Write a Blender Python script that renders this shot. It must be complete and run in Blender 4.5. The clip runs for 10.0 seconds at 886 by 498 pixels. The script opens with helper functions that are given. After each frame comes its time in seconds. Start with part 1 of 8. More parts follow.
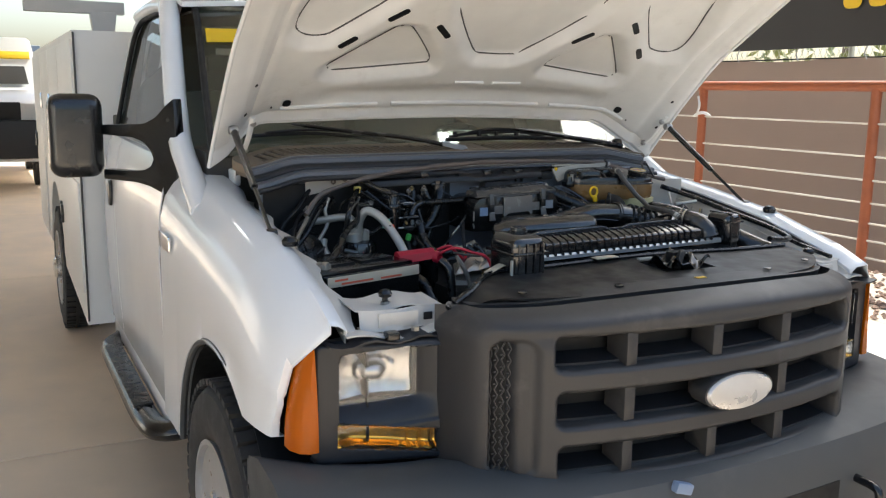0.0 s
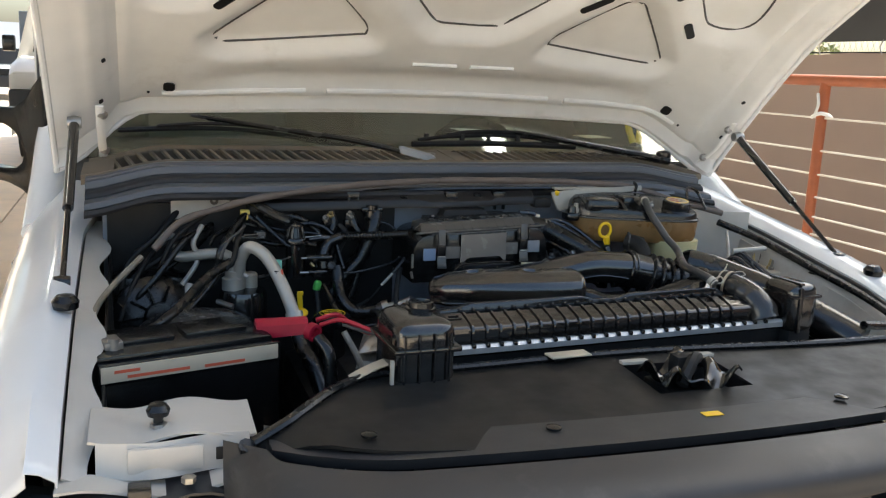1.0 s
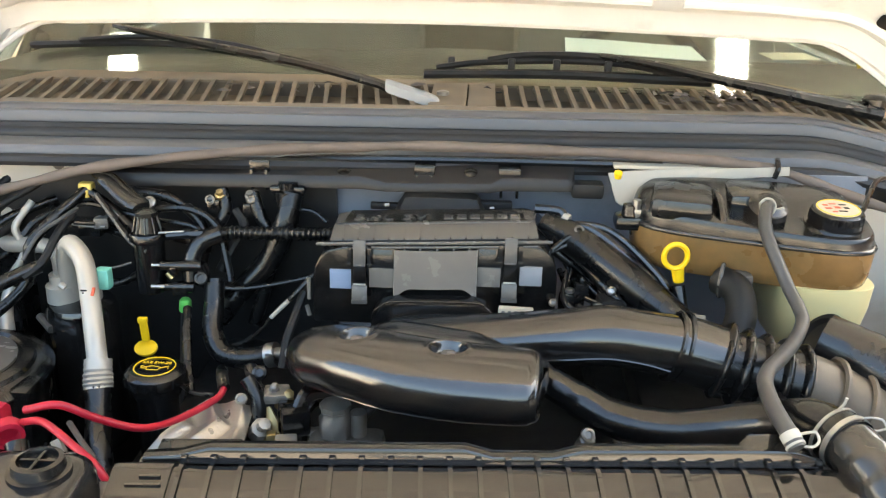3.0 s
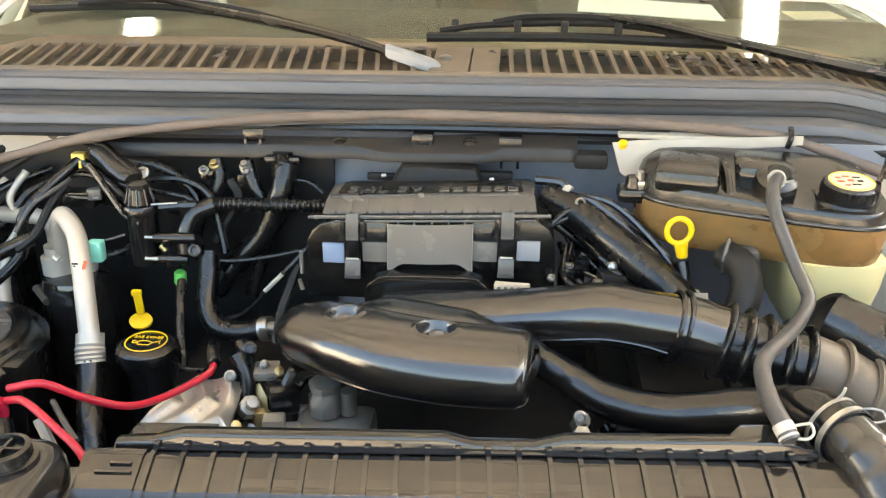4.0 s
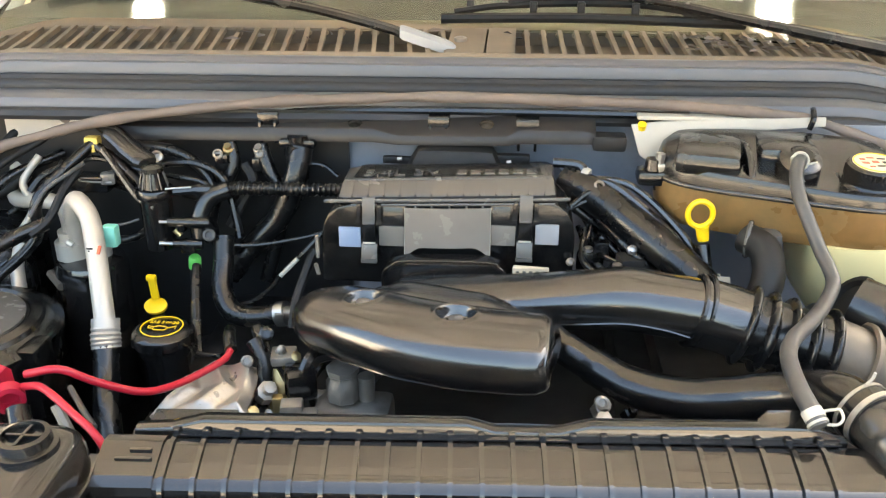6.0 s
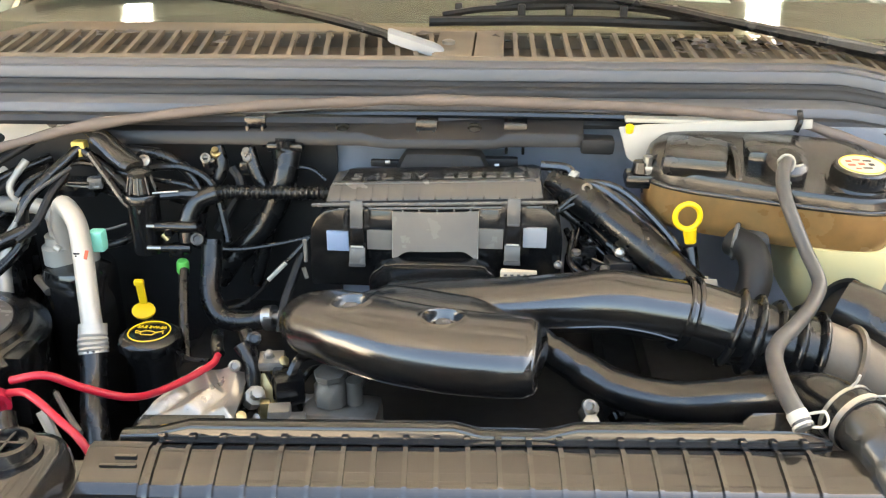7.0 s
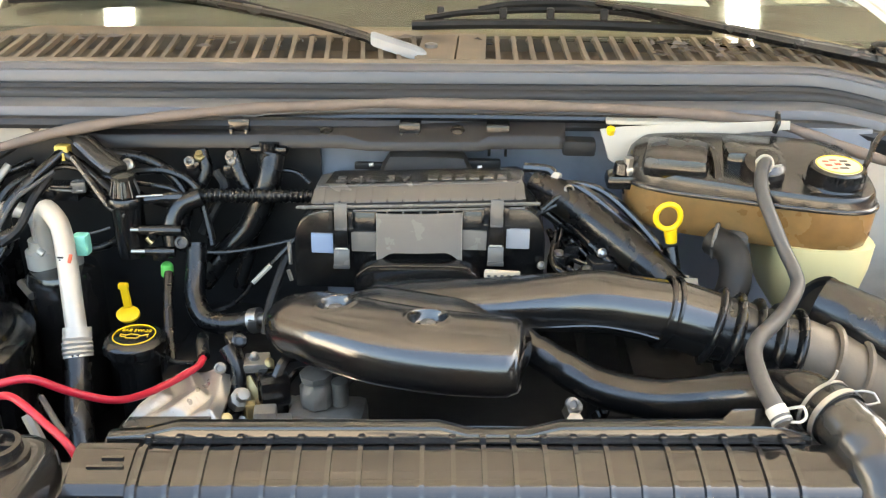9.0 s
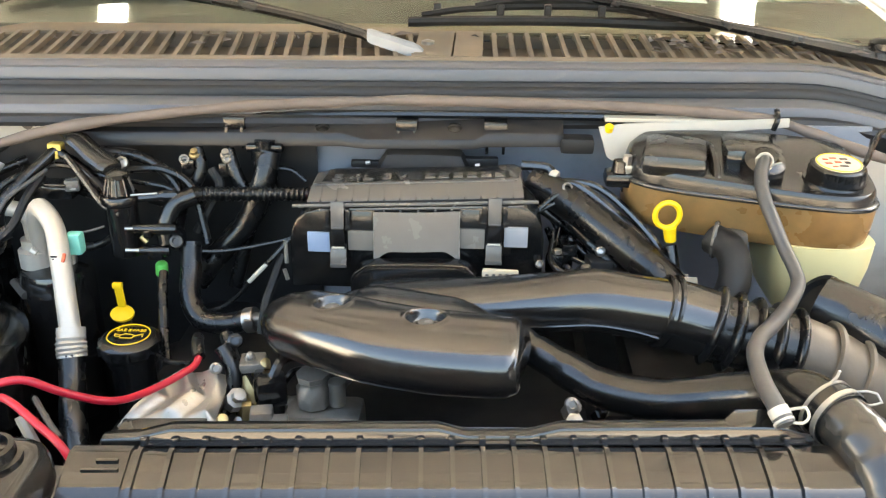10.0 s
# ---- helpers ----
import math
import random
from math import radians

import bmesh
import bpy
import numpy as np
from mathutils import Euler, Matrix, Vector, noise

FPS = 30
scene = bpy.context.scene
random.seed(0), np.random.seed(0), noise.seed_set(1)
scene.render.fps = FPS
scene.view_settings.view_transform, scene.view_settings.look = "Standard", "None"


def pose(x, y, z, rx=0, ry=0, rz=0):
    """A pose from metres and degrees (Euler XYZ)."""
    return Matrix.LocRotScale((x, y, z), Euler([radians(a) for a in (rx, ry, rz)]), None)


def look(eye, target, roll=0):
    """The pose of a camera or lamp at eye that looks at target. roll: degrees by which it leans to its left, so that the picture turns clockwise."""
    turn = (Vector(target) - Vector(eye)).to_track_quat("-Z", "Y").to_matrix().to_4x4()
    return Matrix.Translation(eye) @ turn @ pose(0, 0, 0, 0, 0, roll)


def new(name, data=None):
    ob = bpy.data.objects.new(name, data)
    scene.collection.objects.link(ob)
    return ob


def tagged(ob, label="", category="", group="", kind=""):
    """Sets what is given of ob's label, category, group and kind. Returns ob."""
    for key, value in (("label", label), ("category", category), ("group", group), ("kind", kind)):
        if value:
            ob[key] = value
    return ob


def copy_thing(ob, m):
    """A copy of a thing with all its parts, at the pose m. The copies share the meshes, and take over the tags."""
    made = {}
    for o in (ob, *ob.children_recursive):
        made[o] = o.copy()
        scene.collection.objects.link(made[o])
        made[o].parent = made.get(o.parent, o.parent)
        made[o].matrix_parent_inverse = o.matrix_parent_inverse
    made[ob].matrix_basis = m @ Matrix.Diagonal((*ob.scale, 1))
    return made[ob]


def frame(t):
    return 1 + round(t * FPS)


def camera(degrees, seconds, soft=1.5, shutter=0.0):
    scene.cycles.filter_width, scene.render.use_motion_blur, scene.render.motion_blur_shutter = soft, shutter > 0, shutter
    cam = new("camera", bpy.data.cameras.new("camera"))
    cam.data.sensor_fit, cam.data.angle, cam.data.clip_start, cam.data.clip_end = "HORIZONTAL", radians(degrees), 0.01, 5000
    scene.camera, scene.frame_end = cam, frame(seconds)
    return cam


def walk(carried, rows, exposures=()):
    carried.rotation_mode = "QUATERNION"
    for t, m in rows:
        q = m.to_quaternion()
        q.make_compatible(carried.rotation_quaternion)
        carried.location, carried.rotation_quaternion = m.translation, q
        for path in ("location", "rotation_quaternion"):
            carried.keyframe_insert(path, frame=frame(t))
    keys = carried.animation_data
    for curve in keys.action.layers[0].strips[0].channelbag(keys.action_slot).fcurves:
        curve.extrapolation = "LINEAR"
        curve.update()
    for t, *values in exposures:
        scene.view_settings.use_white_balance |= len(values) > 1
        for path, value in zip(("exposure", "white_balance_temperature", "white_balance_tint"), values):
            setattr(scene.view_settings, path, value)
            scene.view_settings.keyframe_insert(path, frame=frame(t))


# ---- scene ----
cam = camera(53.1, 10.0, soft=1.2)
PATH = [
    (0, (-1.523, 0.36, 1.638), (-0.617, 2.108, 1.286), 0.8),
    (0.5, (-1.07, 0.65, 1.65), (-0.277, 2.449, 1.285), 1.7),
    (1, (-0.729, 0.98, 1.656), (-0.08, 2.829, 1.261), 2.6),
    (1.5, (-0.399, 1.261, 1.701), (0.04, 3.151, 1.215), 3.2),
    (2, (-0.159, 1.455, 1.71), (0.086, 3.355, 1.135), 2.9),
    (2.5, (-0.091, 1.655, 1.716), (0.019, 3.533, 1.036), 2.7),
    (2.7, (-0.026, 1.678, 1.695), (-0.009, 3.565, 1.03), 2.1),
    (3.8, (0.078, 1.747, 1.707), (-0.045, 3.585, 0.929), 0.9),
    (4, (0.08, 1.743, 1.708), (-0.053, 3.58, 0.928), 0.8),
    (4.5, (0.075, 1.738, 1.705), (-0.064, 3.569, 0.914), 0.7),
    (5, (0.066, 1.739, 1.704), (-0.079, 3.566, 0.903), 0.6),
    (6.5, (0.067, 1.757, 1.702), (-0.079, 3.578, 0.888), 0.4),
    (7, (0.073, 1.755, 1.705), (-0.06, 3.579, 0.895), 0.4),
    (7.5, (0.081, 1.751, 1.707), (-0.045, 3.577, 0.901), 0.3),
    (8, (0.077, 1.75, 1.704), (-0.029, 3.578, 0.9), 0.5),
    (8.5, (0.075, 1.747, 1.704), (-0.026, 3.577, 0.903), 0.5),
    (9, (0.073, 1.746, 1.706), (-0.023, 3.575, 0.904), 0.5),
    (9.5, (0.071, 1.749, 1.706), (-0.015, 3.578, 0.9), 0.6),
    (10, (0.069, 1.755, 1.704), (-0.015, 3.583, 0.896), 0.6),
]
walk(cam, [(t, look(eye, target, roll)) for t, eye, target, roll in PATH],
     exposures=[(0.0, 1.03, 6050, 3), (1.0, 1.20, 6350, 2), (1.5, 1.63, 6300, 2), (2.0, 2.05, 6400, 2), (2.5, 2.47, 6750, 2), (4.0, 3.13, 7700, 3), (5.2, 3.15, 7600, 3), (6.5, 3.23, 7450, 4), (7.5, 3.24, 7450, 4), (10.0, 3.21, 7450, 3)])

# ---- world and light ----
world = bpy.data.worlds.new("world")
scene.world = world
world.use_nodes = True
wn = world.node_tree.nodes
sky = wn.new("ShaderNodeTexSky")
sky.sky_type = "NISHITA"
sky.sun_disc = False
sky.sun_elevation, sky.sun_rotation = radians(56), radians(60)
sky.air_density, sky.dust_density, sky.ozone_density = 1.0, 4.0, 0.3
wn["Background"].inputs["Strength"].default_value = 0.16
world.node_tree.links.new(sky.outputs["Color"], wn["Background"].inputs["Color"])
sun = new("sun", bpy.data.lights.new("sun", "SUN"))
sun.data.energy, sun.data.angle, sun.data.color = 4.5, radians(0.5), (1.0, 0.94, 0.86)
sun.matrix_world = look((7.0, 4.0, 12.0), (0, 0, 0))


# ---- materials ----
def material(name, color, rough=0.5, metal=0.0, var=0.12, scale=30.0, bump=0.0, bump_scale=200.0,
             rough_var=0.1, coat=0.0, spots=None, spot_amount=0.0, trans=0.0, ior=1.45, rand=0.0):
    """A surface with colour variation at two scales, uneven gloss and fine relief."""
    m = bpy.data.materials.new(name)
    m.use_nodes = True
    nt = m.node_tree
    b = nt.nodes["Principled BSDF"]
    L = nt.links.new
    b.inputs["Metallic"].default_value = metal
    b.inputs["Coat Weight"].default_value = coat
    b.inputs["Coat Roughness"].default_value = 0.06
    b.inputs["Transmission Weight"].default_value = trans
    b.inputs["IOR"].default_value = ior
    tc = nt.nodes.new("ShaderNodeTexCoord")
    n1 = nt.nodes.new("ShaderNodeTexNoise")
    n1.inputs["Scale"].default_value, n1.inputs["Detail"].default_value = scale, 5
    n2 = nt.nodes.new("ShaderNodeTexNoise")
    n2.inputs["Scale"].default_value, n2.inputs["Detail"].default_value = scale * 0.13, 3
    for n in (n1, n2):
        L(tc.outputs["Object"], n.inputs["Vector"])
    add = nt.nodes.new("ShaderNodeMath")
    add.operation = "ADD"
    L(n1.outputs["Fac"], add.inputs[0])
    L(n2.outputs["Fac"], add.inputs[1])
    ramp = nt.nodes.new("ShaderNodeMapRange")
    ramp.inputs["From Min"].default_value, ramp.inputs["From Max"].default_value = 0.6, 1.4
    ramp.inputs["To Min"].default_value, ramp.inputs["To Max"].default_value = 1 - var, 1 + var
    L(add.outputs[0], ramp.inputs["Value"])
    mul = nt.nodes.new("ShaderNodeVectorMath")
    mul.operation = "SCALE"
    mul.inputs[0].default_value = color
    last = ramp.outputs["Result"]
    if rand:
        oi = nt.nodes.new("ShaderNodeObjectInfo")
        rr = nt.nodes.new("ShaderNodeMapRange")
        rr.inputs["To Min"].default_value, rr.inputs["To Max"].default_value = 1 - rand, 1 + rand
        L(oi.outputs["Random"], rr.inputs["Value"])
        mm = nt.nodes.new("ShaderNodeMath")
        mm.operation = "MULTIPLY"
        L(last, mm.inputs[0])
        L(rr.outputs["Result"], mm.inputs[1])
        last = mm.outputs[0]
    L(last, mul.inputs["Scale"])
    col = mul.outputs[0]
    if spots:
        n3 = nt.nodes.new("ShaderNodeTexNoise")
        n3.inputs["Scale"].default_value, n3.inputs["Detail"].default_value = scale * 0.45, 7
        n3.inputs["Roughness"].default_value = 0.65
        L(tc.outputs["Object"], n3.inputs["Vector"])
        sr = nt.nodes.new("ShaderNodeMapRange")
        sr.inputs["From Min"].default_value = 0.62 - 0.25 * spot_amount
        sr.inputs["From Max"].default_value = 0.80 - 0.15 * spot_amount
        sr.inputs["To Max"].default_value = min(1.0, 0.35 + spot_amount)
        L(n3.outputs["Fac"], sr.inputs["Value"])
        mix = nt.nodes.new("ShaderNodeMix")
        mix.data_type = "RGBA"
        L(sr.outputs["Result"], mix.inputs["Factor"])
        L(col, mix.inputs["A"])
        mix.inputs["B"].default_value = (*spots, 1)
        col = mix.outputs["Result"]
    L(col, b.inputs["Base Color"])
    rv = nt.nodes.new("ShaderNodeMapRange")
    rv.inputs["From Min"].default_value, rv.inputs["From Max"].default_value = 0.3, 0.7
    rv.inputs["To Min"].default_value = max(0.02, rough - rough_var)
    rv.inputs["To Max"].default_value = min(1.0, rough + rough_var)
    L(n1.outputs["Fac"], rv.inputs["Value"])
    L(rv.outputs["Result"], b.inputs["Roughness"])
    if bump:
        nb = nt.nodes.new("ShaderNodeTexNoise")
        nb.inputs["Scale"].default_value, nb.inputs["Detail"].default_value = bump_scale, 4
        L(tc.outputs["Object"], nb.inputs["Vector"])
        bu = nt.nodes.new("ShaderNodeBump")
        bu.inputs["Strength"].default_value, bu.inputs["Distance"].default_value = bump, 0.002
        L(nb.outputs["Fac"], bu.inputs["Height"])
        L(bu.outputs["Normal"], b.inputs["Normal"])
    return m


DUST = (0.16, 0.13, 0.10)
WHITE = material("white_paint", (0.78, 0.78, 0.77), 0.22, var=0.012, scale=3, coat=0.5, rough_var=0.02)
BODYPAINT = material("body_paint", (0.70, 0.685, 0.65), 0.38, var=0.05, scale=5, rough_var=0.05, spots=(0.55, 0.52, 0.47), spot_amount=0.12)
RACK = material("rack_steel", (0.40, 0.39, 0.37), 0.5, var=0.1, scale=12)
HOODIN = material("hood_primer", (0.74, 0.735, 0.715), 0.42, var=0.07, scale=14, rough_var=0.08,
                  spots=(0.44, 0.42, 0.38), spot_amount=0.10, bump=0.06, bump_scale=60)
BAYWHITE = material("bay_paint", (0.52, 0.49, 0.44), 0.4, var=0.08, scale=18, spots=(0.35, 0.30, 0.24), spot_amount=0.25)
# Blue-grey base puts the shade behind the engine into pale bay paint.
FIREWALL = material("firewall_shaded_paint", (0.23, 0.25, 0.29), 0.5, var=0.18, scale=10, spots=(0.12, 0.115, 0.11), spot_amount=0.25)
PAD = material("hood_pad", (0.50, 0.495, 0.475), 0.6, var=0.06, scale=30, bump=0.2, bump_scale=400)
BLACK = material("black_plastic", (0.006, 0.006, 0.006), 0.20, var=0.25, scale=22, rough_var=0.08, spots=(0.03, 0.027, 0.024), spot_amount=0.06, bump=0.05, ior=1.58)
GLOSS = material("gloss_plastic", (0.010, 0.0095, 0.009), 0.13, ior=1.75, var=0.2, scale=14, rough_var=0.05, bump=0.03, bump_scale=120)
DUSTY = material("dusty_plastic", (0.009, 0.008, 0.007), 0.10, ior=1.66, var=0.18, scale=10, rough_var=0.04, spots=(0.05, 0.044, 0.036), spot_amount=0.06, bump=0.012, bump_scale=140)
DUCT = material("duct_plastic", (0.008, 0.0075, 0.007), 0.19, ior=1.85, var=0.2, scale=9, rough_var=0.05, spots=(0.03, 0.027, 0.023), spot_amount=0.10, bump=0.03, bump_scale=90)
NECK = material("faded_plastic", (0.024, 0.022, 0.019), 0.20, ior=1.6, var=0.18, scale=12, rough_var=0.05, bump=0.03)
STRAW = material("faded_yellow", (0.62, 0.46, 0.10), 0.45, var=0.1, scale=30)
SATIN = material("satin_plastic", (0.008, 0.008, 0.008), 0.22, ior=1.62, var=0.2, scale=18, spots=(0.035, 0.032, 0.028), spot_amount=0.08, bump=0.05)
MATT = material("matt_black", (0.006, 0.006, 0.006), 0.6, var=0.3, scale=25, spots=(0.015, 0.013, 0.012), spot_amount=0.2, bump=0.1)
RUBBER = material("rubber", (0.006, 0.006, 0.006), 0.27, ior=1.5, var=0.2, scale=40, rough_var=0.08, spots=(0.03, 0.027, 0.024), spot_amount=0.08)
SEAL = material("rubber_seal", (0.016, 0.016, 0.017), 0.42, var=0.2, scale=20, spots=(0.05, 0.045, 0.04), spot_amount=0.2)
LEDGE = material("cowl_ledge", (0.100, 0.101, 0.108), 0.30, ior=1.5, var=0.07, scale=6, rough_var=0.03, bump=0.04)
COWLFLOOR = material("cowl_floor", (0.125, 0.097, 0.068), 0.85, var=0.3, scale=22, bump=0.3, bump_scale=120)
TAILDUST = material("dust_coated_plastic", (0.115, 0.092, 0.066), 0.5, var=0.2, scale=14, spots=(0.06, 0.05, 0.04), spot_amount=0.3, bump=0.1)
COWL = material("cowl_plastic", (0.21, 0.17, 0.125), 0.75, ior=1.25, var=0.25, scale=16, spots=(0.23, 0.17, 0.11), spot_amount=0.40, bump=0.15)
TRIM = material("grey_trim", (0.068, 0.068, 0.066), 0.55, var=0.10, scale=16, rough_var=0.07, bump=0.12, bump_scale=500, spots=(0.10, 0.095, 0.085), spot_amount=0.15)
LIDM = material("ribbed_lid", (0.056, 0.054, 0.051), 0.26, ior=1.65, var=0.08, scale=12, rough_var=0.04, bump=0.06)
COVER = material("cover_sheet", (0.016, 0.0155, 0.0145), 0.42, ior=1.30, var=0.25, scale=16, rough_var=0.12, bump=0.08, bump_scale=60)
SHELL = material("grille_plastic", (0.036, 0.0345, 0.034), 0.46, var=0.08, scale=12, rough_var=0.06, bump=0.1, bump_scale=600, spots=(0.13, 0.12, 0.11), spot_amount=0.15)
BEZEL = material("bezel_plastic", (0.020, 0.021, 0.024), 0.4, var=0.12, scale=18, rough_var=0.06, bump=0.06)
ALU = material("aluminium", (0.44, 0.42, 0.375), 0.42, metal=0.35, var=0.12, scale=26, spots=(0.33, 0.30, 0.26), spot_amount=0.25, bump=0.1)
CAST = material("cast_aluminium", (0.27, 0.25, 0.22), 0.42, metal=0.6, var=0.25, scale=40, spots=(0.12, 0.10, 0.08), spot_amount=0.3, bump=0.35, bump_scale=160)
CASTLIGHT = material("machined_casting", (0.37, 0.345, 0.305), 0.36, metal=0.7, var=0.2, scale=34, spots=(0.2, 0.17, 0.13), spot_amount=0.22, bump=0.25, bump_scale=160)
BRASS = material("brass_fitting", (0.45, 0.36, 0.18), 0.4, metal=0.9, var=0.25, scale=60, spots=(0.12, 0.09, 0.05), spot_amount=0.3)
STEEL = material("zinc_steel", (0.40, 0.39, 0.37), 0.40, metal=1.0, var=0.15, scale=60)
CHROME = material("chrome", (0.75, 0.75, 0.75), 0.12, metal=1.0, var=0.05, scale=20)
SILVER = material("silver_strip", (0.60, 0.60, 0.59), 0.42, metal=0.6, var=0.12, scale=50)
YELLOW = material("yellow_plastic", (0.80, 0.52, 0.015), 0.38, var=0.06, scale=30)
RED = material("red_cable", (0.40, 0.012, 0.030), 0.36, var=0.12, scale=30, spots=(0.25, 0.03, 0.03), spot_amount=0.1)
REDCAP = material("red_terminal_cover", (0.36, 0.010, 0.032), 0.45, var=0.15, scale=30)
GREEN = material("green_cap", (0.12, 0.52, 0.10), 0.42, var=0.08, scale=40)
TEAL = material("teal_cap", (0.22, 0.62, 0.50), 0.42, var=0.08, scale=40)
GREYHOSE = material("grey_hose", (0.062, 0.060, 0.058), 0.42, var=0.15, scale=30, spots=(0.14, 0.12, 0.10), spot_amount=0.2)
TAPE = material("harness_tape", (0.13, 0.105, 0.09), 0.62, var=0.2, scale=30, spots=(0.06, 0.05, 0.045), spot_amount=0.3, bump=0.3, bump_scale=90)
RUSTBAND = material("stained_tank", (0.25, 0.135, 0.048), 0.30, var=0.45, scale=18, spots=(0.11, 0.08, 0.035), spot_amount=0.5, bump=0.06)
PALETANK = material("pale_tank", (0.66, 0.57, 0.30), 0.38, var=0.12, scale=8, spots=(0.55, 0.42, 0.18), spot_amount=0.2)
PAPER = material("paper_label", (0.78, 0.77, 0.74), 0.6, var=0.03, scale=40)
CREAM = material("cream_label", (0.52, 0.45, 0.34), 0.55, var=0.12, scale=30, spots=(0.35, 0.27, 0.2), spot_amount=0.25)
REDINK = material("red_print", (0.55, 0.10, 0.05), 0.55, var=0.1, scale=60)
PALEBLUE = material("plain_pale_blue", (0.20, 0.26, 0.37), 0.40, var=0.10, scale=40)
PLATEM = material("brown_grey_plate", (0.165, 0.150, 0.132), 0.24, var=0.16, scale=26, rough_var=0.05, bump=0.08)
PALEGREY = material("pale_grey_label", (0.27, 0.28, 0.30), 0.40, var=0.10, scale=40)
GREYPLATE = material("grey_plate", (0.10, 0.095, 0.088), 0.22, var=0.12, scale=60, spots=(0.075, 0.072, 0.068), spot_amount=0.05, bump=0.1)
WIPERCAP = material("faded_cap", (0.27, 0.28, 0.29), 0.45, var=0.12, scale=24, spots=(0.16, 0.16, 0.16), spot_amount=0.2, bump=0.1)
ZIP = material("white_nylon", (0.38, 0.36, 0.31), 0.45, var=0.08, scale=40)
AMBER = material("amber_lens", (0.46, 0.105, 0.003), 0.22, var=0.06, scale=12, ior=1.3)
GOLD = material("gold_reflector", (0.85, 0.50, 0.08), 0.14, metal=0.85, var=0.2, scale=20, bump=0.4, bump_scale=30)
REFLECT = material("lamp_reflector", (0.50, 0.50, 0.51), 0.20, metal=0.95, var=0.15, scale=14, bump=0.4, bump_scale=25)
LENS = material("clear_lens", (0.96, 0.96, 0.96), 0.05, var=0.01, scale=20, trans=1.0, rough_var=0.02, bump=0.1, bump_scale=60)
GLASS = material("tinted_glass", (0.80, 0.90, 0.80), 0.03, var=0.01, scale=5, trans=1.0, rough_var=0.015)
SIDEGLASS = material("side_glass", (0.72, 0.78, 0.74), 0.03, var=0.01, scale=5, trans=1.0, rough_var=0.015)
DARKGLASS = material("dimming_glass", (0.22, 0.25, 0.24), 0.03, var=0.01, scale=5, trans=1.0, rough_var=0.015)
BADGE = material("oval_badge", (0.62, 0.60, 0.57), 0.32, metal=0.55, var=0.1, scale=20)
TYRE = material("tyre", (0.030, 0.029, 0.028), 0.75, var=0.2, scale=25, spots=(0.10, 0.09, 0.08), spot_amount=0.25, bump=0.2)
WHEEL = material("wheel_steel", (0.50, 0.50, 0.50), 0.35, metal=0.7, var=0.12, scale=20)
CABIN = material("cabin_trim", (0.14, 0.13, 0.10), 0.75, var=0.15, scale=12, bump=0.15)
DASH = material("dash_vinyl", (0.05, 0.044, 0.036), 0.6, var=0.2, scale=10, bump=0.15)
FLOOR = material("concrete_floor", (0.70, 0.56, 0.41), 0.62, var=0.16, scale=2.6, spots=(0.34, 0.27, 0.20), spot_amount=0.16, bump=0.15, bump_scale=40)
GRAVELM = material("gravel", (0.30, 0.20, 0.15), 0.9, var=0.3, scale=40, rand=0.2, bump=0.5, bump_scale=60)
GROUNDM = material("dirt", (0.46, 0.38, 0.30), 0.9, var=0.2, scale=1.5, bump=0.4, bump_scale=30)
KERB = material("pale_concrete", (0.60, 0.57, 0.52), 0.7, var=0.1, scale=8, spots=(0.4, 0.37, 0.33), spot_amount=0.2, bump=0.2)
SCREENM = material("brown_mesh", (0.36, 0.275, 0.225), 0.8, var=0.07, scale=3, bump=0.3, bump_scale=300)
BANNERM = material("black_vinyl", (0.030, 0.028, 0.026), 0.45, var=0.15, scale=3)
PIPE = material("rust_red_paint", (0.36, 0.105, 0.042), 0.42, var=0.18, scale=14, spots=(0.20, 0.06, 0.03), spot_amount=0.25, bump=0.1)
CABLE = material("bright_cable", (0.80, 0.76, 0.70), 0.4, metal=0.3, var=0.08, scale=40)
ROOFM = material("roof_sheet", (0.52, 0.505, 0.475), 0.6, var=0.06, scale=2)
WALLM = material("hall_wall", (0.72, 0.70, 0.66), 0.7, var=0.06, scale=1.5)
DARKCAR = material("dark_car_paint", (0.02, 0.022, 0.025), 0.2, var=0.1, scale=4, coat=0.5)
WIRE = material("fence_wire", (0.55, 0.56, 0.50), 0.45, metal=0.6, var=0.1, scale=20)
LAMP = bpy.data.materials.new("lamp_panel")
LAMP.use_nodes = True
LAMP.node_tree.nodes["Principled BSDF"].inputs["Emission Color"].default_value = (1.0, 0.97, 0.90, 1)
LAMP.node_tree.nodes["Principled BSDF"].inputs["Emission Strength"].default_value = 14.0
LEAF = material("leaf", (0.22, 0.25, 0.09), 0.6, var=0.3, scale=12)


# ---- building helpers ----
def put(name, verts, faces, mat, parent=None, label="", angle=38, flat=False):
    me = bpy.data.meshes.new(name)
    me.from_pydata([tuple(v) for v in verts], [], faces)
    me.materials.append(mat)
    bm = bmesh.new()
    bm.from_mesh(me)
    bmesh.ops.recalc_face_normals(bm, faces=bm.faces)
    bm.to_mesh(me)
    bm.free()
    return link(name, me, parent, label, angle, flat)


def link(name, me, parent=None, label="", angle=38, flat=False):
    if not flat:
        me.polygons.foreach_set("use_smooth", [True] * len(me.polygons))
        me.set_sharp_from_angle(angle=radians(angle))
    ob = new(name, me)
    if parent is not None:
        ob.parent = parent
        ob.matrix_parent_inverse = Matrix.Translation(-parent.location)
    if label:
        tagged(ob, label)
    return ob


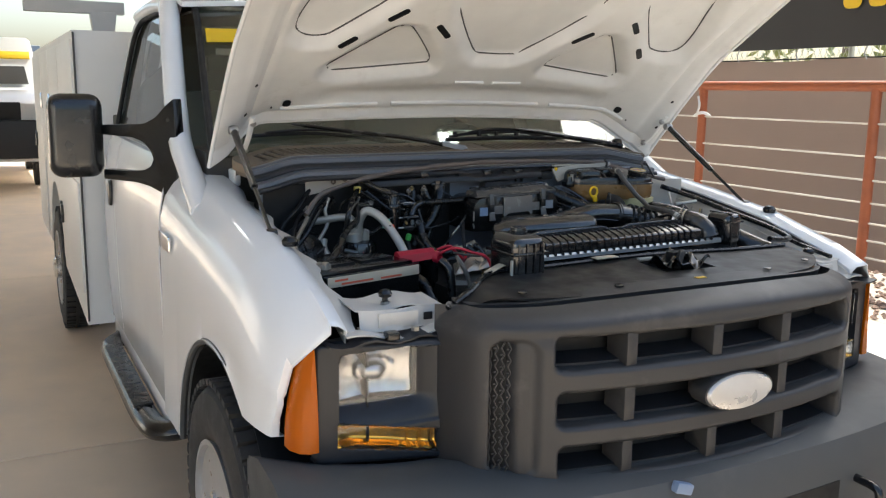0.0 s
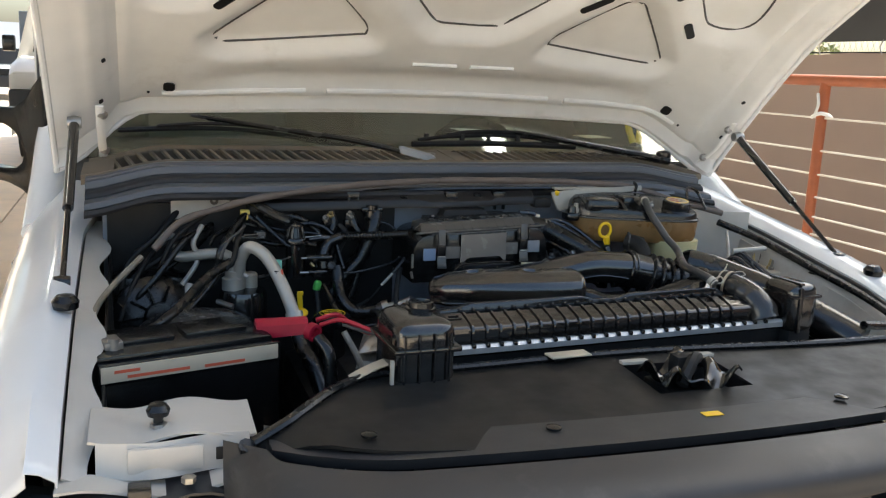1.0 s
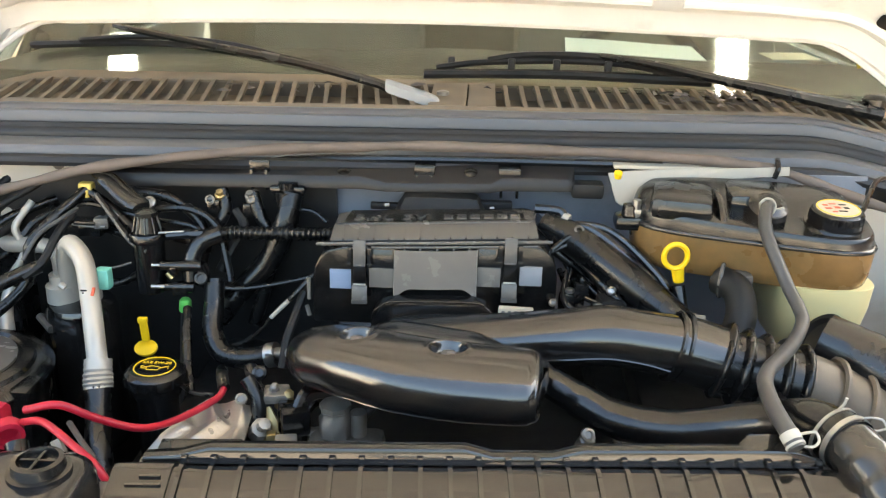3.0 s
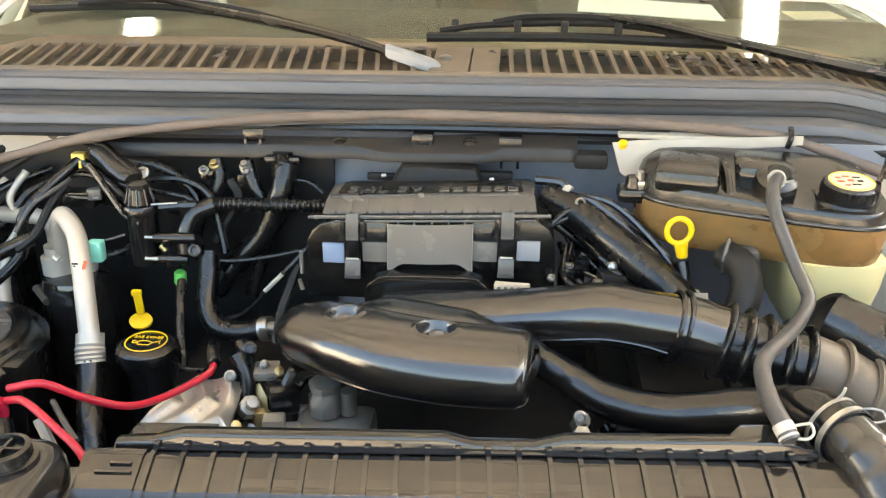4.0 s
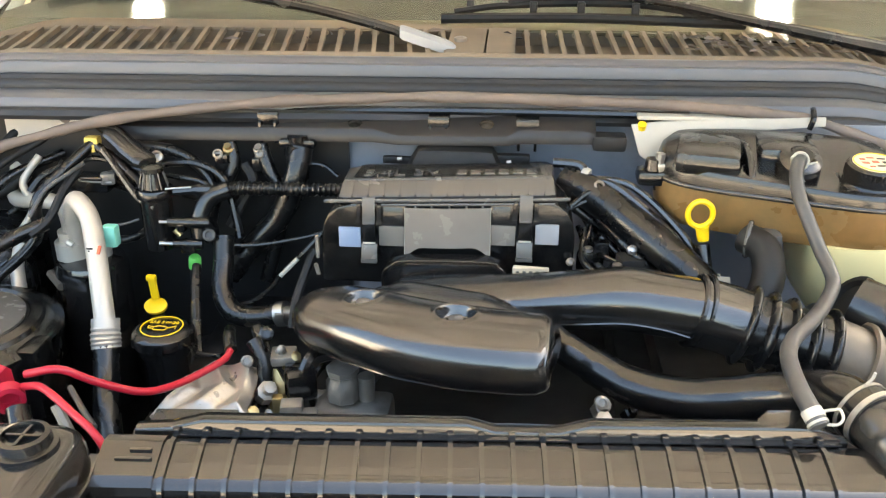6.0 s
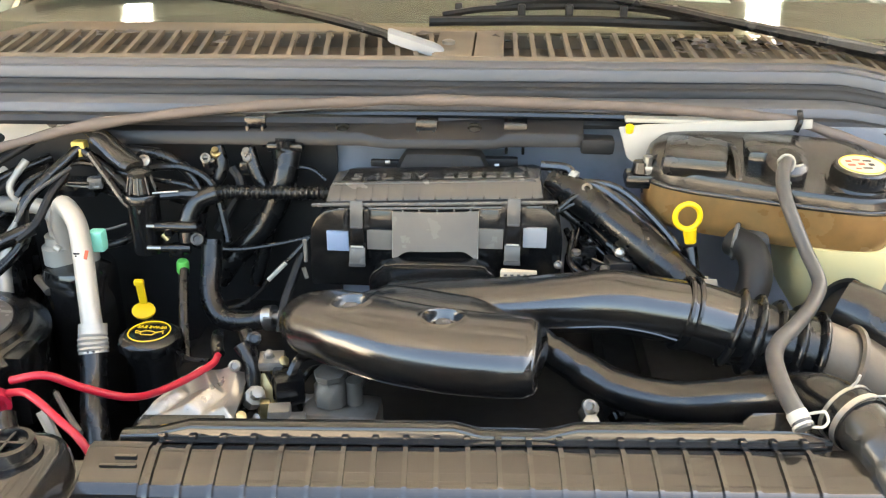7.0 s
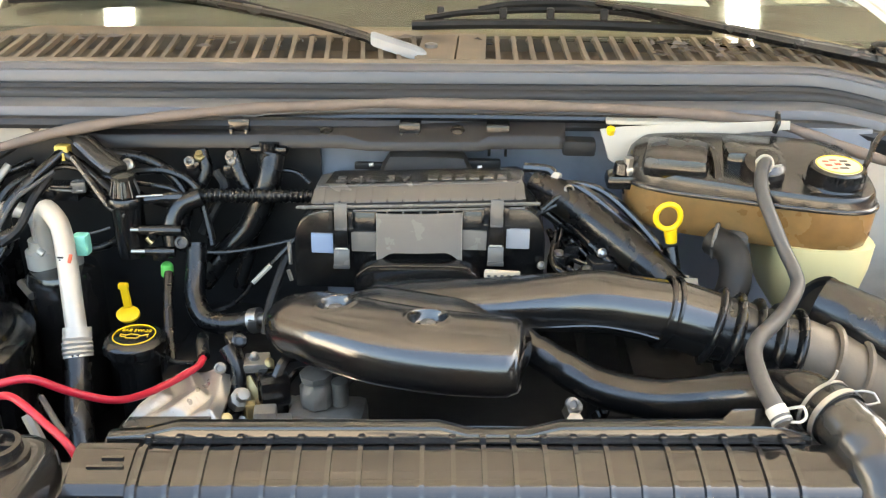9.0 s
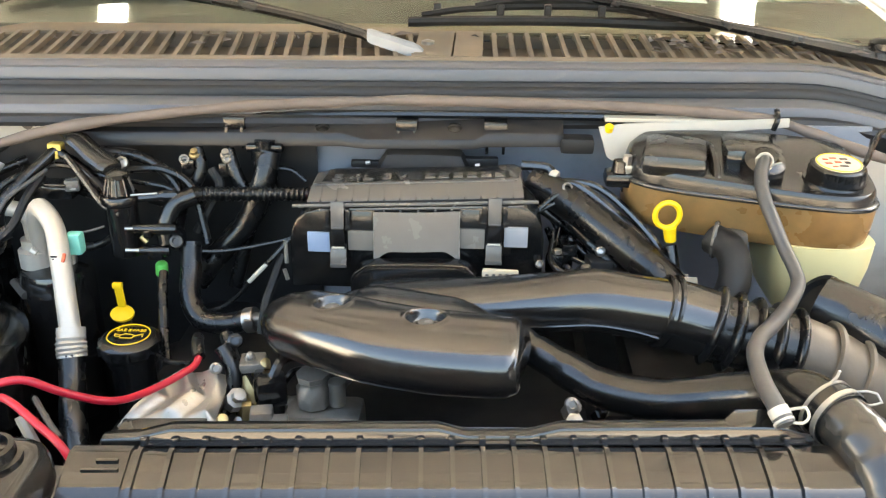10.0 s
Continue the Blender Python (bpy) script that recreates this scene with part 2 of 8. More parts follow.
def part(name, bm, mat, parent=None, label="", angle=38, flat=False):
    me = bpy.data.meshes.new(name)
    bmesh.ops.recalc_face_normals(bm, faces=bm.faces)
    bm.to_mesh(me)
    bm.free()
    me.materials.append(mat)
    return link(name, me, parent, label, angle, flat)


def merge(*bms):
    out = bms[0]
    for other in bms[1:]:
        me = bpy.data.meshes.new("tmp")
        other.to_mesh(me)
        other.free()
        out.from_mesh(me)
        bpy.data.meshes.remove(me)
    return out


def box(c, s, bevel=0.004, m=None, seg=2, taper=None):
    """A bevelled box with centre c and size s, turned by m about its centre."""
    bm = bmesh.new()
    bmesh.ops.create_cube(bm, size=1.0)
    for v in bm.verts:
        k = 1.0
        if taper and v.co.z > 0:
            k = taper
        v.co = Vector((v.co.x * s[0] * k, v.co.y * s[1] * k, v.co.z * s[2]))
    if bevel:
        bmesh.ops.bevel(bm, geom=bm.edges[:], offset=min(bevel, 0.45 * min(s)), segments=seg, profile=0.6, affect="EDGES")
    t = Matrix.Translation(c) @ (m if m is not None else Matrix())
    bmesh.ops.transform(bm, matrix=t, verts=bm.verts)
    return bm


def turn_z(deg):
    return Matrix.Rotation(radians(deg), 4, "Z")


def spline(pts, n=6):
    """A smooth line through the points."""
    p = [Vector(q) for q in pts]
    if len(p) < 3:
        return p
    p = [2 * p[0] - p[1]] + p + [2 * p[-1] - p[-2]]
    out = []
    for i in range(1, len(p) - 2):
        a, b, c, d = p[i - 1], p[i], p[i + 1], p[i + 2]
        for k in range(n):
            t = k / n
            out.append(0.5 * ((2 * b) + (c - a) * t + (2 * a - 5 * b + 4 * c - d) * t * t + (3 * b - a - 3 * c + d) * t ** 3))
    out.append(p[-2])
    return out


def tube(pts, r, seg=10, n=6, fn=None, squash=1.0, up=None):
    """A round hose along a smooth line; fn(s) scales its radius from 0 to 1 along it."""
    line = spline(pts, n)
    bm = bmesh.new()
    rings = []
    last = None
    for i, q in enumerate(line):
        d = (line[min(i + 1, len(line) - 1)] - line[max(i - 1, 0)])
        d = d.normalized() if d.length > 1e-9 else Vector((0, 0, 1))
        if last is None:
            ref = Vector(up) if up else (Vector((0, 0, 1)) if abs(d.z) < 0.9 else Vector((0, 1, 0)))
        else:
            ref = last
        side = d.cross(ref).normalized()
        top = side.cross(d).normalized()
        last = top
        k = r[i * (len(r) - 1) // max(1, len(line) - 1)] if isinstance(r, (list, tuple)) else r
        if fn:
            k *= fn(i / (len(line) - 1))
        rings.append([bm.verts.new(q + side * (k * math.cos(a)) + top * (k * squash * math.sin(a)))
                      for a in [2 * math.pi * j / seg for j in range(seg)]])
    for a, b in zip(rings, rings[1:]):
        for j in range(seg):
            bm.faces.new((a[j], a[(j + 1) % seg], b[(j + 1) % seg], b[j]))
    bm.faces.new(rings[0][::-1])
    bm.faces.new(rings[-1])
    return bm


def radii(vals, n):
    """Radii spread smoothly over n sections of a tube."""
    out = []
    for i in range(n):
        s = i / (n - 1) * (len(vals) - 1)
        k = min(int(s), len(vals) - 2)
        f = s - k
        f = f * f * (3 - 2 * f)
        out.append(vals[k] * (1 - f) + vals[k + 1] * f)
    return out


def lathe(profile, at, axis=(0, 0, 1), seg=24, squash=1.0):
    """A turned shape: profile of (radius, height) along the axis from at."""
    q = Vector((0, 0, 1)).rotation_difference(Vector(axis).normalized()).to_matrix()
    bm = bmesh.new()
    rings = []
    for r, h in profile:
        rings.append([bm.verts.new(Vector(at) + q @ Vector((max(r, 1e-4) * math.cos(a), max(r, 1e-4) * squash * math.sin(a), h)))
                      for a in [2 * math.pi * j / seg for j in range(seg)]])
    for a, b in zip(rings, rings[1:]):
        for j in range(seg):
            bm.faces.new((a[j], a[(j + 1) % seg], b[(j + 1) % seg], b[j]))
    bm.faces.new(rings[0][::-1])
    bm.faces.new(rings[-1])
    return bm


def prism(poly, depth, m, bevel=0.0):
    """A flat shape given in its own plane, extruded by depth and set by the matrix m."""
    bm = bmesh.new()
    a = [bm.verts.new((x, y, 0)) for x, y in poly]
    b = [bm.verts.new((x, y, depth)) for x, y in poly]
    bm.faces.new(a[::-1])
    bm.faces.new(b)
    for i in range(len(poly)):
        j = (i + 1) % len(poly)
        bm.faces.new((a[i], a[j], b[j], b[i]))
    bmesh.ops.recalc_face_normals(bm, faces=bm.faces)
    if bevel:
        bmesh.ops.bevel(bm, geom=bm.edges[:], offset=bevel, segments=2, profile=0.6, affect="EDGES")
    bmesh.ops.transform(bm, matrix=m, verts=bm.verts)
    return bm


def loft(sections, closed=True, caps=True):
    """A skin over a row of sections, each with the same number of points."""
    bm = bmesh.new()
    rings = [[bm.verts.new(q) for q in s] for s in sections]
    n = len(rings[0])
    for a, b in zip(rings, rings[1:]):
        for j in range(n if closed else n - 1):
            bm.faces.new((a[j], a[(j + 1) % n], b[(j + 1) % n], b[j]))
    if caps and closed:
        bm.faces.new(rings[0][::-1])
        bm.faces.new(rings[-1])
    return bm


def sheet(fn, us, vs, thick=0.0, skip=None):
    """A surface fn(u, v) -> point over two lists of values, with a thickness."""
    bm = bmesh.new()
    g = [[bm.verts.new(fn(u, v)) for v in vs] for u in us]
    for i in range(len(us) - 1):
        for j in range(len(vs) - 1):
            if skip and skip(0.5 * (us[i] + us[i + 1]), 0.5 * (vs[j] + vs[j + 1])):
                continue
            bm.faces.new((g[i][j], g[i + 1][j], g[i + 1][j + 1], g[i][j + 1]))
    if skip:
        bmesh.ops.delete(bm, geom=[v for v in bm.verts if not v.link_faces], context="VERTS")
    if thick:
        bmesh.ops.recalc_face_normals(bm, faces=bm.faces)
        bmesh.ops.solidify(bm, geom=bm.faces[:], thickness=thick)
    return bm


def lin(a, b, n):
    return [a + (b - a) * i / (n - 1) for i in range(n)]


def step01(a, b, x):
    t = max(0.0, min(1.0, (x - a) / (b - a)))
    return t * t * (3 - 2 * t)


def thing(name, at, label, category, group="", kind=""):
    ob = new(name)
    ob.location = at
    ob.empty_display_size = 0.2
    return tagged(ob, label, category, group, kind)


def rounded(w, h, r, n=4):
    """The outline of a rounded rectangle round the origin."""
    out = []
    for cx, cy, a0 in ((w / 2 - r, h / 2 - r, 0), (-w / 2 + r, h / 2 - r, 90), (-w / 2 + r, -h / 2 + r, 180), (w / 2 - r, -h / 2 + r, 270)):
        for k in range(n + 1):
            a = radians(a0 + 90 * k / n)
            out.append((cx + r * math.cos(a), cy + r * math.sin(a)))
    return out


def facing(at, right, up):
    """A matrix whose x and y axes run along right and up."""
    x = Vector(right).normalized()
    y = (Vector(up) - Vector(up).dot(x) * x).normalized()
    z = x.cross(y)
    m = Matrix((x, y, z)).transposed().to_4x4()
    return Matrix.Translation(at) @ m


# ---- the setting ----
ground = part("ground", box((0, 60, -0.16), (600, 600, 0.1), 0), GROUNDM)
tagged(ground, "pale dusty dirt ground round the hall", "ground", kind="structure")
floor = part("floor", box((-6.0, 9.0, -0.07), (16.0, 34.0, 0.08), 0), FLOOR)
tagged(floor, "tan concrete hall floor poured in large slabs", "floor", kind="structure")
slab_me = None
for i in range(4):
    for j in range(8):
        c = (-12.0 + 4.0 * i, -5.85 + 4.15 * j)
        if slab_me is None:
            first = part("slab", box((0, 0, 0), (3.988, 4.138, 0.06), 0.004, seg=1), FLOOR, floor)
            slab_me = first.data
            ob = first
        else:
            ob = new("slab", slab_me)
            ob.parent = floor
        ob.location = (c[0], c[1], -0.03)

roof = part("ceiling", merge(box((-5.6, 9.9, 4.58), (17.8, 15.2, 0.12), 0.0),
                             *[box((-5.6, y, 4.42), (17.8, 0.14, 0.22), 0.01) for y in lin(2.5, 17.2, 6)]), ROOFM)
tagged(roof, "white sheet metal canopy roof on steel beams", "ceiling", kind="structure")
hall_wall = part("wall_west", box((-14.1, 9.0, 2.2), (0.2, 34.0, 4.6), 0.0), WALLM)
tagged(hall_wall, "plain off-white side wall of the hall", "wall", kind="structure")
for y in (2.5, 17.2):
    col = part("column", box((2.95, y, 2.3), (0.16, 0.16, 4.44), 0.01), ROOFM)
    tagged(col, "white painted steel canopy column", "column", kind="structure")

lamp = thing("ceiling_lamp", (-2.26, 4.15, 4.52), "flat white ceiling lamp panel, switched on", "lamp", "lamps under the canopy")
part("housing", box((-2.26, 4.15, 4.49), (0.30, 0.46, 0.06), 0.01), ROOFM, lamp)
part("panel", box((-2.26, 4.15, 4.452), (0.19, 0.36, 0.014), 0.004), LAMP, lamp, "bright glowing panel")
for x, y in ((1.62, 4.15), (-2.15, 8.3), (1.62, 8.3), (-2.15, 12.5), (1.62, 12.5)):
    copy_thing(lamp, pose(x, y, 4.52))

# the raised bed behind a low pale wall
bed = part("bed_ground", box((2.58, 6.0, 0.24), (1.04, 60.0, 0.76), 0.0), GROUNDM)
tagged(bed, "raised bed of reddish dirt behind a low wall", "ground", kind="structure")
kerb = part("kerb_wall", merge(box((1.79, 6.0, 0.25), (0.58, 60.0, 0.74), 0.012)), KERB)
tagged(kerb, "low pale concrete kerb wall along the hall", "wall", kind="structure")


def stones(n, x0, x1, y0, y1, z):
    verts, faces = [], []
    rnd = random.Random(4)
    for _ in range(n):
        c = Vector((rnd.uniform(x0, x1), rnd.uniform(y0, y1), z))
        r = rnd.uniform(0.008, 0.024)
        k = len(verts)
        ring = [Vector((r * rnd.uniform(0.7, 1.2) * math.cos(a), r * rnd.uniform(0.7, 1.2) * math.sin(a), r * rnd.uniform(-0.1, 0.3)))
                for a in [i * math.pi / 2.5 for i in range(5)]]
        verts += [c + q for q in ring] + [c + Vector((0, 0, r * 0.8)), c - Vector((0, 0, r * 0.4))]
        for i in range(5):
            faces.append((k + i, k + (i + 1) % 5, k + 5))
            faces.append((k + (i + 1) % 5, k + i, k + 6))
    return verts, faces


gv, gf = stones(3600, 2.09, 3.09, 0.5, 8.0, 0.625)
gravel = put("gravel", gv, gf, GRAVELM, flat=True)
tagged(gravel, "loose reddish gravel on the raised bed", "gravel", kind="stuff")

# the pipe railing with its cables
railing = thing("railing", (2.96, 4.4, 0.62), "rust-red painted pipe railing strung with bright horizontal cables", "railing")
YS = [3.74 + 1.36 * k for k in range(-4, 5)]
for y in YS:
    post = part("post", lathe([(0.050, 0), (0.050, 0.012), (0.030, 0.014), (0.030, 1.08), (0.026, 1.085)], (2.96, y, 0.60), seg=16), PIPE, railing)
part("top_rail", tube([(2.96, -2.0, 1.695), (2.96, 4, 1.695), (2.96, 9.5, 1.695)], 0.031, seg=16, n=2), PIPE, railing)
for k, z in enumerate([0.72, 0.82, 0.92, 1.035, 1.165, 1.30, 1.485]):
    part("cable", tube([(2.96, -1.7, z), (2.96, 4, z), (2.96, 9.18, z)], 0.0065, seg=6, n=2), CABLE, railing, "bright thin steel cable")
loop = [(2.96 + 0.05 * math.cos(a), 5.10 + 0.05 * math.sin(a), 1.50 + 0.012 * math.sin(2 * a)) for a in lin(0, 2 * math.pi, 14)]
part("rope_tie", merge(tube(loop, 0.011, seg=8, n=2), tube([(2.91, 5.10, 1.50), (2.90, 5.07, 1.56), (2.915, 5.10, 1.62)], 0.009, seg=6)), PAPER, railing, "white rope knotted round a post")

# the screened fence with a banner above it
screen = thing("screen_fence", (5.5, 6.0, -0.11), "wire fence covered with brown privacy mesh", "fence")
part("mesh_cloth", sheet(lambda u, v: (5.5 + 0.012 * math.sin(u * 2.1) * math.cos(v * 3), u, v + (0.012 * math.cos(u * 4.2) if v > 1.8 else 0)),
                         lin(-6, 24, 140), lin(-0.10, 1.97, 10), 0.004), SCREENM, screen)
for y in range(-6, 25, 3):
    part("fence_post", tube([(5.56, y, -0.15), (5.56, y, 3.4)], 0.028, seg=10), WIRE, screen, "galvanised steel fence post")
part("top_wire", tube([(5.50, -6, 1.985), (5.50, 8, 1.98), (5.50, 24, 1.985)], 0.008, seg=6, n=2), MATT, screen)
mesh_wires = []
for k in range(170):
    y0 = 1.0 + 0.07 * k
    for sgn in (1, -1):
        mesh_wires.append(tube([(5.53, y0, 1.90), (5.53, y0 + sgn * 0.16, 2.22)], 0.0028, seg=4))
part("chain_link", merge(*mesh_wires), WIRE, screen, "galvanised chain-link wire")
banner = thing("banner", (5.42, 6.0, 2.07), "black vinyl banner with yellow marks above a fence", "banner")
part("cloth", sheet(lambda u, v: (5.44 + 0.012 * math.sin(u * 1.7 + v), u, v), lin(-6, 24, 60), lin(2.075, 3.6, 6), 0.006), BANNERM, banner)
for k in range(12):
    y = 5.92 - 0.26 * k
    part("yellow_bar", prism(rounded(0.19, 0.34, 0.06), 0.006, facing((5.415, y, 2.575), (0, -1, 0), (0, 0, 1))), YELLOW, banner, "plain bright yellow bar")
for k in range(9):
    part("hook", tube([(5.45, 2.0 + 0.75 * k, 1.96), (5.44, 2.02 + 0.75 * k, 2.02), (5.45, 2.0 + 0.75 * k, 2.09)], 0.006, seg=6), STEEL, banner)


def shrub(at, h, seed):
    rnd = random.Random(seed)
    t = thing("tree", at, "leafy green tree beyond the fence", "tree")
    part("trunk", tube([at, (at[0] + 0.1, at[1], at[2] + h * 0.35), (at[0], at[1] + 0.1, at[2] + h * 0.7)], [0.12, 0.1, 0.07], seg=8), TAPE, t)
    verts, faces = [], []
    for _ in range(420):
        d = Vector((rnd.gauss(0, 1), rnd.gauss(0, 1), rnd.gauss(0, 0.8))).normalized() * rnd.uniform(0.35, 1.0) ** 0.5
        c = Vector(at) + Vector((0, 0, h * 0.7)) + Vector((d.x * h * 0.42, d.y * h * 0.42, d.z * h * 0.36))
        a = Vector((rnd.gauss(0, 1), rnd.gauss(0, 1), rnd.gauss(0, 1))).normalized() * 0.11
        b = a.cross(Vector((rnd.gauss(0, 1), rnd.gauss(0, 1), rnd.gauss(0, 1)))).normalized() * 0.06
        k = len(verts)
        verts += [c - a, c + b, c + a, c - b]
        faces.append((k, k + 1, k + 2, k + 3))
    put("crown", verts, faces, LEAF, t, flat=True)


for k, (x, y, h) in enumerate([(10.0, 5.0, 3.2), (10.6, 10.0, 3.6), (10.2, 15.0, 3.4)]):
    shrub((x, y, -0.12), h, 10 + k)


def wheel(parent, x, y, r, side, name="wheel"):
    """A wheel with its axle along x; side is -1 or 1, the way its face points."""
    o = (x, y, r)
    ax = (side, 0, 0)
    w = 0.235
    t = part(name, lathe([(0.16, -w), (r * 0.66, -w), (r * 0.9, -w + 0.004), (r * 0.985, -w + 0.03), (r, -w * 0.5), (r * 0.985, -0.03),
                          (r * 0.93, -0.004), (r * 0.80, 0.006), (r * 0.66, 0.0), (r * 0.60, -0.012), (r * 0.56, -0.10), (0.16, -0.13)], o, ax, seg=64), TYRE, parent,
             "worn black rubber tyre on a steel rim")
    blocks = []
    for k in range(56):
        a = 2 * math.pi * k / 56
        for off, wd in ((-0.035, 0.055), (-0.115, 0.06), (-0.195, 0.055)):
            aa = a + (0.05 if off == -0.115 else 0)
            c = Vector((x + side * off, y + (r + 0.001) * math.cos(aa), r + (r + 0.001) * math.sin(aa)))
            m = Matrix.Rotation(aa - math.pi / 2, 4, "X")
            blocks.append(box(c, (wd, 0.032, 0.016), 0.0, m))
    part("tread", merge(*blocks), TYRE, t, flat=True)
    part("rim", lathe([(r * 0.60, -0.012), (r * 0.62, 0.003), (r * 0.585, 0.004), (r * 0.55, -0.05), (r * 0.50, -0.07), (r * 0.36, -0.02),
                       (r * 0.30, -0.018), (r * 0.28, -0.05), (0.02, -0.052)], o, ax, seg=40), WHEEL, t, "silver steel wheel rim")
    part("hub_cap", lathe([(0.075, -0.055), (0.075, 0.02), (0.06, 0.035), (0.02, 0.04)], o, ax, seg=24), CHROME, t)
    for k in range(8):
        a = 2 * math.pi * k / 8 + 0.2
        part("wheel_nut", lathe([(0.013, -0.03), (0.013, 0.0), (0.008, 0.004)], (x - side * 0.004, y + 0.105 * math.cos(a), r + 0.105 * math.sin(a)), ax, seg=6), CHROME, t)
    return t


def far_vehicle(name, at, paint, label, cat, tall, heading, zs=1.0):
    """A parked vehicle seen from far off: shell, glass, bumper, lamps and wheels."""
    t = thing(name, at, label, cat)
    x, y, _ = at
    prof = [(0, 0.45), (0.02, 0.95 * zs), (0.25, 1.05 * zs), (1.15, 1.12 * zs), (1.62, tall), (4.4, tall), (4.9, tall * 0.97), (5.05, 0.6), (5.0, 0.42)]
    secs = []
    for k in (-0.97, -0.90, -0.5, 0.5, 0.90, 0.97):
        sec = []
        for yy, z in prof:
            kk = k * (1 if z < 1.2 * zs else 0.84)
            zz = z - (0.05 if abs(k) > 0.95 else 0.0)
            sec.append((x + kk, y + heading * yy, zz))
        secs.append(sec)
    part("body", loft(secs), paint, t)
    part("windscreen", loft([[(x - 0.74, y + heading * 1.12, 1.16 * zs), (x + 0.74, y + heading * 1.12, 1.16 * zs)],
                             [(x - 0.64, y + heading * 1.66, tall - 0.08), (x + 0.64, y + heading * 1.66, tall - 0.08)]], closed=False), BANNERM, t)
    for s in (-1, 1):
        for a, b in ((1.7, 2.7), (2.8, 4.3)):
            # Opaque pale blue stands for the sky reflected in the glass.
            part("side_window", box((x + s * 0.90, y + heading * (a + b) / 2, (tall + 1.2 * zs) / 2 - 0.02), (0.16, b - a, tall - 1.2 * zs - 0.2), 0.02), PALEBLUE, t, "side window with the sky's reflection as pale blue colour")
        part("mirror", box((x + s * 1.12, y + heading * 1.5, 1.25 * zs), (0.2, 0.1, 0.26), 0.04), BLACK, t)
        part("headlight", box((x + s * 0.76, y - heading * 0.01, 0.86 * zs), (0.30, 0.06, 0.22), 0.02), LENS, t)
        wheel(t, x + s * 0.95, y + heading * 0.95, 0.38, s)
        wheel(t, x + s * 0.95, y + heading * 4.1, 0.38, s)
    part("grille", box((x, y - heading * 0.012, 0.86 * zs), (1.1, 0.05, 0.30), 0.02), MATT, t)
    part("bumper", box((x, y - heading * 0.05, 0.6 * zs - 0.05), (1.95, 0.18, 0.42 * zs), 0.05), BEZEL, t)
    return t


other = far_vehicle("pickup", (-1.52, 15.7, 0), WHITE, "white work truck parked further down the hall", "truck", 2.42, 1, 1.42)
part("yellow_label", box((-0.98, 17.15, 2.12), (0.50, 0.03, 0.14), 0.004, Matrix.Rotation(radians(-35), 4, "X")), YELLOW, other, "yellow sticker strip on the windscreen")
far_vehicle("van", (-5.32, 37.0, 0), WHITE, "white van parked in bright daylight", "van", 2.7, 1)


# ---- the work truck: outer body ----
truck = thing("work_truck", (0, 5.0, 0), "white work truck with its hood propped open", "truck")


def crown(y):
    """Height of the fender's top line."""
    ys = [2.05, 2.12, 2.25, 2.5, 2.8, 3.1, 3.45]
    zs = [1.085, 1.12, 1.175, 1.245, 1.295, 1.335, 1.375]
    return float(np.interp(y, ys, zs))


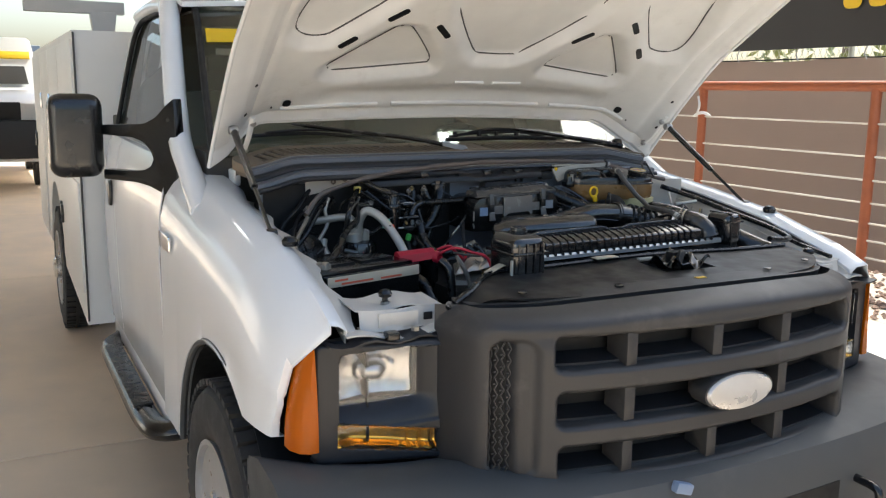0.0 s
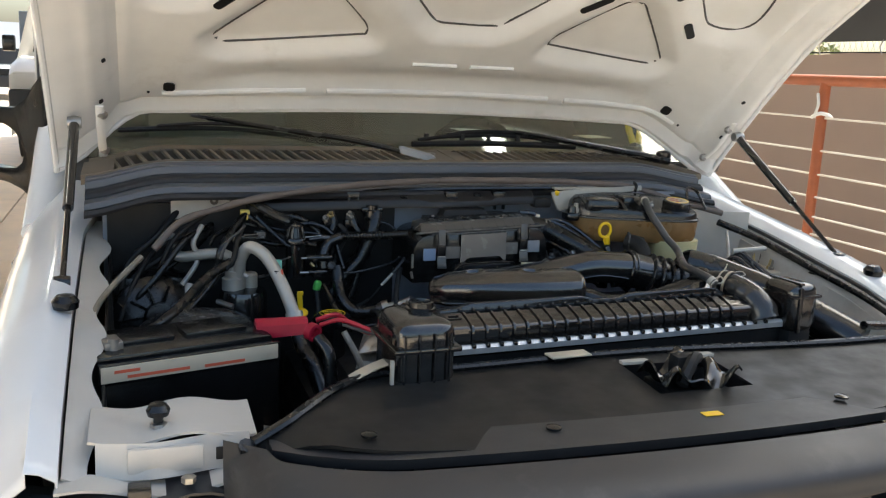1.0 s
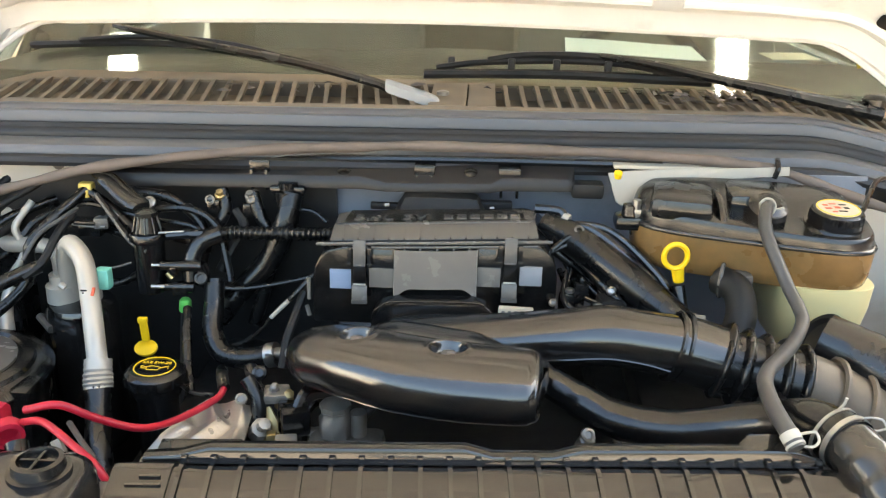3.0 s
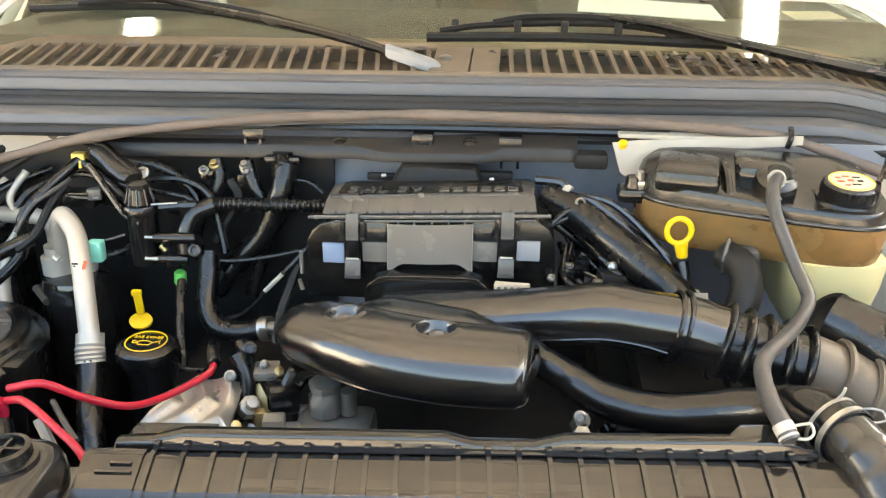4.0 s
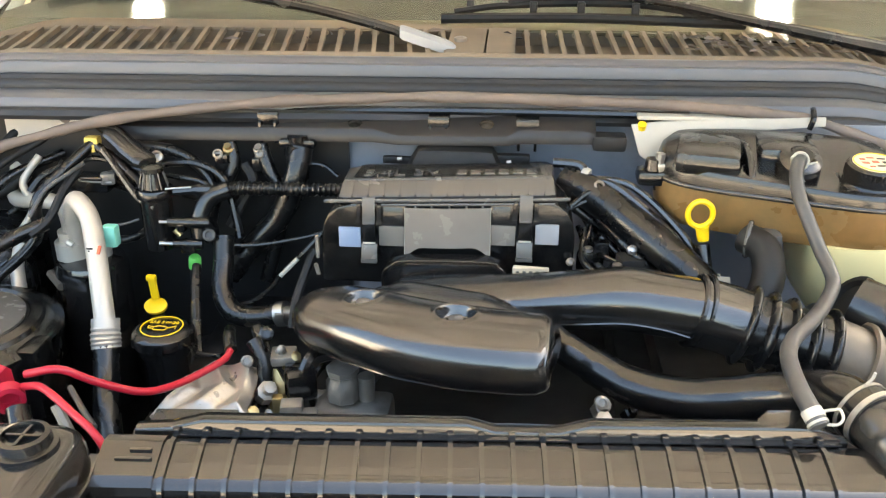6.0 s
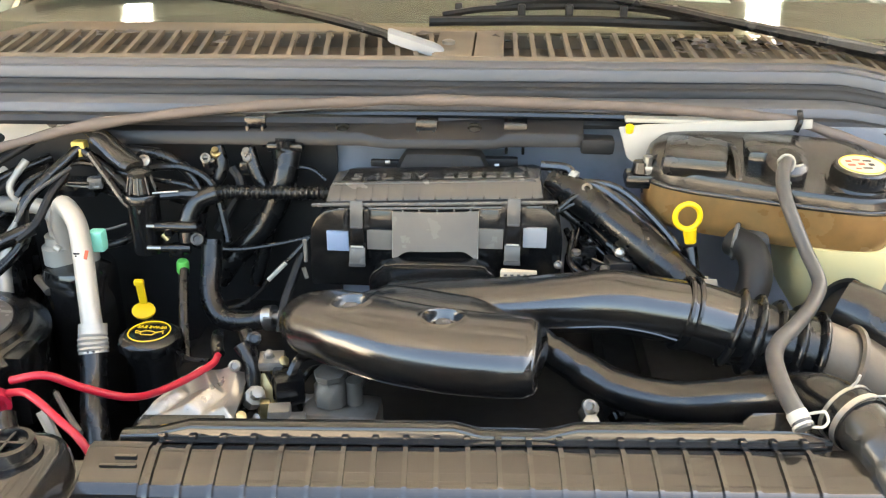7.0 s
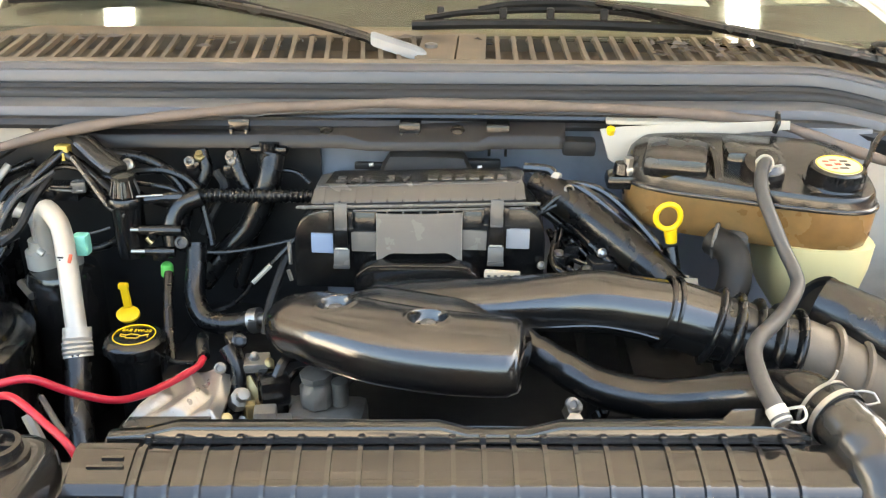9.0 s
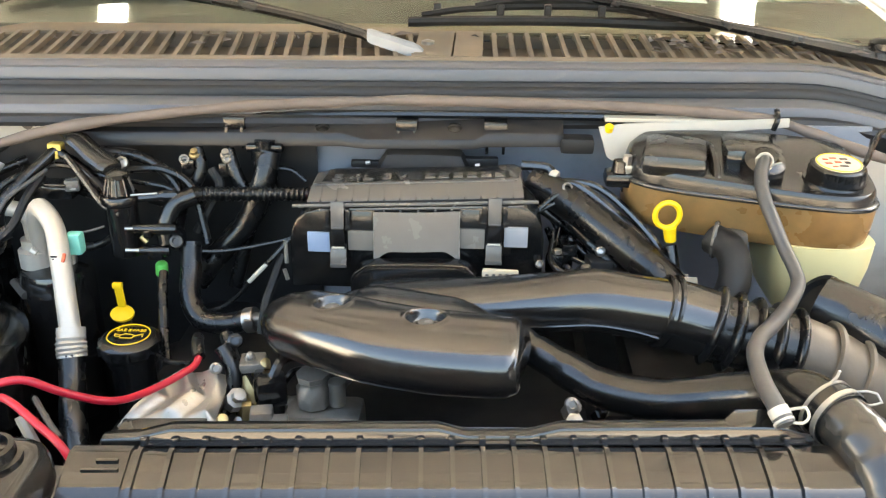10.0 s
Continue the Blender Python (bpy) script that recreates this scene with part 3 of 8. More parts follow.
AXLE_Y, TYRE_R = 2.70, 0.41
for s in (-1, 1):
    def fender_skin(y, k):
        zt = crown(y)
        dy = y - AXLE_Y
        zb = 0.50 if dy > 0 else 0.855
        if abs(dy) < 0.53:
            zb = max(zb if dy < 0 else 0.0, 0.42 + math.sqrt(0.53 ** 2 - dy * dy))
        out = 1.005 - 0.055 * (1 - step01(2.05, 2.45, y)) ** 1.5
        q = 0.030 * step01(3.15, 2.9, y) if s < 0 else 0.0
        prof = [(0.805 + q, zt - 0.055), (0.806 + q, zt - 0.016), (0.826 + q, zt - 0.003), (0.875, zt), (out - 0.085, zt - 0.020), (out - 0.048, zt - 0.055),
                (out - 0.022, zt - 0.11), (out - 0.006, zt - 0.17)]
        zs = zt - 0.17
        for f in (0.33, 0.66, 1.0):
            prof.append((out, zs + (0.935 - zs) * f))
        for f in (0.5, 1.0):
            prof.append((out + 0.006 * f, 0.935 + (zb - 0.935) * f))
        prof.append((out - 0.03, zb - 0.004))
        x, z = prof[k]
        yy = max(y, 2.140 + 0.075 * step01(zt - 0.03, zt - 0.12, z) + (0.02 if z < 0.9 else 0))
        return (s * x, yy, z)
    ys = lin(2.140, 2.46, 16) + [2.4802, 2.4806] + lin(2.49, 3.47, 46)[1:] + [3.4794, 3.4801]
    ys = sorted(set(ys + [3.4805]))
    ys = [y for y in ys if y <= 3.4806]
    ff = part("fender", sheet(lambda y, k: fender_skin(y, int(k)), ys, list(range(14)), 0.0), WHITE, truck, "glossy white front fender")
    sol = ff.modifiers.new("thick", "SOLIDIFY")
    sol.thickness = 0.003
    lip = [(s * 1.000, AXLE_Y + 0.525 * math.cos(a), 0.42 + 0.525 * math.sin(a)) for a in lin(radians(8), radians(118), 20)]
    part("arch_lip", tube(lip, 0.011, seg=8, n=2), TRIM, ff)
    # dark liner inside the arch
    part("arch_liner", sheet(lambda a, x: (s * x, AXLE_Y + 0.515 * math.cos(a), 0.42 + 0.515 * math.sin(a)), lin(radians(-15), radians(195), 30), lin(0.60, 0.985, 3), 0.004), MATT, ff)
    part("badge", box((s * 1.012, 3.345, 1.135), (0.012, 0.17, 0.052), 0.005), CHROME, ff, "bright chrome badge plate")
    # The left panel is black to carry the shade on that side.
    part("inner_wing", sheet(lambda y, z: (s * (0.800 - 0.02 * step01(1.2, 0.8, z)), y, z * (crown(y) - 0.03)), lin(2.16, 3.06, 20), lin(0.62, 0.97, 8), 0.004), MATT if s < 0 else BAYWHITE, ff, "inner wing panel, blackened in place of the bay's shade" if s < 0 else "white painted inner wing panel")
    # flange along the bay: a narrow wavy strip on one side, a broad stepped panel on the other
    if s < 0:
        part("wing_flange", sheet(lambda y, f: (-0.832 + f * (0.040 + 0.010 * math.sin(y * 31)), y, crown(y) - 0.030 - 0.012 * f), lin(2.16, 3.06, 60), lin(0, 1, 4), 0.004), BAYWHITE, ff)
    else:
        def broad(y, f):
            w = 0.044 + 0.010 * math.sin(y * 17) + 0.05 * step01(2.86, 3.06, y)
            return (0.803 - f * w, y, crown(y) - 0.026 - 0.030 * f - 0.006 * math.sin(f * 9) - 0.05 * max(0.0, f - 0.85) / 0.15)
        part("wing_flange", sheet(broad, lin(2.14, 3.08, 60), lin(0, 1, 12), 0.004), BAYWHITE, ff, "broad white stepped wing flange")
        part("flange_seam", tube([Vector(broad(y, 0.02)) + Vector((0.0, 0, 0.004)) for y in lin(2.2, 3.06, 16)], 0.0045, seg=6, n=2), SEAL, ff)
        for y, f in ((2.98, 0.5), (2.88, 0.55), (2.70, 0.45), (2.62, 0.62), (2.52, 0.4)):
            part("flange_hole", box(Vector(broad(y, f)) + Vector((0, 0, 0.002)), (0.012, 0.018, 0.004), 0.001), MATT, ff)
    part("bump_stop", lathe([(0.020, 0), (0.022, 0.012), (0.014, 0.022), (0.004, 0.024)], (s * 0.845, 2.515, crown(2.515) - 0.004), seg=14), RUBBER, ff, "black rubber hood stop")
    if s == 1:
        def apron(y, f):
            w = 0.075 - 0.055 * step01(2.60, 2.78, y)
            return (0.775 - w * f ** 1.4 + 0.004 * math.sin(y * 23) * f, y, crown(y) - 0.052 - (0.145 - 0.04 * step01(2.6, 2.8, y)) * f)
        part("wing_apron", sheet(apron, lin(2.20, 3.04, 50), lin(0, 1, 16), 0.004), BAYWHITE, ff, "white painted wing apron with punched holes")
        q = Vector(apron(2.50, 0.55))
        part("wing_opening", lathe([(0.052, -0.002), (0.052, 0.004), (0.046, 0.005), (0.043, 0.002), (0.001, 0.002)], q + Vector((-0.002, 0, 0.002)), (-0.90, -0.05, 0.42), seg=28), MATT, ff, "round dark opening in the wing apron")
        for y, f, r in ((2.36, 0.30, 0.008), (2.30, 0.75, 0.006), (2.62, 0.22, 0.010), (2.68, 0.65, 0.007), (2.78, 0.4, 0.009), (2.60, 0.85, 0.006), (2.88, 0.5, 0.008)):
            part("apron_hole", lathe([(r, -0.001), (r, 0.0012), (0.001, 0.0014)], Vector(apron(y, f)) + Vector((-0.002, 0, 0.002)), (-0.85, 0, 0.5), seg=12), MATT, ff)
        part("wing_seal", tube([(0.78, 2.20, 1.15), (0.785, 2.4, 1.175), (0.785, 2.6, 1.16), (0.78, 2.8, 1.2)], 0.007, seg=6), RUBBER, ff)
    wheel(truck, s * 1.020, AXLE_Y - 0.025, TYRE_R + 0.008, s)
    wheel(truck, s * 1.115, 6.85, TYRE_R, s)

# ---- hood ----
HO = Vector((0, 3.17, 1.569))
HV = Vector((0, -0.8344, 0.5511))
HN = Vector((0, 0.5511, 0.8344))
HU0 = -0.01


def rear_line(u):
    return -0.036 - 0.048 * min(1.06, abs(u + 0.011) / 0.80) ** 1.6


def sag(u, v):
    edge = float(np.interp(v, [-0.1, 0.0, 0.2, 0.4, 0.8, 1.2], [0.157, 0.130, 0.085, 0.050, 0.054, 0.052]))
    d = abs(u + 0.011) * (0.95 if u < 0 else 1.0)
    return edge * step01(0.60 if u > 0 else 0.66, 0.855, d)


def hood_at(u, v, up=0.0):
    return HO + Vector((u, 0, 0)) + HV * v + HN * (up - sag(u, v))


def poly_dist(poly, x, y):
    """Distance inside a polygon (negative outside)."""
    best, inside = 1e9, False
    n = len(poly)
    for i in range(n):
        ax, ay = poly[i]
        bx, by = poly[(i + 1) % n]
        dx, dy = bx - ax, by - ay
        t = max(0.0, min(1.0, ((x - ax) * dx + (y - ay) * dy) / (dx * dx + dy * dy)))
        best = min(best, math.hypot(x - ax - t * dx, y - ay - t * dy))
        if (ay > y) != (by > y) and x < ax + (y - ay) * dx / dy:
            inside = not inside
    return best if inside else -best


def mirror2(poly):
    return [(-x, y) for x, y in poly]


TRI = [(0.225, 0.250), (0.235, 0.292), (0.345, 0.425), (0.385, 0.428), (0.405, 0.415), (0.553, 0.225), (0.548, 0.205), (0.520, 0.195)]
CEN = [(-0.06, 0.308), (0.06, 0.308), (0.098, 0.335), (0.215, 0.50), (0.26, 0.62), (0.26, 0.95), (-0.26, 0.95), (-0.26, 0.62), (-0.215, 0.50), (-0.098, 0.335)]
SIDE = [(0.575, 0.400), (0.605, 0.370), (0.66, 0.365), (0.70, 0.395), (0.705, 0.46), (0.68, 0.58), (0.62, 0.80), (0.47, 0.80), (0.42, 0.66), (0.45, 0.57)]
RECESS = [[(x + HU0, y) for x, y in p] for p in (TRI, mirror2(TRI), CEN, SIDE, mirror2(SIDE))]


def relief(u, v):
    """Depth of the stamped inner panel: pockets sink away, beads stand out."""
    d = 0.0
    for p in RECESS:
        d = max(d, step01(-0.050, 0.012, poly_dist(p, u, v)))
    h = 0.030 * d
    r = v - rear_line(u)
    h += 0.010 * math.exp(-((r - 0.052) / 0.007) ** 2)
    h -= 0.010 * math.exp(-((r - 0.022) / 0.008) ** 2)
    h += 0.020 * math.exp(-((r - 0.135) / 0.040) ** 2) * (1 - step01(0.45, 0.62, abs(u)))
    h += 0.012 * math.exp(-((abs(u) - 0.765) / 0.014) ** 2)
    h -= 0.006 * math.exp(-((abs(u) - 0.815) / 0.012) ** 2)
    return h


us = lin(-0.900, 0.844, 190)
fs = lin(0, 1, 120)
hood = part("hood", sheet(lambda u, f: hood_at(u, rear_line(u) + f * (1.22 - rear_line(u)), relief(u, rear_line(u) + f * (1.22 - rear_line(u)))), us, fs),
            HOODIN, truck, "open white hood with stamped inner panel")
part("outer_skin", sheet(lambda u, f: hood_at(u, rear_line(u) - 0.004 + f * (1.225 - rear_line(u)), 0.036 + 0.012 * math.sin(math.pi * f) if 0 < f < 1 and -0.897 < u < 0.84 else 0.003),
                         lin(-0.903, 0.847, 40), lin(0, 1, 24)), WHITE, hood)
part("hem", tube([hood_at(u, rear_line(u), 0.0) for u in lin(-0.900, 0.844, 30)], 0.006, seg=8, n=2), WHITE, hood)
for s in (-1, 1):
    part("hem", tube([hood_at(0.844 if s > 0 else -0.900, v, 0.0) for v in lin(rear_line(0.855), 1.22, 16)], 0.007, seg=8, n=2), WHITE, hood)
for p in RECESS:
    big = p + [p[0]]
    part("pocket_seam", tube([hood_at(x, y, relief(x, y) - 0.0005) for x, y in big], 0.0028, seg=6, n=3), GREYHOSE, hood)
SLOTS = [((0.228, 0.416), (0.285, 0.472)), ((0.52, 0.398), (0.562, 0.345)), ((0.405, 0.535), (0.452, 0.482))]
for s in (-1, 1):
    for (u0, v0), (u1, v1) in SLOTS:
        um, vm = s * (u0 + u1) / 2 + HU0, (v0 + v1) / 2
        a = hood_at(um, vm, relief(um, vm) - 0.003)
        d = (hood_at(s * u1 + HU0, v1) - hood_at(s * u0 + HU0, v0))
        part("slot", prism(rounded(d.length, 0.020, 0.0085), 0.002, facing(a, d, HN.cross(d))), MATT, hood, "dark slot through the inner panel")
    for u, v, r in ((0.655, 0.045, 0.017), (0.80, 0.06, 0.007), (0.79, 0.19, 0.006), (0.70, 0.02, 0.004)):
        a = hood_at(s * u, v, relief(u, v) - 0.003)
        e1 = hood_at(s * u + 0.01, v) - hood_at(s * u, v)
        part("hole", prism(rounded(r * 1.5, r * 2, r * 0.6), 0.002, facing(a, e1, HV)), MATT, hood)
for a, b in ((-0.11, 0.0), (0.035, 0.148)):
    part("bead", tube([hood_at(u, 0.178, relief(u, 0.178) - 0.001) for u in lin(a, b, 5)], 0.0055, seg=8, n=2), WHITE, hood)
for a, b in ((-0.67, -0.34), (-0.29, 0.30), (0.35, 0.69)):
    part("bead", tube([hood_at(u, rear_line(u) + 0.085, relief(u, rear_line(u) + 0.085) - 0.001) for u in lin(a, b, 12)], 0.0075, seg=8, n=2), HOODIN, hood)
for s in (-1, 1):
    top = Vector((s * 0.842 - 0.01, 3.030, 1.512))
    low = Vector((s * 0.858, 2.635, crown(2.635) - 0.01))
    mid = low.lerp(top, 0.42)
    strut = part("gas_strut", tube([mid, top], 0.0105, seg=12), GLOSS, hood, "black gas strut holding the hood")
    part("strut_rod", tube([low, mid], 0.0055, seg=8), BLACK, strut)
    part("ball_joint", lathe([(0.012, -0.014), (0.015, 0), (0.012, 0.014)], low, (s, 0, 0), seg=10), BLACK, strut)
    part("ball_joint", lathe([(0.012, -0.014), (0.015, 0), (0.012, 0.014)], top, (s, 0, 0), seg=10), STEEL, strut)
    hx = 0.795 if s > 0 else 0.800
    hb = part("hinge", merge(tube([(s * hx, 3.26, 1.36), (s * hx, 3.18, 1.41), (s * hx, 3.08, 1.47), (s * hx, 3.00, 1.55)], 0.009, seg=8, squash=0.35),
                             box((s * hx, 3.25, 1.35), (0.02, 0.10, 0.05), 0.006)), HOODIN, hood, "white painted hood hinge")
    for q in ((3.12, 1.445), (3.02, 1.53)):
        part("hinge_bolt", lathe([(0.010, -0.008), (0.010, 0.004), (0.005, 0.008)], (s * (hx - 0.006), q[0], q[1]), (-s, -0.4, -0.5), seg=6), STEEL, hb)

# ---- grille, lamps and bumper ----


def gy(x):
    return 1.815 + 0.26 * x * x + 1.8 * max(0.0, abs(x) - 0.40) ** 2


def sweep_x(x0, x1, prof, curve=gy, n=22):
    """A bar along x whose section prof (depth back, height) follows a bowed line."""
    return loft([[(x, curve(x) + d, z) for d, z in prof] for x in lin(x0, x1, n)])


def bar(z0, z1, depth=0.05, r=0.008):
    return [(r, z0), (depth, z0 - 0.004), (depth, z1 + 0.004), (r, z1), (0.002, z1 - r * 0.4), (0, z1 - r), (0, z0 + r), (0.002, z0 + r * 0.4)]


ROWS = ((1.046, 1.113, 0.452), (0.918, 0.989, 0.446), (0.798, 0.864, 0.440))


def round_box(x, z, cx, cz, w, h, r):
    """Distance inside a rounded rectangle, positive inward."""
    qx, qz = abs(x - cx) - w / 2 + r, abs(z - cz) - h / 2 + r
    return r - math.hypot(max(qx, 0.0), max(qz, 0.0)) - min(max(qx, qz), 0.0)


def shell_face(x, z):
    """The moulded front: rolled outer edge, three rows of openings, a framed vent at each end."""
    top = 1.188 - 0.030 * (abs(x) / 0.63) ** 2
    d = round_box(x, z, 0.0, (top + 0.70) / 2, 1.256, top - 0.70, 0.070)
    k = max(0.0, 1.0 - max(d, 0.0) / 0.048)
    dy = 0.115 * (1.0 - math.sqrt(max(0.0, 1.0 - k * k))) + 0.006 * step01(0.03, 0.0, abs(d - 0.052))
    for z0, z1, w in ROWS:
        o = round_box(x, z, 0.0, (z0 + z1) / 2, 2 * w, z1 - z0, 0.014)
        dy += 0.012 * step01(-0.012, 0.0, o) + 0.118 * step01(-0.001, 0.005, o)
    v = round_box(abs(x), z, 0.530, 0.950, 0.078, 0.306, 0.026)
    dy += 0.010 * step01(-0.010, 0.002, v)
    if v > 0:
        dy += 0.034 * step01(0.524, 0.534, abs(x)) + 0.004 * step01(0.506, 0.495, abs(x))
    return (x, gy(x) + dy, z)


xs = lin(-0.6275, 0.6275, 300)
zf = lin(0.0, 1.0, 108)
grille = part("grille", sheet(lambda x, f: shell_face(x, 0.705 + f * (1.186 - 0.030 * (abs(x) / 0.63) ** 2 - 0.705)), xs, zf), SHELL, truck, "dark grey plastic grille with three rows of openings", angle=60)
part("top_lip", loft([[(x, gy(x) + d, z - 0.030 * (abs(x) / 0.63) ** 2) for d, z in ((0.115, 1.186), (0.20, 1.186), (0.20, 1.170), (0.12, 1.170))] for x in lin(-0.57, 0.57, 30)]), SHELL, grille)
for s in (-1, 1):
    part("vent_back", sweep_x(s * 0.534, s * 0.567, bar(0.80, 1.100, 0.02, 0.002), curve=lambda x: gy(x) + 0.037, n=4), MATT, grille)
    for col in range(4):
        x0, x1 = 0.534 + 0.011 * col, 0.534 + 0.011 * (col + 1)
        if col == 3:
            x1 = x0
        zig = [((x0 if (k + col) % 2 else min(x0 + 0.0055, 0.5695)), 0.804 + 0.0135 * k) for k in range(23)]
        part("vent_rib", tube([(s * x, gy(x) + 0.018, z) for x, z in zig], 0.0022, seg=5, n=1), SHELL, grille)
    for k in range(11):
        for c in range(3):
            z = 0.8175 + 0.027 * k + (0.0135 if c % 2 else 0)
            x = 0.534 + 0.011 * c
            if z < 1.10:
                part("vent_rib", tube([(s * (x + 0.0055), gy(x) + 0.018, z), (s * (x + 0.011), gy(x) + 0.018, z)], 0.0020, seg=5), SHELL, grille)
for z0, z1, w in ROWS:
    for x in (-0.275, -0.04, 0.19):
        part("divider", box((x, gy(x) + 0.050, (z0 + z1) / 2), (0.030, 0.075, z1 - z0 + 0.012), 0.004), SHELL, grille)
    # Flat black sheet puts the shade inside each opening into colour.
    part("opening_blank", sweep_x(-w, w, [(0.10, z0 - 0.002), (0.115, z0 - 0.002), (0.115, z1 + 0.002), (0.10, z1 + 0.002)]), MATT, grille, "black sheet that gives the grille openings their shade")
    part("row_floor", sweep_x(0.012 - w, w - 0.012, [(0.035, z0 + 0.006), (0.10, z0 + 0.016), (0.10, z0 + 0.004), (0.035, z0 - 0.004)]), BEZEL, grille)
badge_pad = part("badge_pad", prism([(0.108 * math.cos(a), 0.046 * math.sin(a)) for a in lin(0, 2 * math.pi, 33)[:-1]], 0.05, facing((0.02, 1.86, 0.953), (1, 0, 0), (0, 0, 1))), SHELL, grille)
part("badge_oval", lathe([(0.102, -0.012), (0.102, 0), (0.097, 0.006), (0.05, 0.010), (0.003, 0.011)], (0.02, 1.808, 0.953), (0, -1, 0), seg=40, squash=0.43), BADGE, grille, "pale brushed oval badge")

for s in (-1, 1):
    def lamp_at(x, z, dy=0.0, s=s):
        return (s * (x - 0.047 * (x - 0.6)), 2.0885 + 0.22 * (x - 0.6) + dy, z - 0.084 * (x - 0.6))

    def lamp_face(x, z):
        d = round_box(x, z, 0.754, 0.950 + 0.10 * (x - 0.754), 0.344, 0.292, 0.024)
        k = max(0.0, 1.0 - max(d, 0.0) / 0.014)
        dy = 0.03 * (1.0 - math.sqrt(max(0.0, 1.0 - k * k)))
        lens = round_box(x, z, 0.771, 1.016, 0.182, 0.120, 0.012)
        turn = round_box(x, z, 0.745, 0.863 + 0.19 * (x - 0.745), 0.250, 0.056, 0.005)
        hollow = round_box(x, z, 0.732, 0.980, 0.268, 0.180, 0.020)
        if hollow > 0:
            dy += step01(0.0, 0.006, hollow) * (0.006 + 0.034 * step01(0.602, 0.684, x) * step01(0.895, 0.955, z))
        dy += 0.050 * step01(0.0, 0.004, lens) + 0.040 * step01(0.0, 0.004, turn)
        return lamp_at(x, z, dy)

    bez = part("headlamp_unit", sheet(lambda x, z: lamp_face(x, z + 0.10 * (x - 0.754)), lin(0.583, 0.925, 100), lin(0.805, 1.095, 92)), BEZEL, truck, "dark plastic headlamp unit beside the grille", angle=60)

    def bowl(x, z):
        a, b = (x - 0.771) / 0.091, (z - 1.016) / 0.060
        return lamp_at(x, z, 0.074 - 0.030 * min(1.0, a * a * 0.8 + b * b * 0.35) - 0.016 * step01(0.55, 0.48, math.hypot(a + 0.1, b * 1.1)))
    part("head_reflector", sheet(bowl, lin(0.681, 0.861, 40), lin(0.957, 1.075, 30), 0.002), REFLECT, bez, "silvered headlight reflector bowl")
    part("bulb_shield", lathe([(0.030, -0.020), (0.031, 0.0), (0.024, 0.010), (0.010, 0.015), (0.002, 0.016)], lamp_at(0.768, 1.018, 0.040), (0, -1, 0), seg=24, squash=0.75), REFLECT, bez)
    part("head_lens", sheet(lambda x, z: lamp_at(x, z, 0.014 - 0.006 * math.cos((x - 0.771) * 15)), lin(0.681, 0.861, 12), lin(0.957, 1.075, 8), 0.003), LENS, bez, "clear headlight lens").visible_shadow = False
    part("turn_reflector", sheet(lambda x, f: lamp_at(x, 0.836 + 0.19 * (x - 0.745) + 0.054 * f, 0.042 - 0.010 * abs(math.sin(x * 105)) * step01(0.75, 0.67, x) - 0.020 * step01(0.5, 1.0, abs(2 * f - 1)) - 0.02 * step01(0.82, 0.87, x)),
                                 lin(0.621, 0.869, 90), lin(0, 1, 12), 0.002), GOLD, bez, "golden turn signal reflector")
    part("turn_lens", sheet(lambda x, f: lamp_at(x, 0.835 + 0.19 * (x - 0.745) + 0.056 * f, 0.006), lin(0.621, 0.869, 10), lin(0, 1, 4), 0.003), LENS, bez).visible_shadow = False
    rows = []
    for f in lin(0, 1, 12):
        z = 0.834 + 0.240 * f
        w = 0.050 * (1 - f ** 2.0) + 0.005
        x0 = 0.901 + 0.008 * f * f
        rows.append([(s * x0, 2.150, z), (s * (x0 + 0.35 * w), 2.150 + 0.004 * f, z), (s * (x0 + 0.75 * w), 2.162 + 0.012 * f, z), (s * (x0 + w), 2.190, z), (s * (x0 + w * 1.04), 2.225, z), (s * x0, 2.225, z)])
    part("side_marker", loft(rows), AMBER, bez, "amber side marker lens")


def by(x):
    return 1.755 + 0.12 * x * x + 1.1 * max(0.0, abs(x) - 0.70) ** 1.9


bumper = part("bumper", sweep_x(-1.02, 1.02, [(0.02, 0.44), (0.30, 0.46), (0.30, 0.79), (0.22, 0.812), (0.10, 0.800), (0.03, 0.775), (0.0, 0.72), (0.0, 0.56)], curve=by, n=40), TRIM, truck, "dark grey textured plastic bumper")
for s in (-1, 1):
    part("bumper_end", loft([[(s * 0.99, 2.05, z0), (s * 1.015, 2.08, z0), (s * 1.01, 2.36, z0 - 0.02), (s * 0.97, 2.36, z0 - 0.02)] for z0 in (0.48, 0.62, 0.78)]), TRIM, bumper)
    part("tow_hook", tube([(s * 0.42, 1.80, 0.60), (s * 0.42, 1.72, 0.60), (s * 0.42, 1.71, 0.66), (s * 0.42, 1.78, 0.67)], 0.011, seg=10), BLACK, bumper)
part("bumper_tag", box((-0.172, 1.775, 0.762), (0.050, 0.022, 0.026), 0.005, Matrix.Rotation(radians(18), 4, "Y")), PALEBLUE, bumper, "pale blue plastic tag on the bumper")
part("lower_slot", sweep_x(-0.35, 0.35, [(-0.002, 0.60), (0.02, 0.60), (0.02, 0.68), (-0.002, 0.68)], curve=by), MATT, bumper)

# ---- cab ----


def belt(y):
    return 1.385 + 0.012 * (y - 3.4)


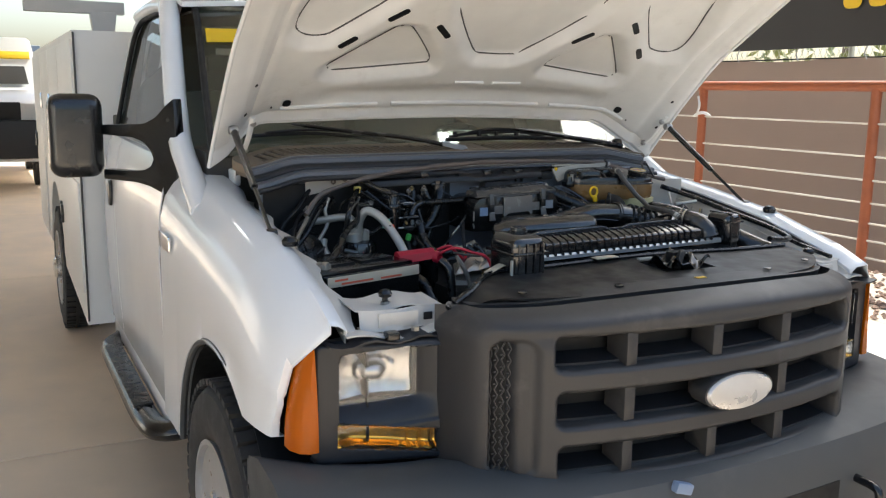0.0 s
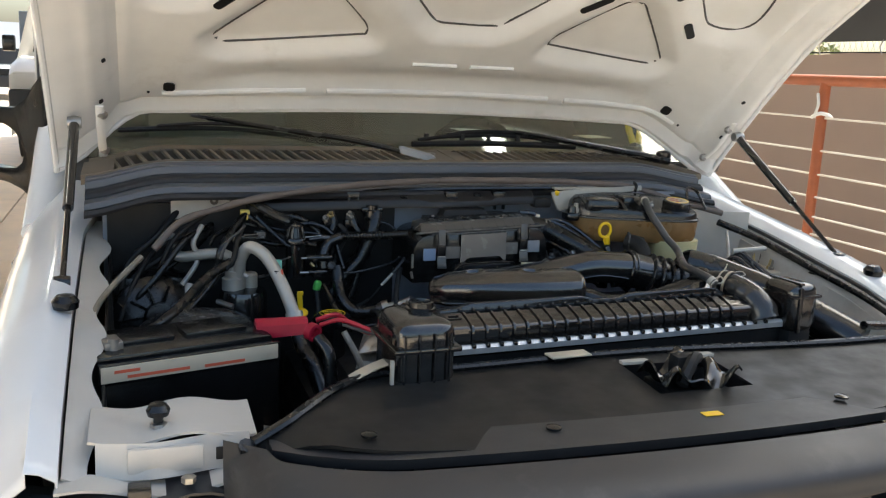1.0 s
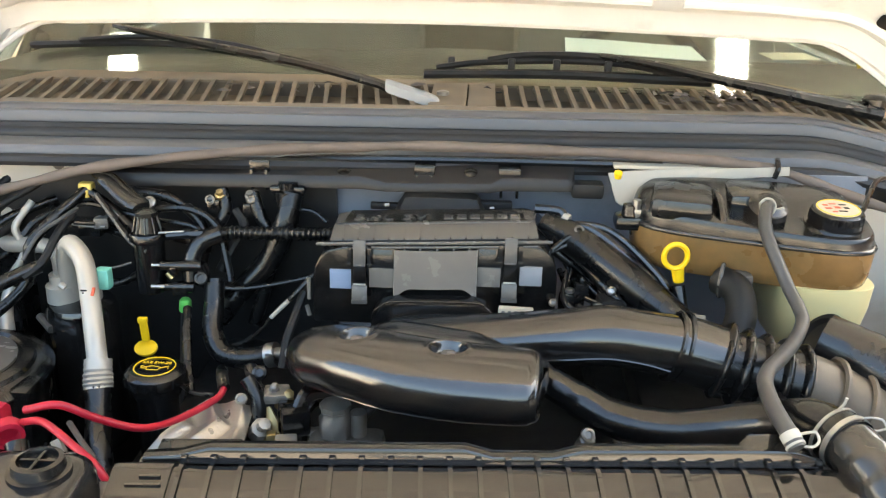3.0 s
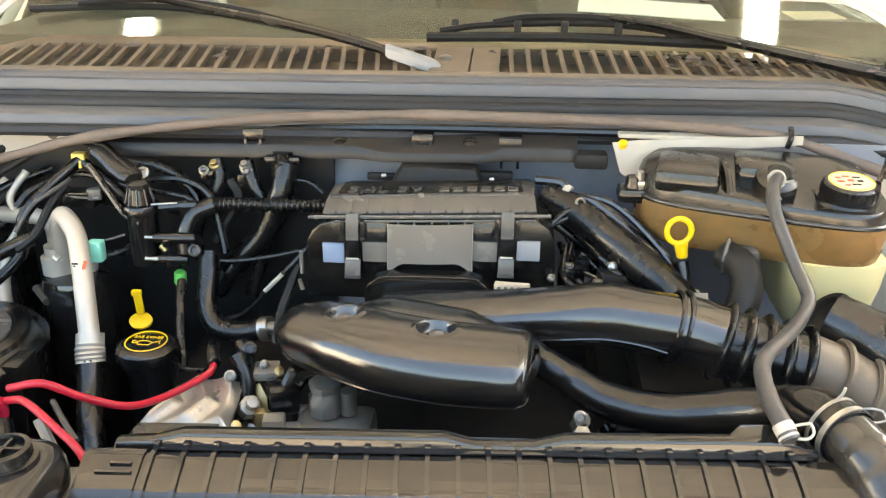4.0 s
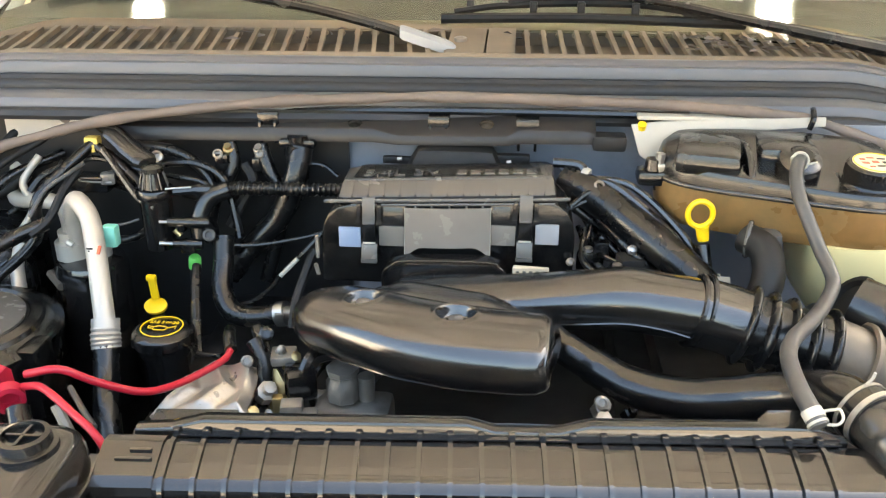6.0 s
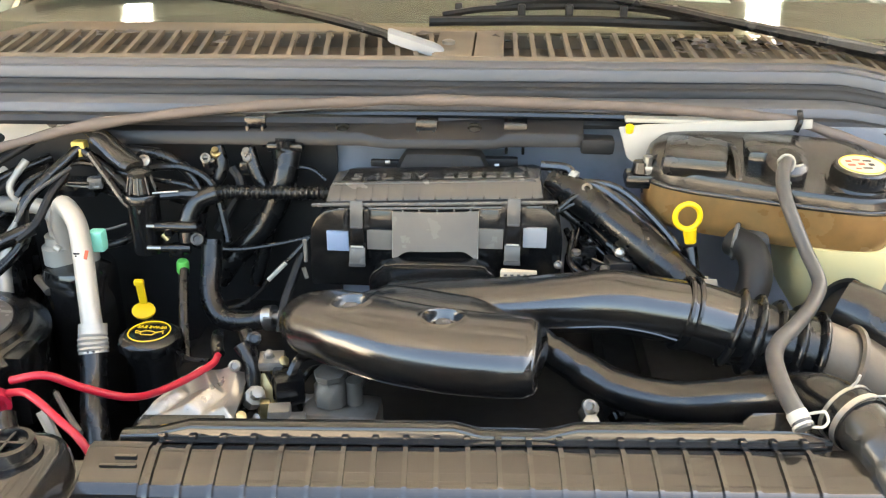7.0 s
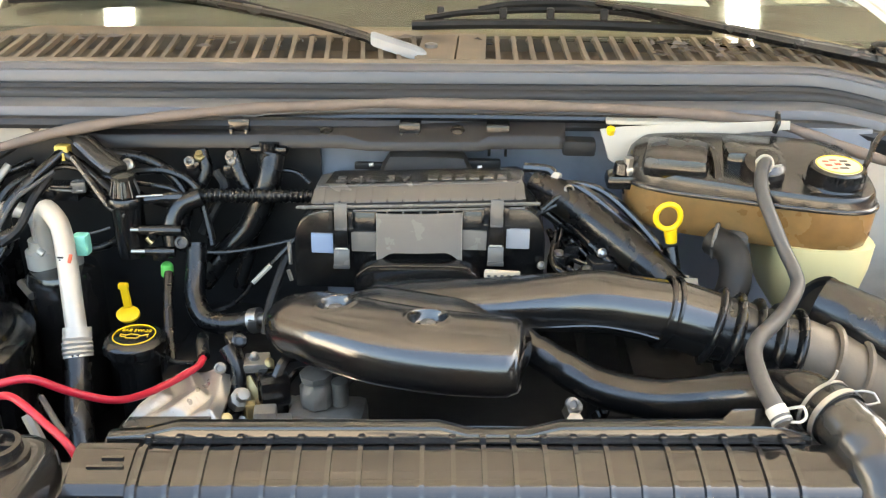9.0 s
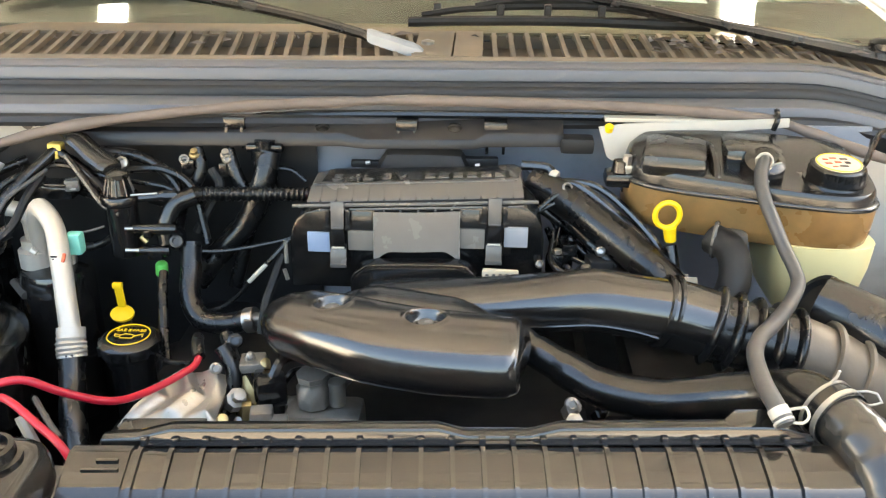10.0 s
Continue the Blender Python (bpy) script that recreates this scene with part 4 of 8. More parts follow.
for s in (-1, 1):
    def side_skin(y, k, s=s):
        zb, zt = 0.50, belt(y)
        prof = [(0.97, 0.46), (0.995, zb), (1.005, 0.70), (1.008, 0.90), (1.010, 1.05), (1.0, 1.22), (0.975, zt - 0.04), (0.955, zt), (0.92, zt + 0.004)]
        x, z = prof[int(k)]
        return (s * x, y, z)
    door = part("door", sheet(side_skin, lin(3.488, 4.62, 14), list(range(9)), 0.004), WHITE, truck, "white cab door")
    part("door_handle", box((s * 1.012, 4.72, 1.15), (0.02, 0.05, 0.12), 0.008), BLACK, door, "black door handle")
    part("rear_side", sheet(side_skin, lin(4.626, 5.0, 8), list(range(9)), 0.004), WHITE, truck, "white rear quarter of the cab")
    part("rocker", box((s * 0.955, 4.25, 0.45), (0.07, 1.5, 0.10), 0.02), WHITE, truck)
    front = [(0.945, 3.57, 1.392), (0.925, 3.66, 1.50), (0.885, 3.84, 1.70), (0.850, 4.02, 1.86), (0.828, 4.16, 1.925), (0.815, 4.30, 1.945)]
    rear = [(0.945, 4.96, 1.40), (0.925, 4.95, 1.50), (0.885, 4.92, 1.70), (0.850, 4.88, 1.86), (0.828, 4.82, 1.925), (0.815, 4.70, 1.945)]
    # The right pane's darker tint is added to dim the bright view outside.
    win = part("side_window", loft([[(s * (a[0] - 0.012), a[1], a[2]), (s * (b[0] - 0.012), b[1], b[2])] for a, b in zip(front, rear)], closed=False), SIDEGLASS if s < 0 else DARKGLASS, truck, "side window glass, tinted darker on the right to dim daylight")
    win.visible_shadow = False
    part("window_seal", tube([(s * x, y, z) for x, y, z in front + rear[::-1]], 0.011, seg=8), MATT, truck)
    part("a_pillar", tube([(s * 0.935, 3.10, 1.26), (s * 0.93, 3.30, 1.365), (s * 0.925, 3.48, 1.47), (s * 0.885, 3.76, 1.70), (s * 0.835, 4.06, 1.93), (s * 0.80, 4.25, 1.985)], 0.040, seg=12, squash=0.85), WHITE, truck, "white windshield pillar")
    part("b_pillar", loft([[(s * (b[0] + 0.004), b[1] + 0.012, b[2]), (s * (b[0] + 0.004), 5.0, b[2]), (s * (b[0] - 0.05), 5.0, b[2]), (s * (b[0] - 0.05), b[1] + 0.012, b[2])] for b in rear]), WHITE, truck)
    part("roof_rail", tube([(s * 0.80, 4.16, 1.96), (s * 0.795, 4.6, 1.985), (s * 0.80, 4.97, 1.965)], 0.036, seg=10), WHITE, truck)
    mir = part("door_mirror", box((s * 1.228, 3.79, 1.462), (0.182, 0.13, 0.296), 0.058, seg=6), SATIN, truck, "large black towing mirror on two arms")
    part("mirror_glass", box((s * 1.226, 3.852, 1.458), (0.135, 0.006, 0.24), 0.002), CHROME, mir)
    arms = [(0.0, 1.600), (0.04, 1.575), (0.09, 1.535), (0.15, 1.512), (0.37, 1.502), (0.37, 1.466), (0.21, 1.462), (0.155, 1.447), (0.120, 1.420), (0.108, 1.392), (0.122, 1.368), (0.160, 1.352), (0.22, 1.346),
            (0.37, 1.344), (0.37, 1.308), (0.20, 1.306), (0.13, 1.296), (0.07, 1.276), (0.01, 1.262), (-0.012, 1.40)]
    part("mirror_arm", prism([(a, z - 1.40) for a, z in (arms if s < 0 else arms[::-1])], 0.040, facing((s * 0.952, 3.435, 1.40), (s * 0.52, 0.85, 0), (0, 0, 1)), 0.007), BLACK, mir, "black two-armed mirror bracket")
    stepb = part("side_step", tube([(s * 0.88, 3.46, 0.44), (s * 0.99, 3.52, 0.41), (s * 1.04, 3.66, 0.40), (s * 1.045, 4.2, 0.40), (s * 1.04, 4.72, 0.40), (s * 0.99, 4.84, 0.41), (s * 0.88, 4.88, 0.44)], 0.050, seg=12, squash=0.75), BLACK, truck, "black tubular side step")
    part("step_tread", box((s * 1.045, 4.2, 0.437), (0.075, 0.9, 0.012), 0.004), RUBBER, stepb)

roof_skin = part("cab_roof", sheet(lambda u, y: (u, y, 2.0 + 0.03 * (1 - (u / 0.78) ** 2) - 0.035 * step01(4.15, 3.98, y) - 0.03 * step01(4.8, 5.0, y)), lin(-0.80, 0.80, 14), lin(3.98, 5.0, 14), 0.02), WHITE, truck, "white cab roof")
part("headliner", sheet(lambda u, y: (u, y, 1.955 - 0.02 * (u / 0.75) ** 2), lin(-0.76, 0.76, 6), lin(4.03, 4.96, 5), 0.01), CABIN, roof_skin)


def screen_at(u, f):
    half = 0.865 * (1 - f) + 0.735 * f
    x = u * half
    return (x, 3.215 + 0.05 * u * u + f * 0.78, 1.452 + f * 0.515 - 0.03 * u * u * (1 - f))


ws = part("windshield", sheet(screen_at, lin(-1, 1, 26), lin(-0.02, 1, 14), 0.004), GLASS, truck, "green-tinted windshield glass")
ws.visible_shadow = False
edge = [screen_at(-1, f) for f in lin(0, 1, 8)] + [screen_at(u, 1.0) for u in lin(-0.9, 0.9, 12)] + [screen_at(1, f) for f in lin(1, 0, 8)]
part("windshield_seal", tube(edge, 0.013, seg=8, n=2), MATT, ws)
part("yellow_label", sheet(lambda u, f: Vector(screen_at(u, f)) + Vector((0, -0.006, 0.006)), lin(-0.97, -0.60, 5), lin(0.69, 0.79, 4), 0.001), YELLOW, ws, "yellow sticker strip on the windshield")
part("cab_back", merge(box((0, 4.98, 1.0), (1.9, 0.04, 1.0), 0.01), box((0, 4.96, 1.90), (1.5, 0.05, 0.14), 0.01), box((0.62, 4.96, 1.66), (0.34, 0.05, 0.4), 0.01), box((-0.62, 4.96, 1.66), (0.34, 0.05, 0.4), 0.01)), CABIN, truck)
part("dashboard", loft([[(x, 3.24 + 0.05 * (x / 0.85) ** 2, 1.40), (x, 3.30, 1.43), (x, 3.55, 1.44 + 0.02 * math.cos(x * 5)), (x, 3.78, 1.42), (x, 3.86, 1.33), (x, 3.80, 1.0), (x, 3.24, 1.0)] for x in lin(-0.88, 0.88, 20)]), DASH, truck, "brown vinyl dashboard")
part("dash_paper", sheet(lambda u, v: (u + 0.08 * v, 3.44 + v, 1.470 + 0.006 * math.sin(9 * u)), lin(0.20, 0.47, 6), lin(0, 0.22, 5), 0.0015), PAPER, truck, "white paper sheet lying on the dashboard")
part("dash_paper", sheet(lambda u, v: (u, 3.46 + v + 0.2 * (u - 0.6), 1.468), lin(0.60, 0.70, 3), lin(0, 0.1, 3), 0.0015), CREAM, truck)
part("strap", tube([(0.80, 3.52, 1.45), (0.79, 3.54, 1.50), (0.81, 3.57, 1.54), (0.83, 3.54, 1.50), (0.82, 3.52, 1.45)], 0.012, seg=8, squash=0.4), YELLOW, truck, "yellow strap beside the dashboard")
for x in (-0.42, 0.42):
    seat = part("cab_seat", merge(box((x, 4.62, 1.25), (0.55, 0.16, 0.75), 0.06, Matrix.Rotation(radians(-12), 4, "X")), box((x, 4.3, 0.92), (0.55, 0.55, 0.16), 0.05)), CABIN, truck)
    part("headrest", box((x, 4.72, 1.70), (0.28, 0.09, 0.18), 0.04), CABIN, seat)
part("steering_wheel", merge(tube([(0.42 + 0.19 * math.cos(a), 3.92 + 0.06 * math.sin(a), 1.30 + 0.18 * math.sin(a)) for a in lin(0, 2 * math.pi, 20)], 0.016, seg=8, n=2), tube([(0.42, 3.92, 1.30), (0.42, 3.7, 1.2)], 0.05, seg=10)), BLACK, truck)
part("chassis", merge(box((0.42, 5.2, 0.55), (0.09, 6.8, 0.18), 0.01), box((-0.42, 5.2, 0.55), (0.09, 6.8, 0.18), 0.01), box((0, 4.2, 0.62), (1.8, 1.55, 0.06), 0.01), box((0, 2.70, 0.40), (1.5, 0.1, 0.1), 0.02), box((0, 6.85, 0.40), (1.7, 0.14, 0.14), 0.03)), MATT, truck)

# service body behind the cab
arch = [(5.06, 0.44), (5.10, 0.44), (6.28, 0.52)] + [(6.85 + 0.56 * math.cos(a), 0.42 + 0.58 * math.sin(a)) for a in lin(radians(170), radians(10), 17)] + [(7.45, 0.50), (8.50, 0.50), (8.50, 1.90), (5.06, 1.90)]
body = part("service_body", merge(prism(arch, 0.42, facing((-1.11, 0, 0), (0, 1, 0), (0, 0, 1)), 0.0), prism(arch, 0.42, facing((0.69, 0, 0), (0, 1, 0), (0, 0, 1)), 0.0),
                                  box((0, 5.08, 1.34), (1.4, 0.04, 1.12), 0.0), box((0, 7.0, 0.86), (1.4, 2.9, 0.05), 0.0)), BODYPAINT, truck, "white steel service body with side compartments")
for s in (-1, 1):
    for y0, y1, z0, z1 in ((5.09, 5.93, 1.20, 1.86), (5.97, 6.75, 1.20, 1.86), (6.79, 7.55, 1.20, 1.86), (7.60, 8.46, 0.55, 1.86), (5.09, 6.20, 0.60, 1.16)):
        d = part("compartment_door", box((s * 1.114, (y0 + y1) / 2, (z0 + z1) / 2), (0.014, y1 - y0, z1 - z0), 0.005), BODYPAINT, body)
        part("latch", box((s * 1.128, y1 - 0.10, (z0 + z1) / 2), (0.018, 0.04, 0.11), 0.008), BLACK if z0 < 1 else CHROME, d, "recessed metal latch")
    part("marker", box((s * 1.125, 6.16, 0.93), (0.02, 0.06, 0.04), 0.006), BLACK, body)
    part("corner_seam", tube([(s * 1.105, 5.054, 0.46), (s * 1.105, 5.054, 1.20), (s * 1.105, 5.054, 1.89)], 0.005, seg=6, n=2), GREYHOSE, body)
    part("rack_beam", box((s * 1.04, 5.6, 2.05), (0.50, 0.06, 0.065), 0.008), RACK, body, "grey steel ladder rack beam")
    part("rack_leg", box((s * 0.90, 5.6, 1.95), (0.10, 0.05, 0.16), 0.012, taper=1.4), RACK, body)


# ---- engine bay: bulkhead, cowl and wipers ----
firewall = part("firewall", sheet(lambda x, z: (x, 2.965 + 0.012 * math.sin(x * 9) * (z < 1.3), z), lin(-0.80, 0.60, 30), lin(0.66, 1.372, 14), 0.006), FIREWALL, truck, "bulkhead panel behind the engine, its shade in the blue-grey")
# Black sheet stands for the deep shade on this part of the bulkhead.
part("bulkhead_dark_sheet", sheet(lambda x, z: (x, 2.952 + 0.006 * math.sin(14 * x + 6 * z), z), lin(-0.79, -0.165, 16), lin(0.70, 1.352, 10), 0.01), MATT, firewall, "black sheet in place of the shade on the bulkhead")
part("corner_panel", sheet(lambda x, z: (x, 2.962 - 0.35 * (x - 0.60) + 0.004 * math.sin(40 * x), z), lin(0.602, 0.79, 10), lin(0.80, 1.326, 10), 0.005), BAYWHITE, firewall, "white painted corner panel")
part("corner_plate", prism([(0, 0), (0.108, 0.004), (0.116, -0.010), (0.045, -0.029), (0.0, -0.042), (-0.05, -0.052), (-0.05, -0.004)], 0.004, facing((-0.612, 2.938, 1.368), (1, 0.02, 0.0), (0, 0, 1)), 0.001), BAYWHITE, firewall, "white painted corner plate with holes")
for dx, dz in ((0.040, -0.011), (0.078, -0.004)):
    part("plate_hole", lathe([(0.009, 0), (0.009, 0.002), (0.005, 0.0022), (0.001, 0.001)], (-0.612 + dx, 2.9365, 1.368 + dz), (0, -1, 0), seg=12), TAPE, firewall)
# Added black sheet; keeps the lit floor from showing through the bay.
part("bay_floor_blank", box((0, 2.6, 0.64), (1.7, 0.95, 0.02), 0.0), MATT, truck)


def bend(x, y, z):
    k = step01(0.66, 0.85, -x) if x < 0 else step01(0.52, 0.74, x)
    return (x, y + 0.065 * x - 0.035 * k, z - 0.003 - 0.030 * k)


cowl = part("cowl_panel", loft([[bend(x, y, z) for y, z in ((3.196, 1.425), (3.196, 1.449), (3.201, 1.453), (3.232, 1.456), (3.232, 1.425))] for x in lin(-0.83, 0.745, 40)]),
            COWL, truck, "dusty brown-black plastic cowl grille")
part("cowl_lip", loft([[bend(x, y, z) for y, z in ((3.042, 1.425), (3.042, 1.436), (3.047, 1.440), (3.054, 1.441), (3.054, 1.425))] for x in lin(-0.83, 0.745, 40)]), COWL, cowl)
for x0, x1 in ((-0.038, 0.018), (0.021, 0.064), (-0.84, -0.775), (0.700, 0.745)):
    part("cowl_plate", loft([[bend(x, y, z) for y, z in ((3.052, 1.420), (3.052, 1.4415), (3.197, 1.4520), (3.197, 1.420))] for x in lin(x0, x1, 5)]), COWL, cowl)
part("plate_hole", lathe([(0.005, 0), (0.005, 0.0012), (0.001, 0.0014)], bend(0.070, 3.135, 1.4480), seg=14), MATT, cowl)


def ledge(name, prof, mat, x0=-0.83, x1=0.715, label=""):
    return part(name, loft([[bend(x, y, z) for y, z in prof] for x in lin(x0, x1, 46)]), mat, cowl, label)


# Strip hides the back wall; its darker brown gives the slots their shade.
ledge("slot_shade_strip", [(3.1905, 1.40), (3.1905, 1.4465), (3.1955, 1.4465), (3.1955, 1.40)], COWLFLOOR)
ledge("cowl_channel", [(3.05, 1.405), (3.19, 1.405), (3.19, 1.426), (3.05, 1.422)], COWLFLOOR, label="dusty cowl channel floor, toned darker than the slats")
ledge("cowl_front", [(3.041, 1.400), (3.041, 1.437), (3.033, 1.439), (3.024, 1.436), (3.021, 1.4315), (3.014, 1.430), (3.0115, 1.424), (3.0115, 1.40)], LEDGE, label="grey painted ledge in front of the cowl")
ledge("hood_seal", [(3.008, 1.395), (3.008, 1.412), (3.004, 1.416), (2.998, 1.415), (2.995, 1.410), (2.992, 1.411), (2.988, 1.408), (2.986, 1.402), (2.986, 1.395)], SEAL, label="black rubber hood seal")
ledge("seal_groove", [(3.0110, 1.39), (2.965, 1.386), (2.965, 1.390), (3.0110, 1.402)], MATT)
ledge("bulkhead_ledge", [(2.982, 1.380), (2.982, 1.3985), (2.958, 1.3965), (2.950, 1.3935), (2.946, 1.386), (2.946, 1.372), (2.950, 1.372), (2.952, 1.380)], LEDGE, label="grey painted bulkhead ledge")
ledge("ledge_lip", [(2.946, 1.374), (2.941, 1.383), (2.932, 1.381), (2.928, 1.374), (2.930, 1.368)], SEAL)
for x0, x1, n in ((-0.770, -0.045, 27), (0.082, 0.690, 23)):
    for k in range(n + 1):
        x = x0 + (x1 - x0) * k / n
        dx = -0.020 if x < 0 else -0.004
        q0, q1 = bend(x - dx * 0.5, 3.050, 1.4385), bend(x + dx * 0.5, 3.199, 1.4505)
        d = Vector(q1) - Vector(q0)
        m = facing((Vector(q0) + Vector(q1)) / 2 - Vector((0, 0, 0.010)), d, (0, 0, 1))
        w = 0.0034
        part("slat", prism([(-d.length / 2, 0.001), (d.length / 2, 0.001), (d.length / 2, 0.007), (d.length / 2 - 0.006, 0.009), (-d.length / 2 + 0.006, 0.009), (-d.length / 2, 0.007)], 2 * w, m @ Matrix.Translation((0, 0.002, -w))), COWL, cowl)
        if x > -0.30:
            c = Vector(q0).lerp(Vector(q1), 0.93) - Vector((0, 0, 0.006))
            part("slot_corner", box(c, (0.012, 0.012, 0.008), 0.003, turn_z(45), seg=1), COWL, cowl)

wl = part("wiper", tube([(-0.105, 3.108, 1.452), (-0.131, 3.120, 1.459), (-0.241, 3.155, 1.478), (-0.372, 3.200, 1.492), (-0.60, 3.255, 1.520)], [0.0105, 0.0112, 0.0105, 0.009, 0.006], seg=8, squash=0.7), SATIN, truck, "black windshield wiper with worn grey arm cap")
part("arm_cap", loft([[(-0.110 + 0.086 * f, 3.102 - 0.024 * f + a * k, 1.459 - 0.021 * f + b * k) for a, b in ((-0.013, -0.010), (-0.012, 0.004), (-0.004, 0.010), (0.007, 0.009), (0.012, 0.002), (0.011, -0.009))] for f, k in ((0, 0.80), (0.06, 0.98), (0.45, 1.0), (0.8, 1.0), (0.93, 0.85), (1.0, 0.45))]), WIPERCAP, wl, "grey sun-faded wiper arm cap")
part("blade", merge(tube([(-0.19, 3.238, 1.452), (-0.285, 3.262, 1.460), (-0.45, 3.288, 1.482), (-0.591, 3.298, 1.486), (-0.771, 3.295, 1.478)], 0.0070, seg=6), tube([(-0.26, 3.252, 1.464), (-0.40, 3.272, 1.492), (-0.55, 3.288, 1.499), (-0.68, 3.292, 1.490)], 0.005, seg=6)), MATT, wl)
wr = part("wiper", tube([(0.665, 3.10, 1.436), (0.556, 3.118, 1.454), (0.468, 3.138, 1.468), (0.396, 3.158, 1.479), (0.313, 3.185, 1.492), (0.236, 3.205, 1.500)], [0.015, 0.013, 0.011, 0.010, 0.008, 0.006], seg=8, squash=0.75), SATIN, truck, "black windshield wiper at rest")
part("blade", merge(tube([(-0.055, 3.178, 1.466), (0.05, 3.186, 1.468), (0.20, 3.192, 1.469), (0.42, 3.192, 1.464)], 0.0080, seg=8),
                    tube([(-0.035, 3.190, 1.475), (0.02, 3.196, 1.483), (0.067, 3.200, 1.486), (0.166, 3.208, 1.489), (0.27, 3.202, 1.488), (0.37, 3.194, 1.474)], 0.0055, seg=6),
                    tube([(0.05, 3.200, 1.488), (0.11, 3.206, 1.497), (0.20, 3.208, 1.499), (0.28, 3.202, 1.493)], 0.0065, seg=6),
                    *[box((x, 3.200, 1.482), (0.012, 0.014, 0.022), 0.003) for x in (-0.01, 0.09, 0.165, 0.25, 0.33)]), MATT, wr)
part("hub", lathe([(0.020, 0), (0.020, 0.018), (0.012, 0.024)], (0.66, 3.12, 1.440), seg=12), BLACK, wr)
part("hub", lathe([(0.010, 0), (0.010, 0.006), (0.004, 0.008)], (-0.020, 3.118, 1.442), seg=12), CAST, wl)
rnd = random.Random(9)
lv, lf = [], []
for _ in range(90):
    x = rnd.uniform(0.30, 0.66) if rnd.random() < 0.85 else rnd.uniform(-0.6, 0.1)
    c = Vector((x, rnd.uniform(3.06, 3.17), 1.449))
    a = rnd.uniform(0, 3.1)
    d = Vector((math.cos(a), math.sin(a), rnd.uniform(-0.1, 0.1))) * rnd.uniform(0.006, 0.02)
    e = Vector((-d.y, d.x, 0)) * 0.3
    k = len(lv)
    lv += [c - d, c + e + Vector((0, 0, 0.004)), c + d, c - e]
    lf.append((k, k + 1, k + 2, k + 3))
leaves = put("leaf_litter", lv, lf, TAPE, flat=True)
tagged(leaves, "dry brown leaf litter caught in the cowl", "leaves", kind="stuff")

# ---- wiring tray and harness along the bulkhead ----
def tray_sec(x, w, h):
    zt = 1.364 + 0.021 * (x + 0.117)
    return [(x, 2.905 - w, zt - 0.020), (x, 2.904 - w, zt - 0.002 - h), (x, 2.907 - w, zt - h), (x, 2.930, zt + 0.009), (x, 2.945, zt + 0.011), (x, 2.945, zt - 0.020)]


tray = part("wiring_tray", loft([tray_sec(*q) for q in ((-0.50, 0.0, 0.0), (-0.125, 0.0, 0.0), (-0.088, 0.012, 0.006), (-0.02, 0.012, 0.006), (0.058, 0.012, 0.006), (0.074, 0.002, 0.0), (0.165, 0.0, 0.001), (0.176, 0.0, 0.006))]), SEAL, truck, "black plastic wiring tray along the bulkhead", angle=75)
part("tray_foot", box((0.195, 2.915, 1.352), (0.045, 0.03, 0.022), 0.006), MATT, tray)
for x, w in ((-0.27, 0.03), (-0.035, 0.03), (0.085, 0.032)):
    part("tray_clip", merge(box((x, 2.925, 1.370), (w, 0.030, 0.018), 0.003), box((x - w * 0.35, 2.912, 1.352), (0.004, 0.012, 0.03), 0.001), box((x + w * 0.35, 2.912, 1.352), (0.004, 0.012, 0.03), 0.001)), BLACK, tray)
for x in (-0.15, 0.03):
    part("tray_screw", lathe([(0.010, 0), (0.010, 0.006), (0.004, 0.008)], (x, 2.918, 1.362 + 0.018 * (x + 0.16)), (0, -0.5, 1), seg=8), BLACK, tray)
part("tray_pipe", tube([(-0.25, 2.935, 1.377), (0.0, 2.935, 1.383), (0.3, 2.935, 1.385)], 0.006, seg=8), BLACK, tray)
HARNESS = [(-0.70, 2.88, 1.26), (-0.645, 2.90, 1.313), (-0.56, 2.915, 1.340), (-0.491, 2.918, 1.358), (-0.38, 2.922, 1.376), (-0.259, 2.925, 1.390), (-0.15, 2.925, 1.398),
                                       (-0.037, 2.925, 1.404), (0.12, 2.925, 1.404), (0.262, 2.925, 1.402), (0.37, 2.925, 1.396), (0.451, 2.925, 1.388), (0.51, 2.915, 1.372), (0.565, 2.90, 1.356), (0.68, 2.86, 1.33)]
harness = part("wiring_harness", tube([(x, y + 0.085 * min(x, 0.0), z - 0.024 * min(x, 0.0)) for x, y, z in HARNESS],
                                      0.0072, seg=10, n=6, fn=lambda s: 1 + 0.10 * math.sin(s * 90) + 0.08 * math.sin(s * 37)), TAPE, truck, "tape-wrapped brown wiring harness")
part("harness_tie", tube([(0.452, 2.913, 1.378), (0.455, 2.912, 1.392), (0.458, 2.93, 1.40)], 0.004, seg=6), RUBBER, harness)

# ---- radiator ----
RA, RB = Vector((-0.258, 2.302, 0)), Vector((0.455, 2.3495, 0))
RD = (RB - RA).normalized()
RP = Vector((-RD.y, RD.x, 0))


def rad(s, back, z):
    """A point s metres along the radiator, so far back from its line, at height z."""
    q = RA + RD * s + RP * back
    return (q.x, q.y, z)


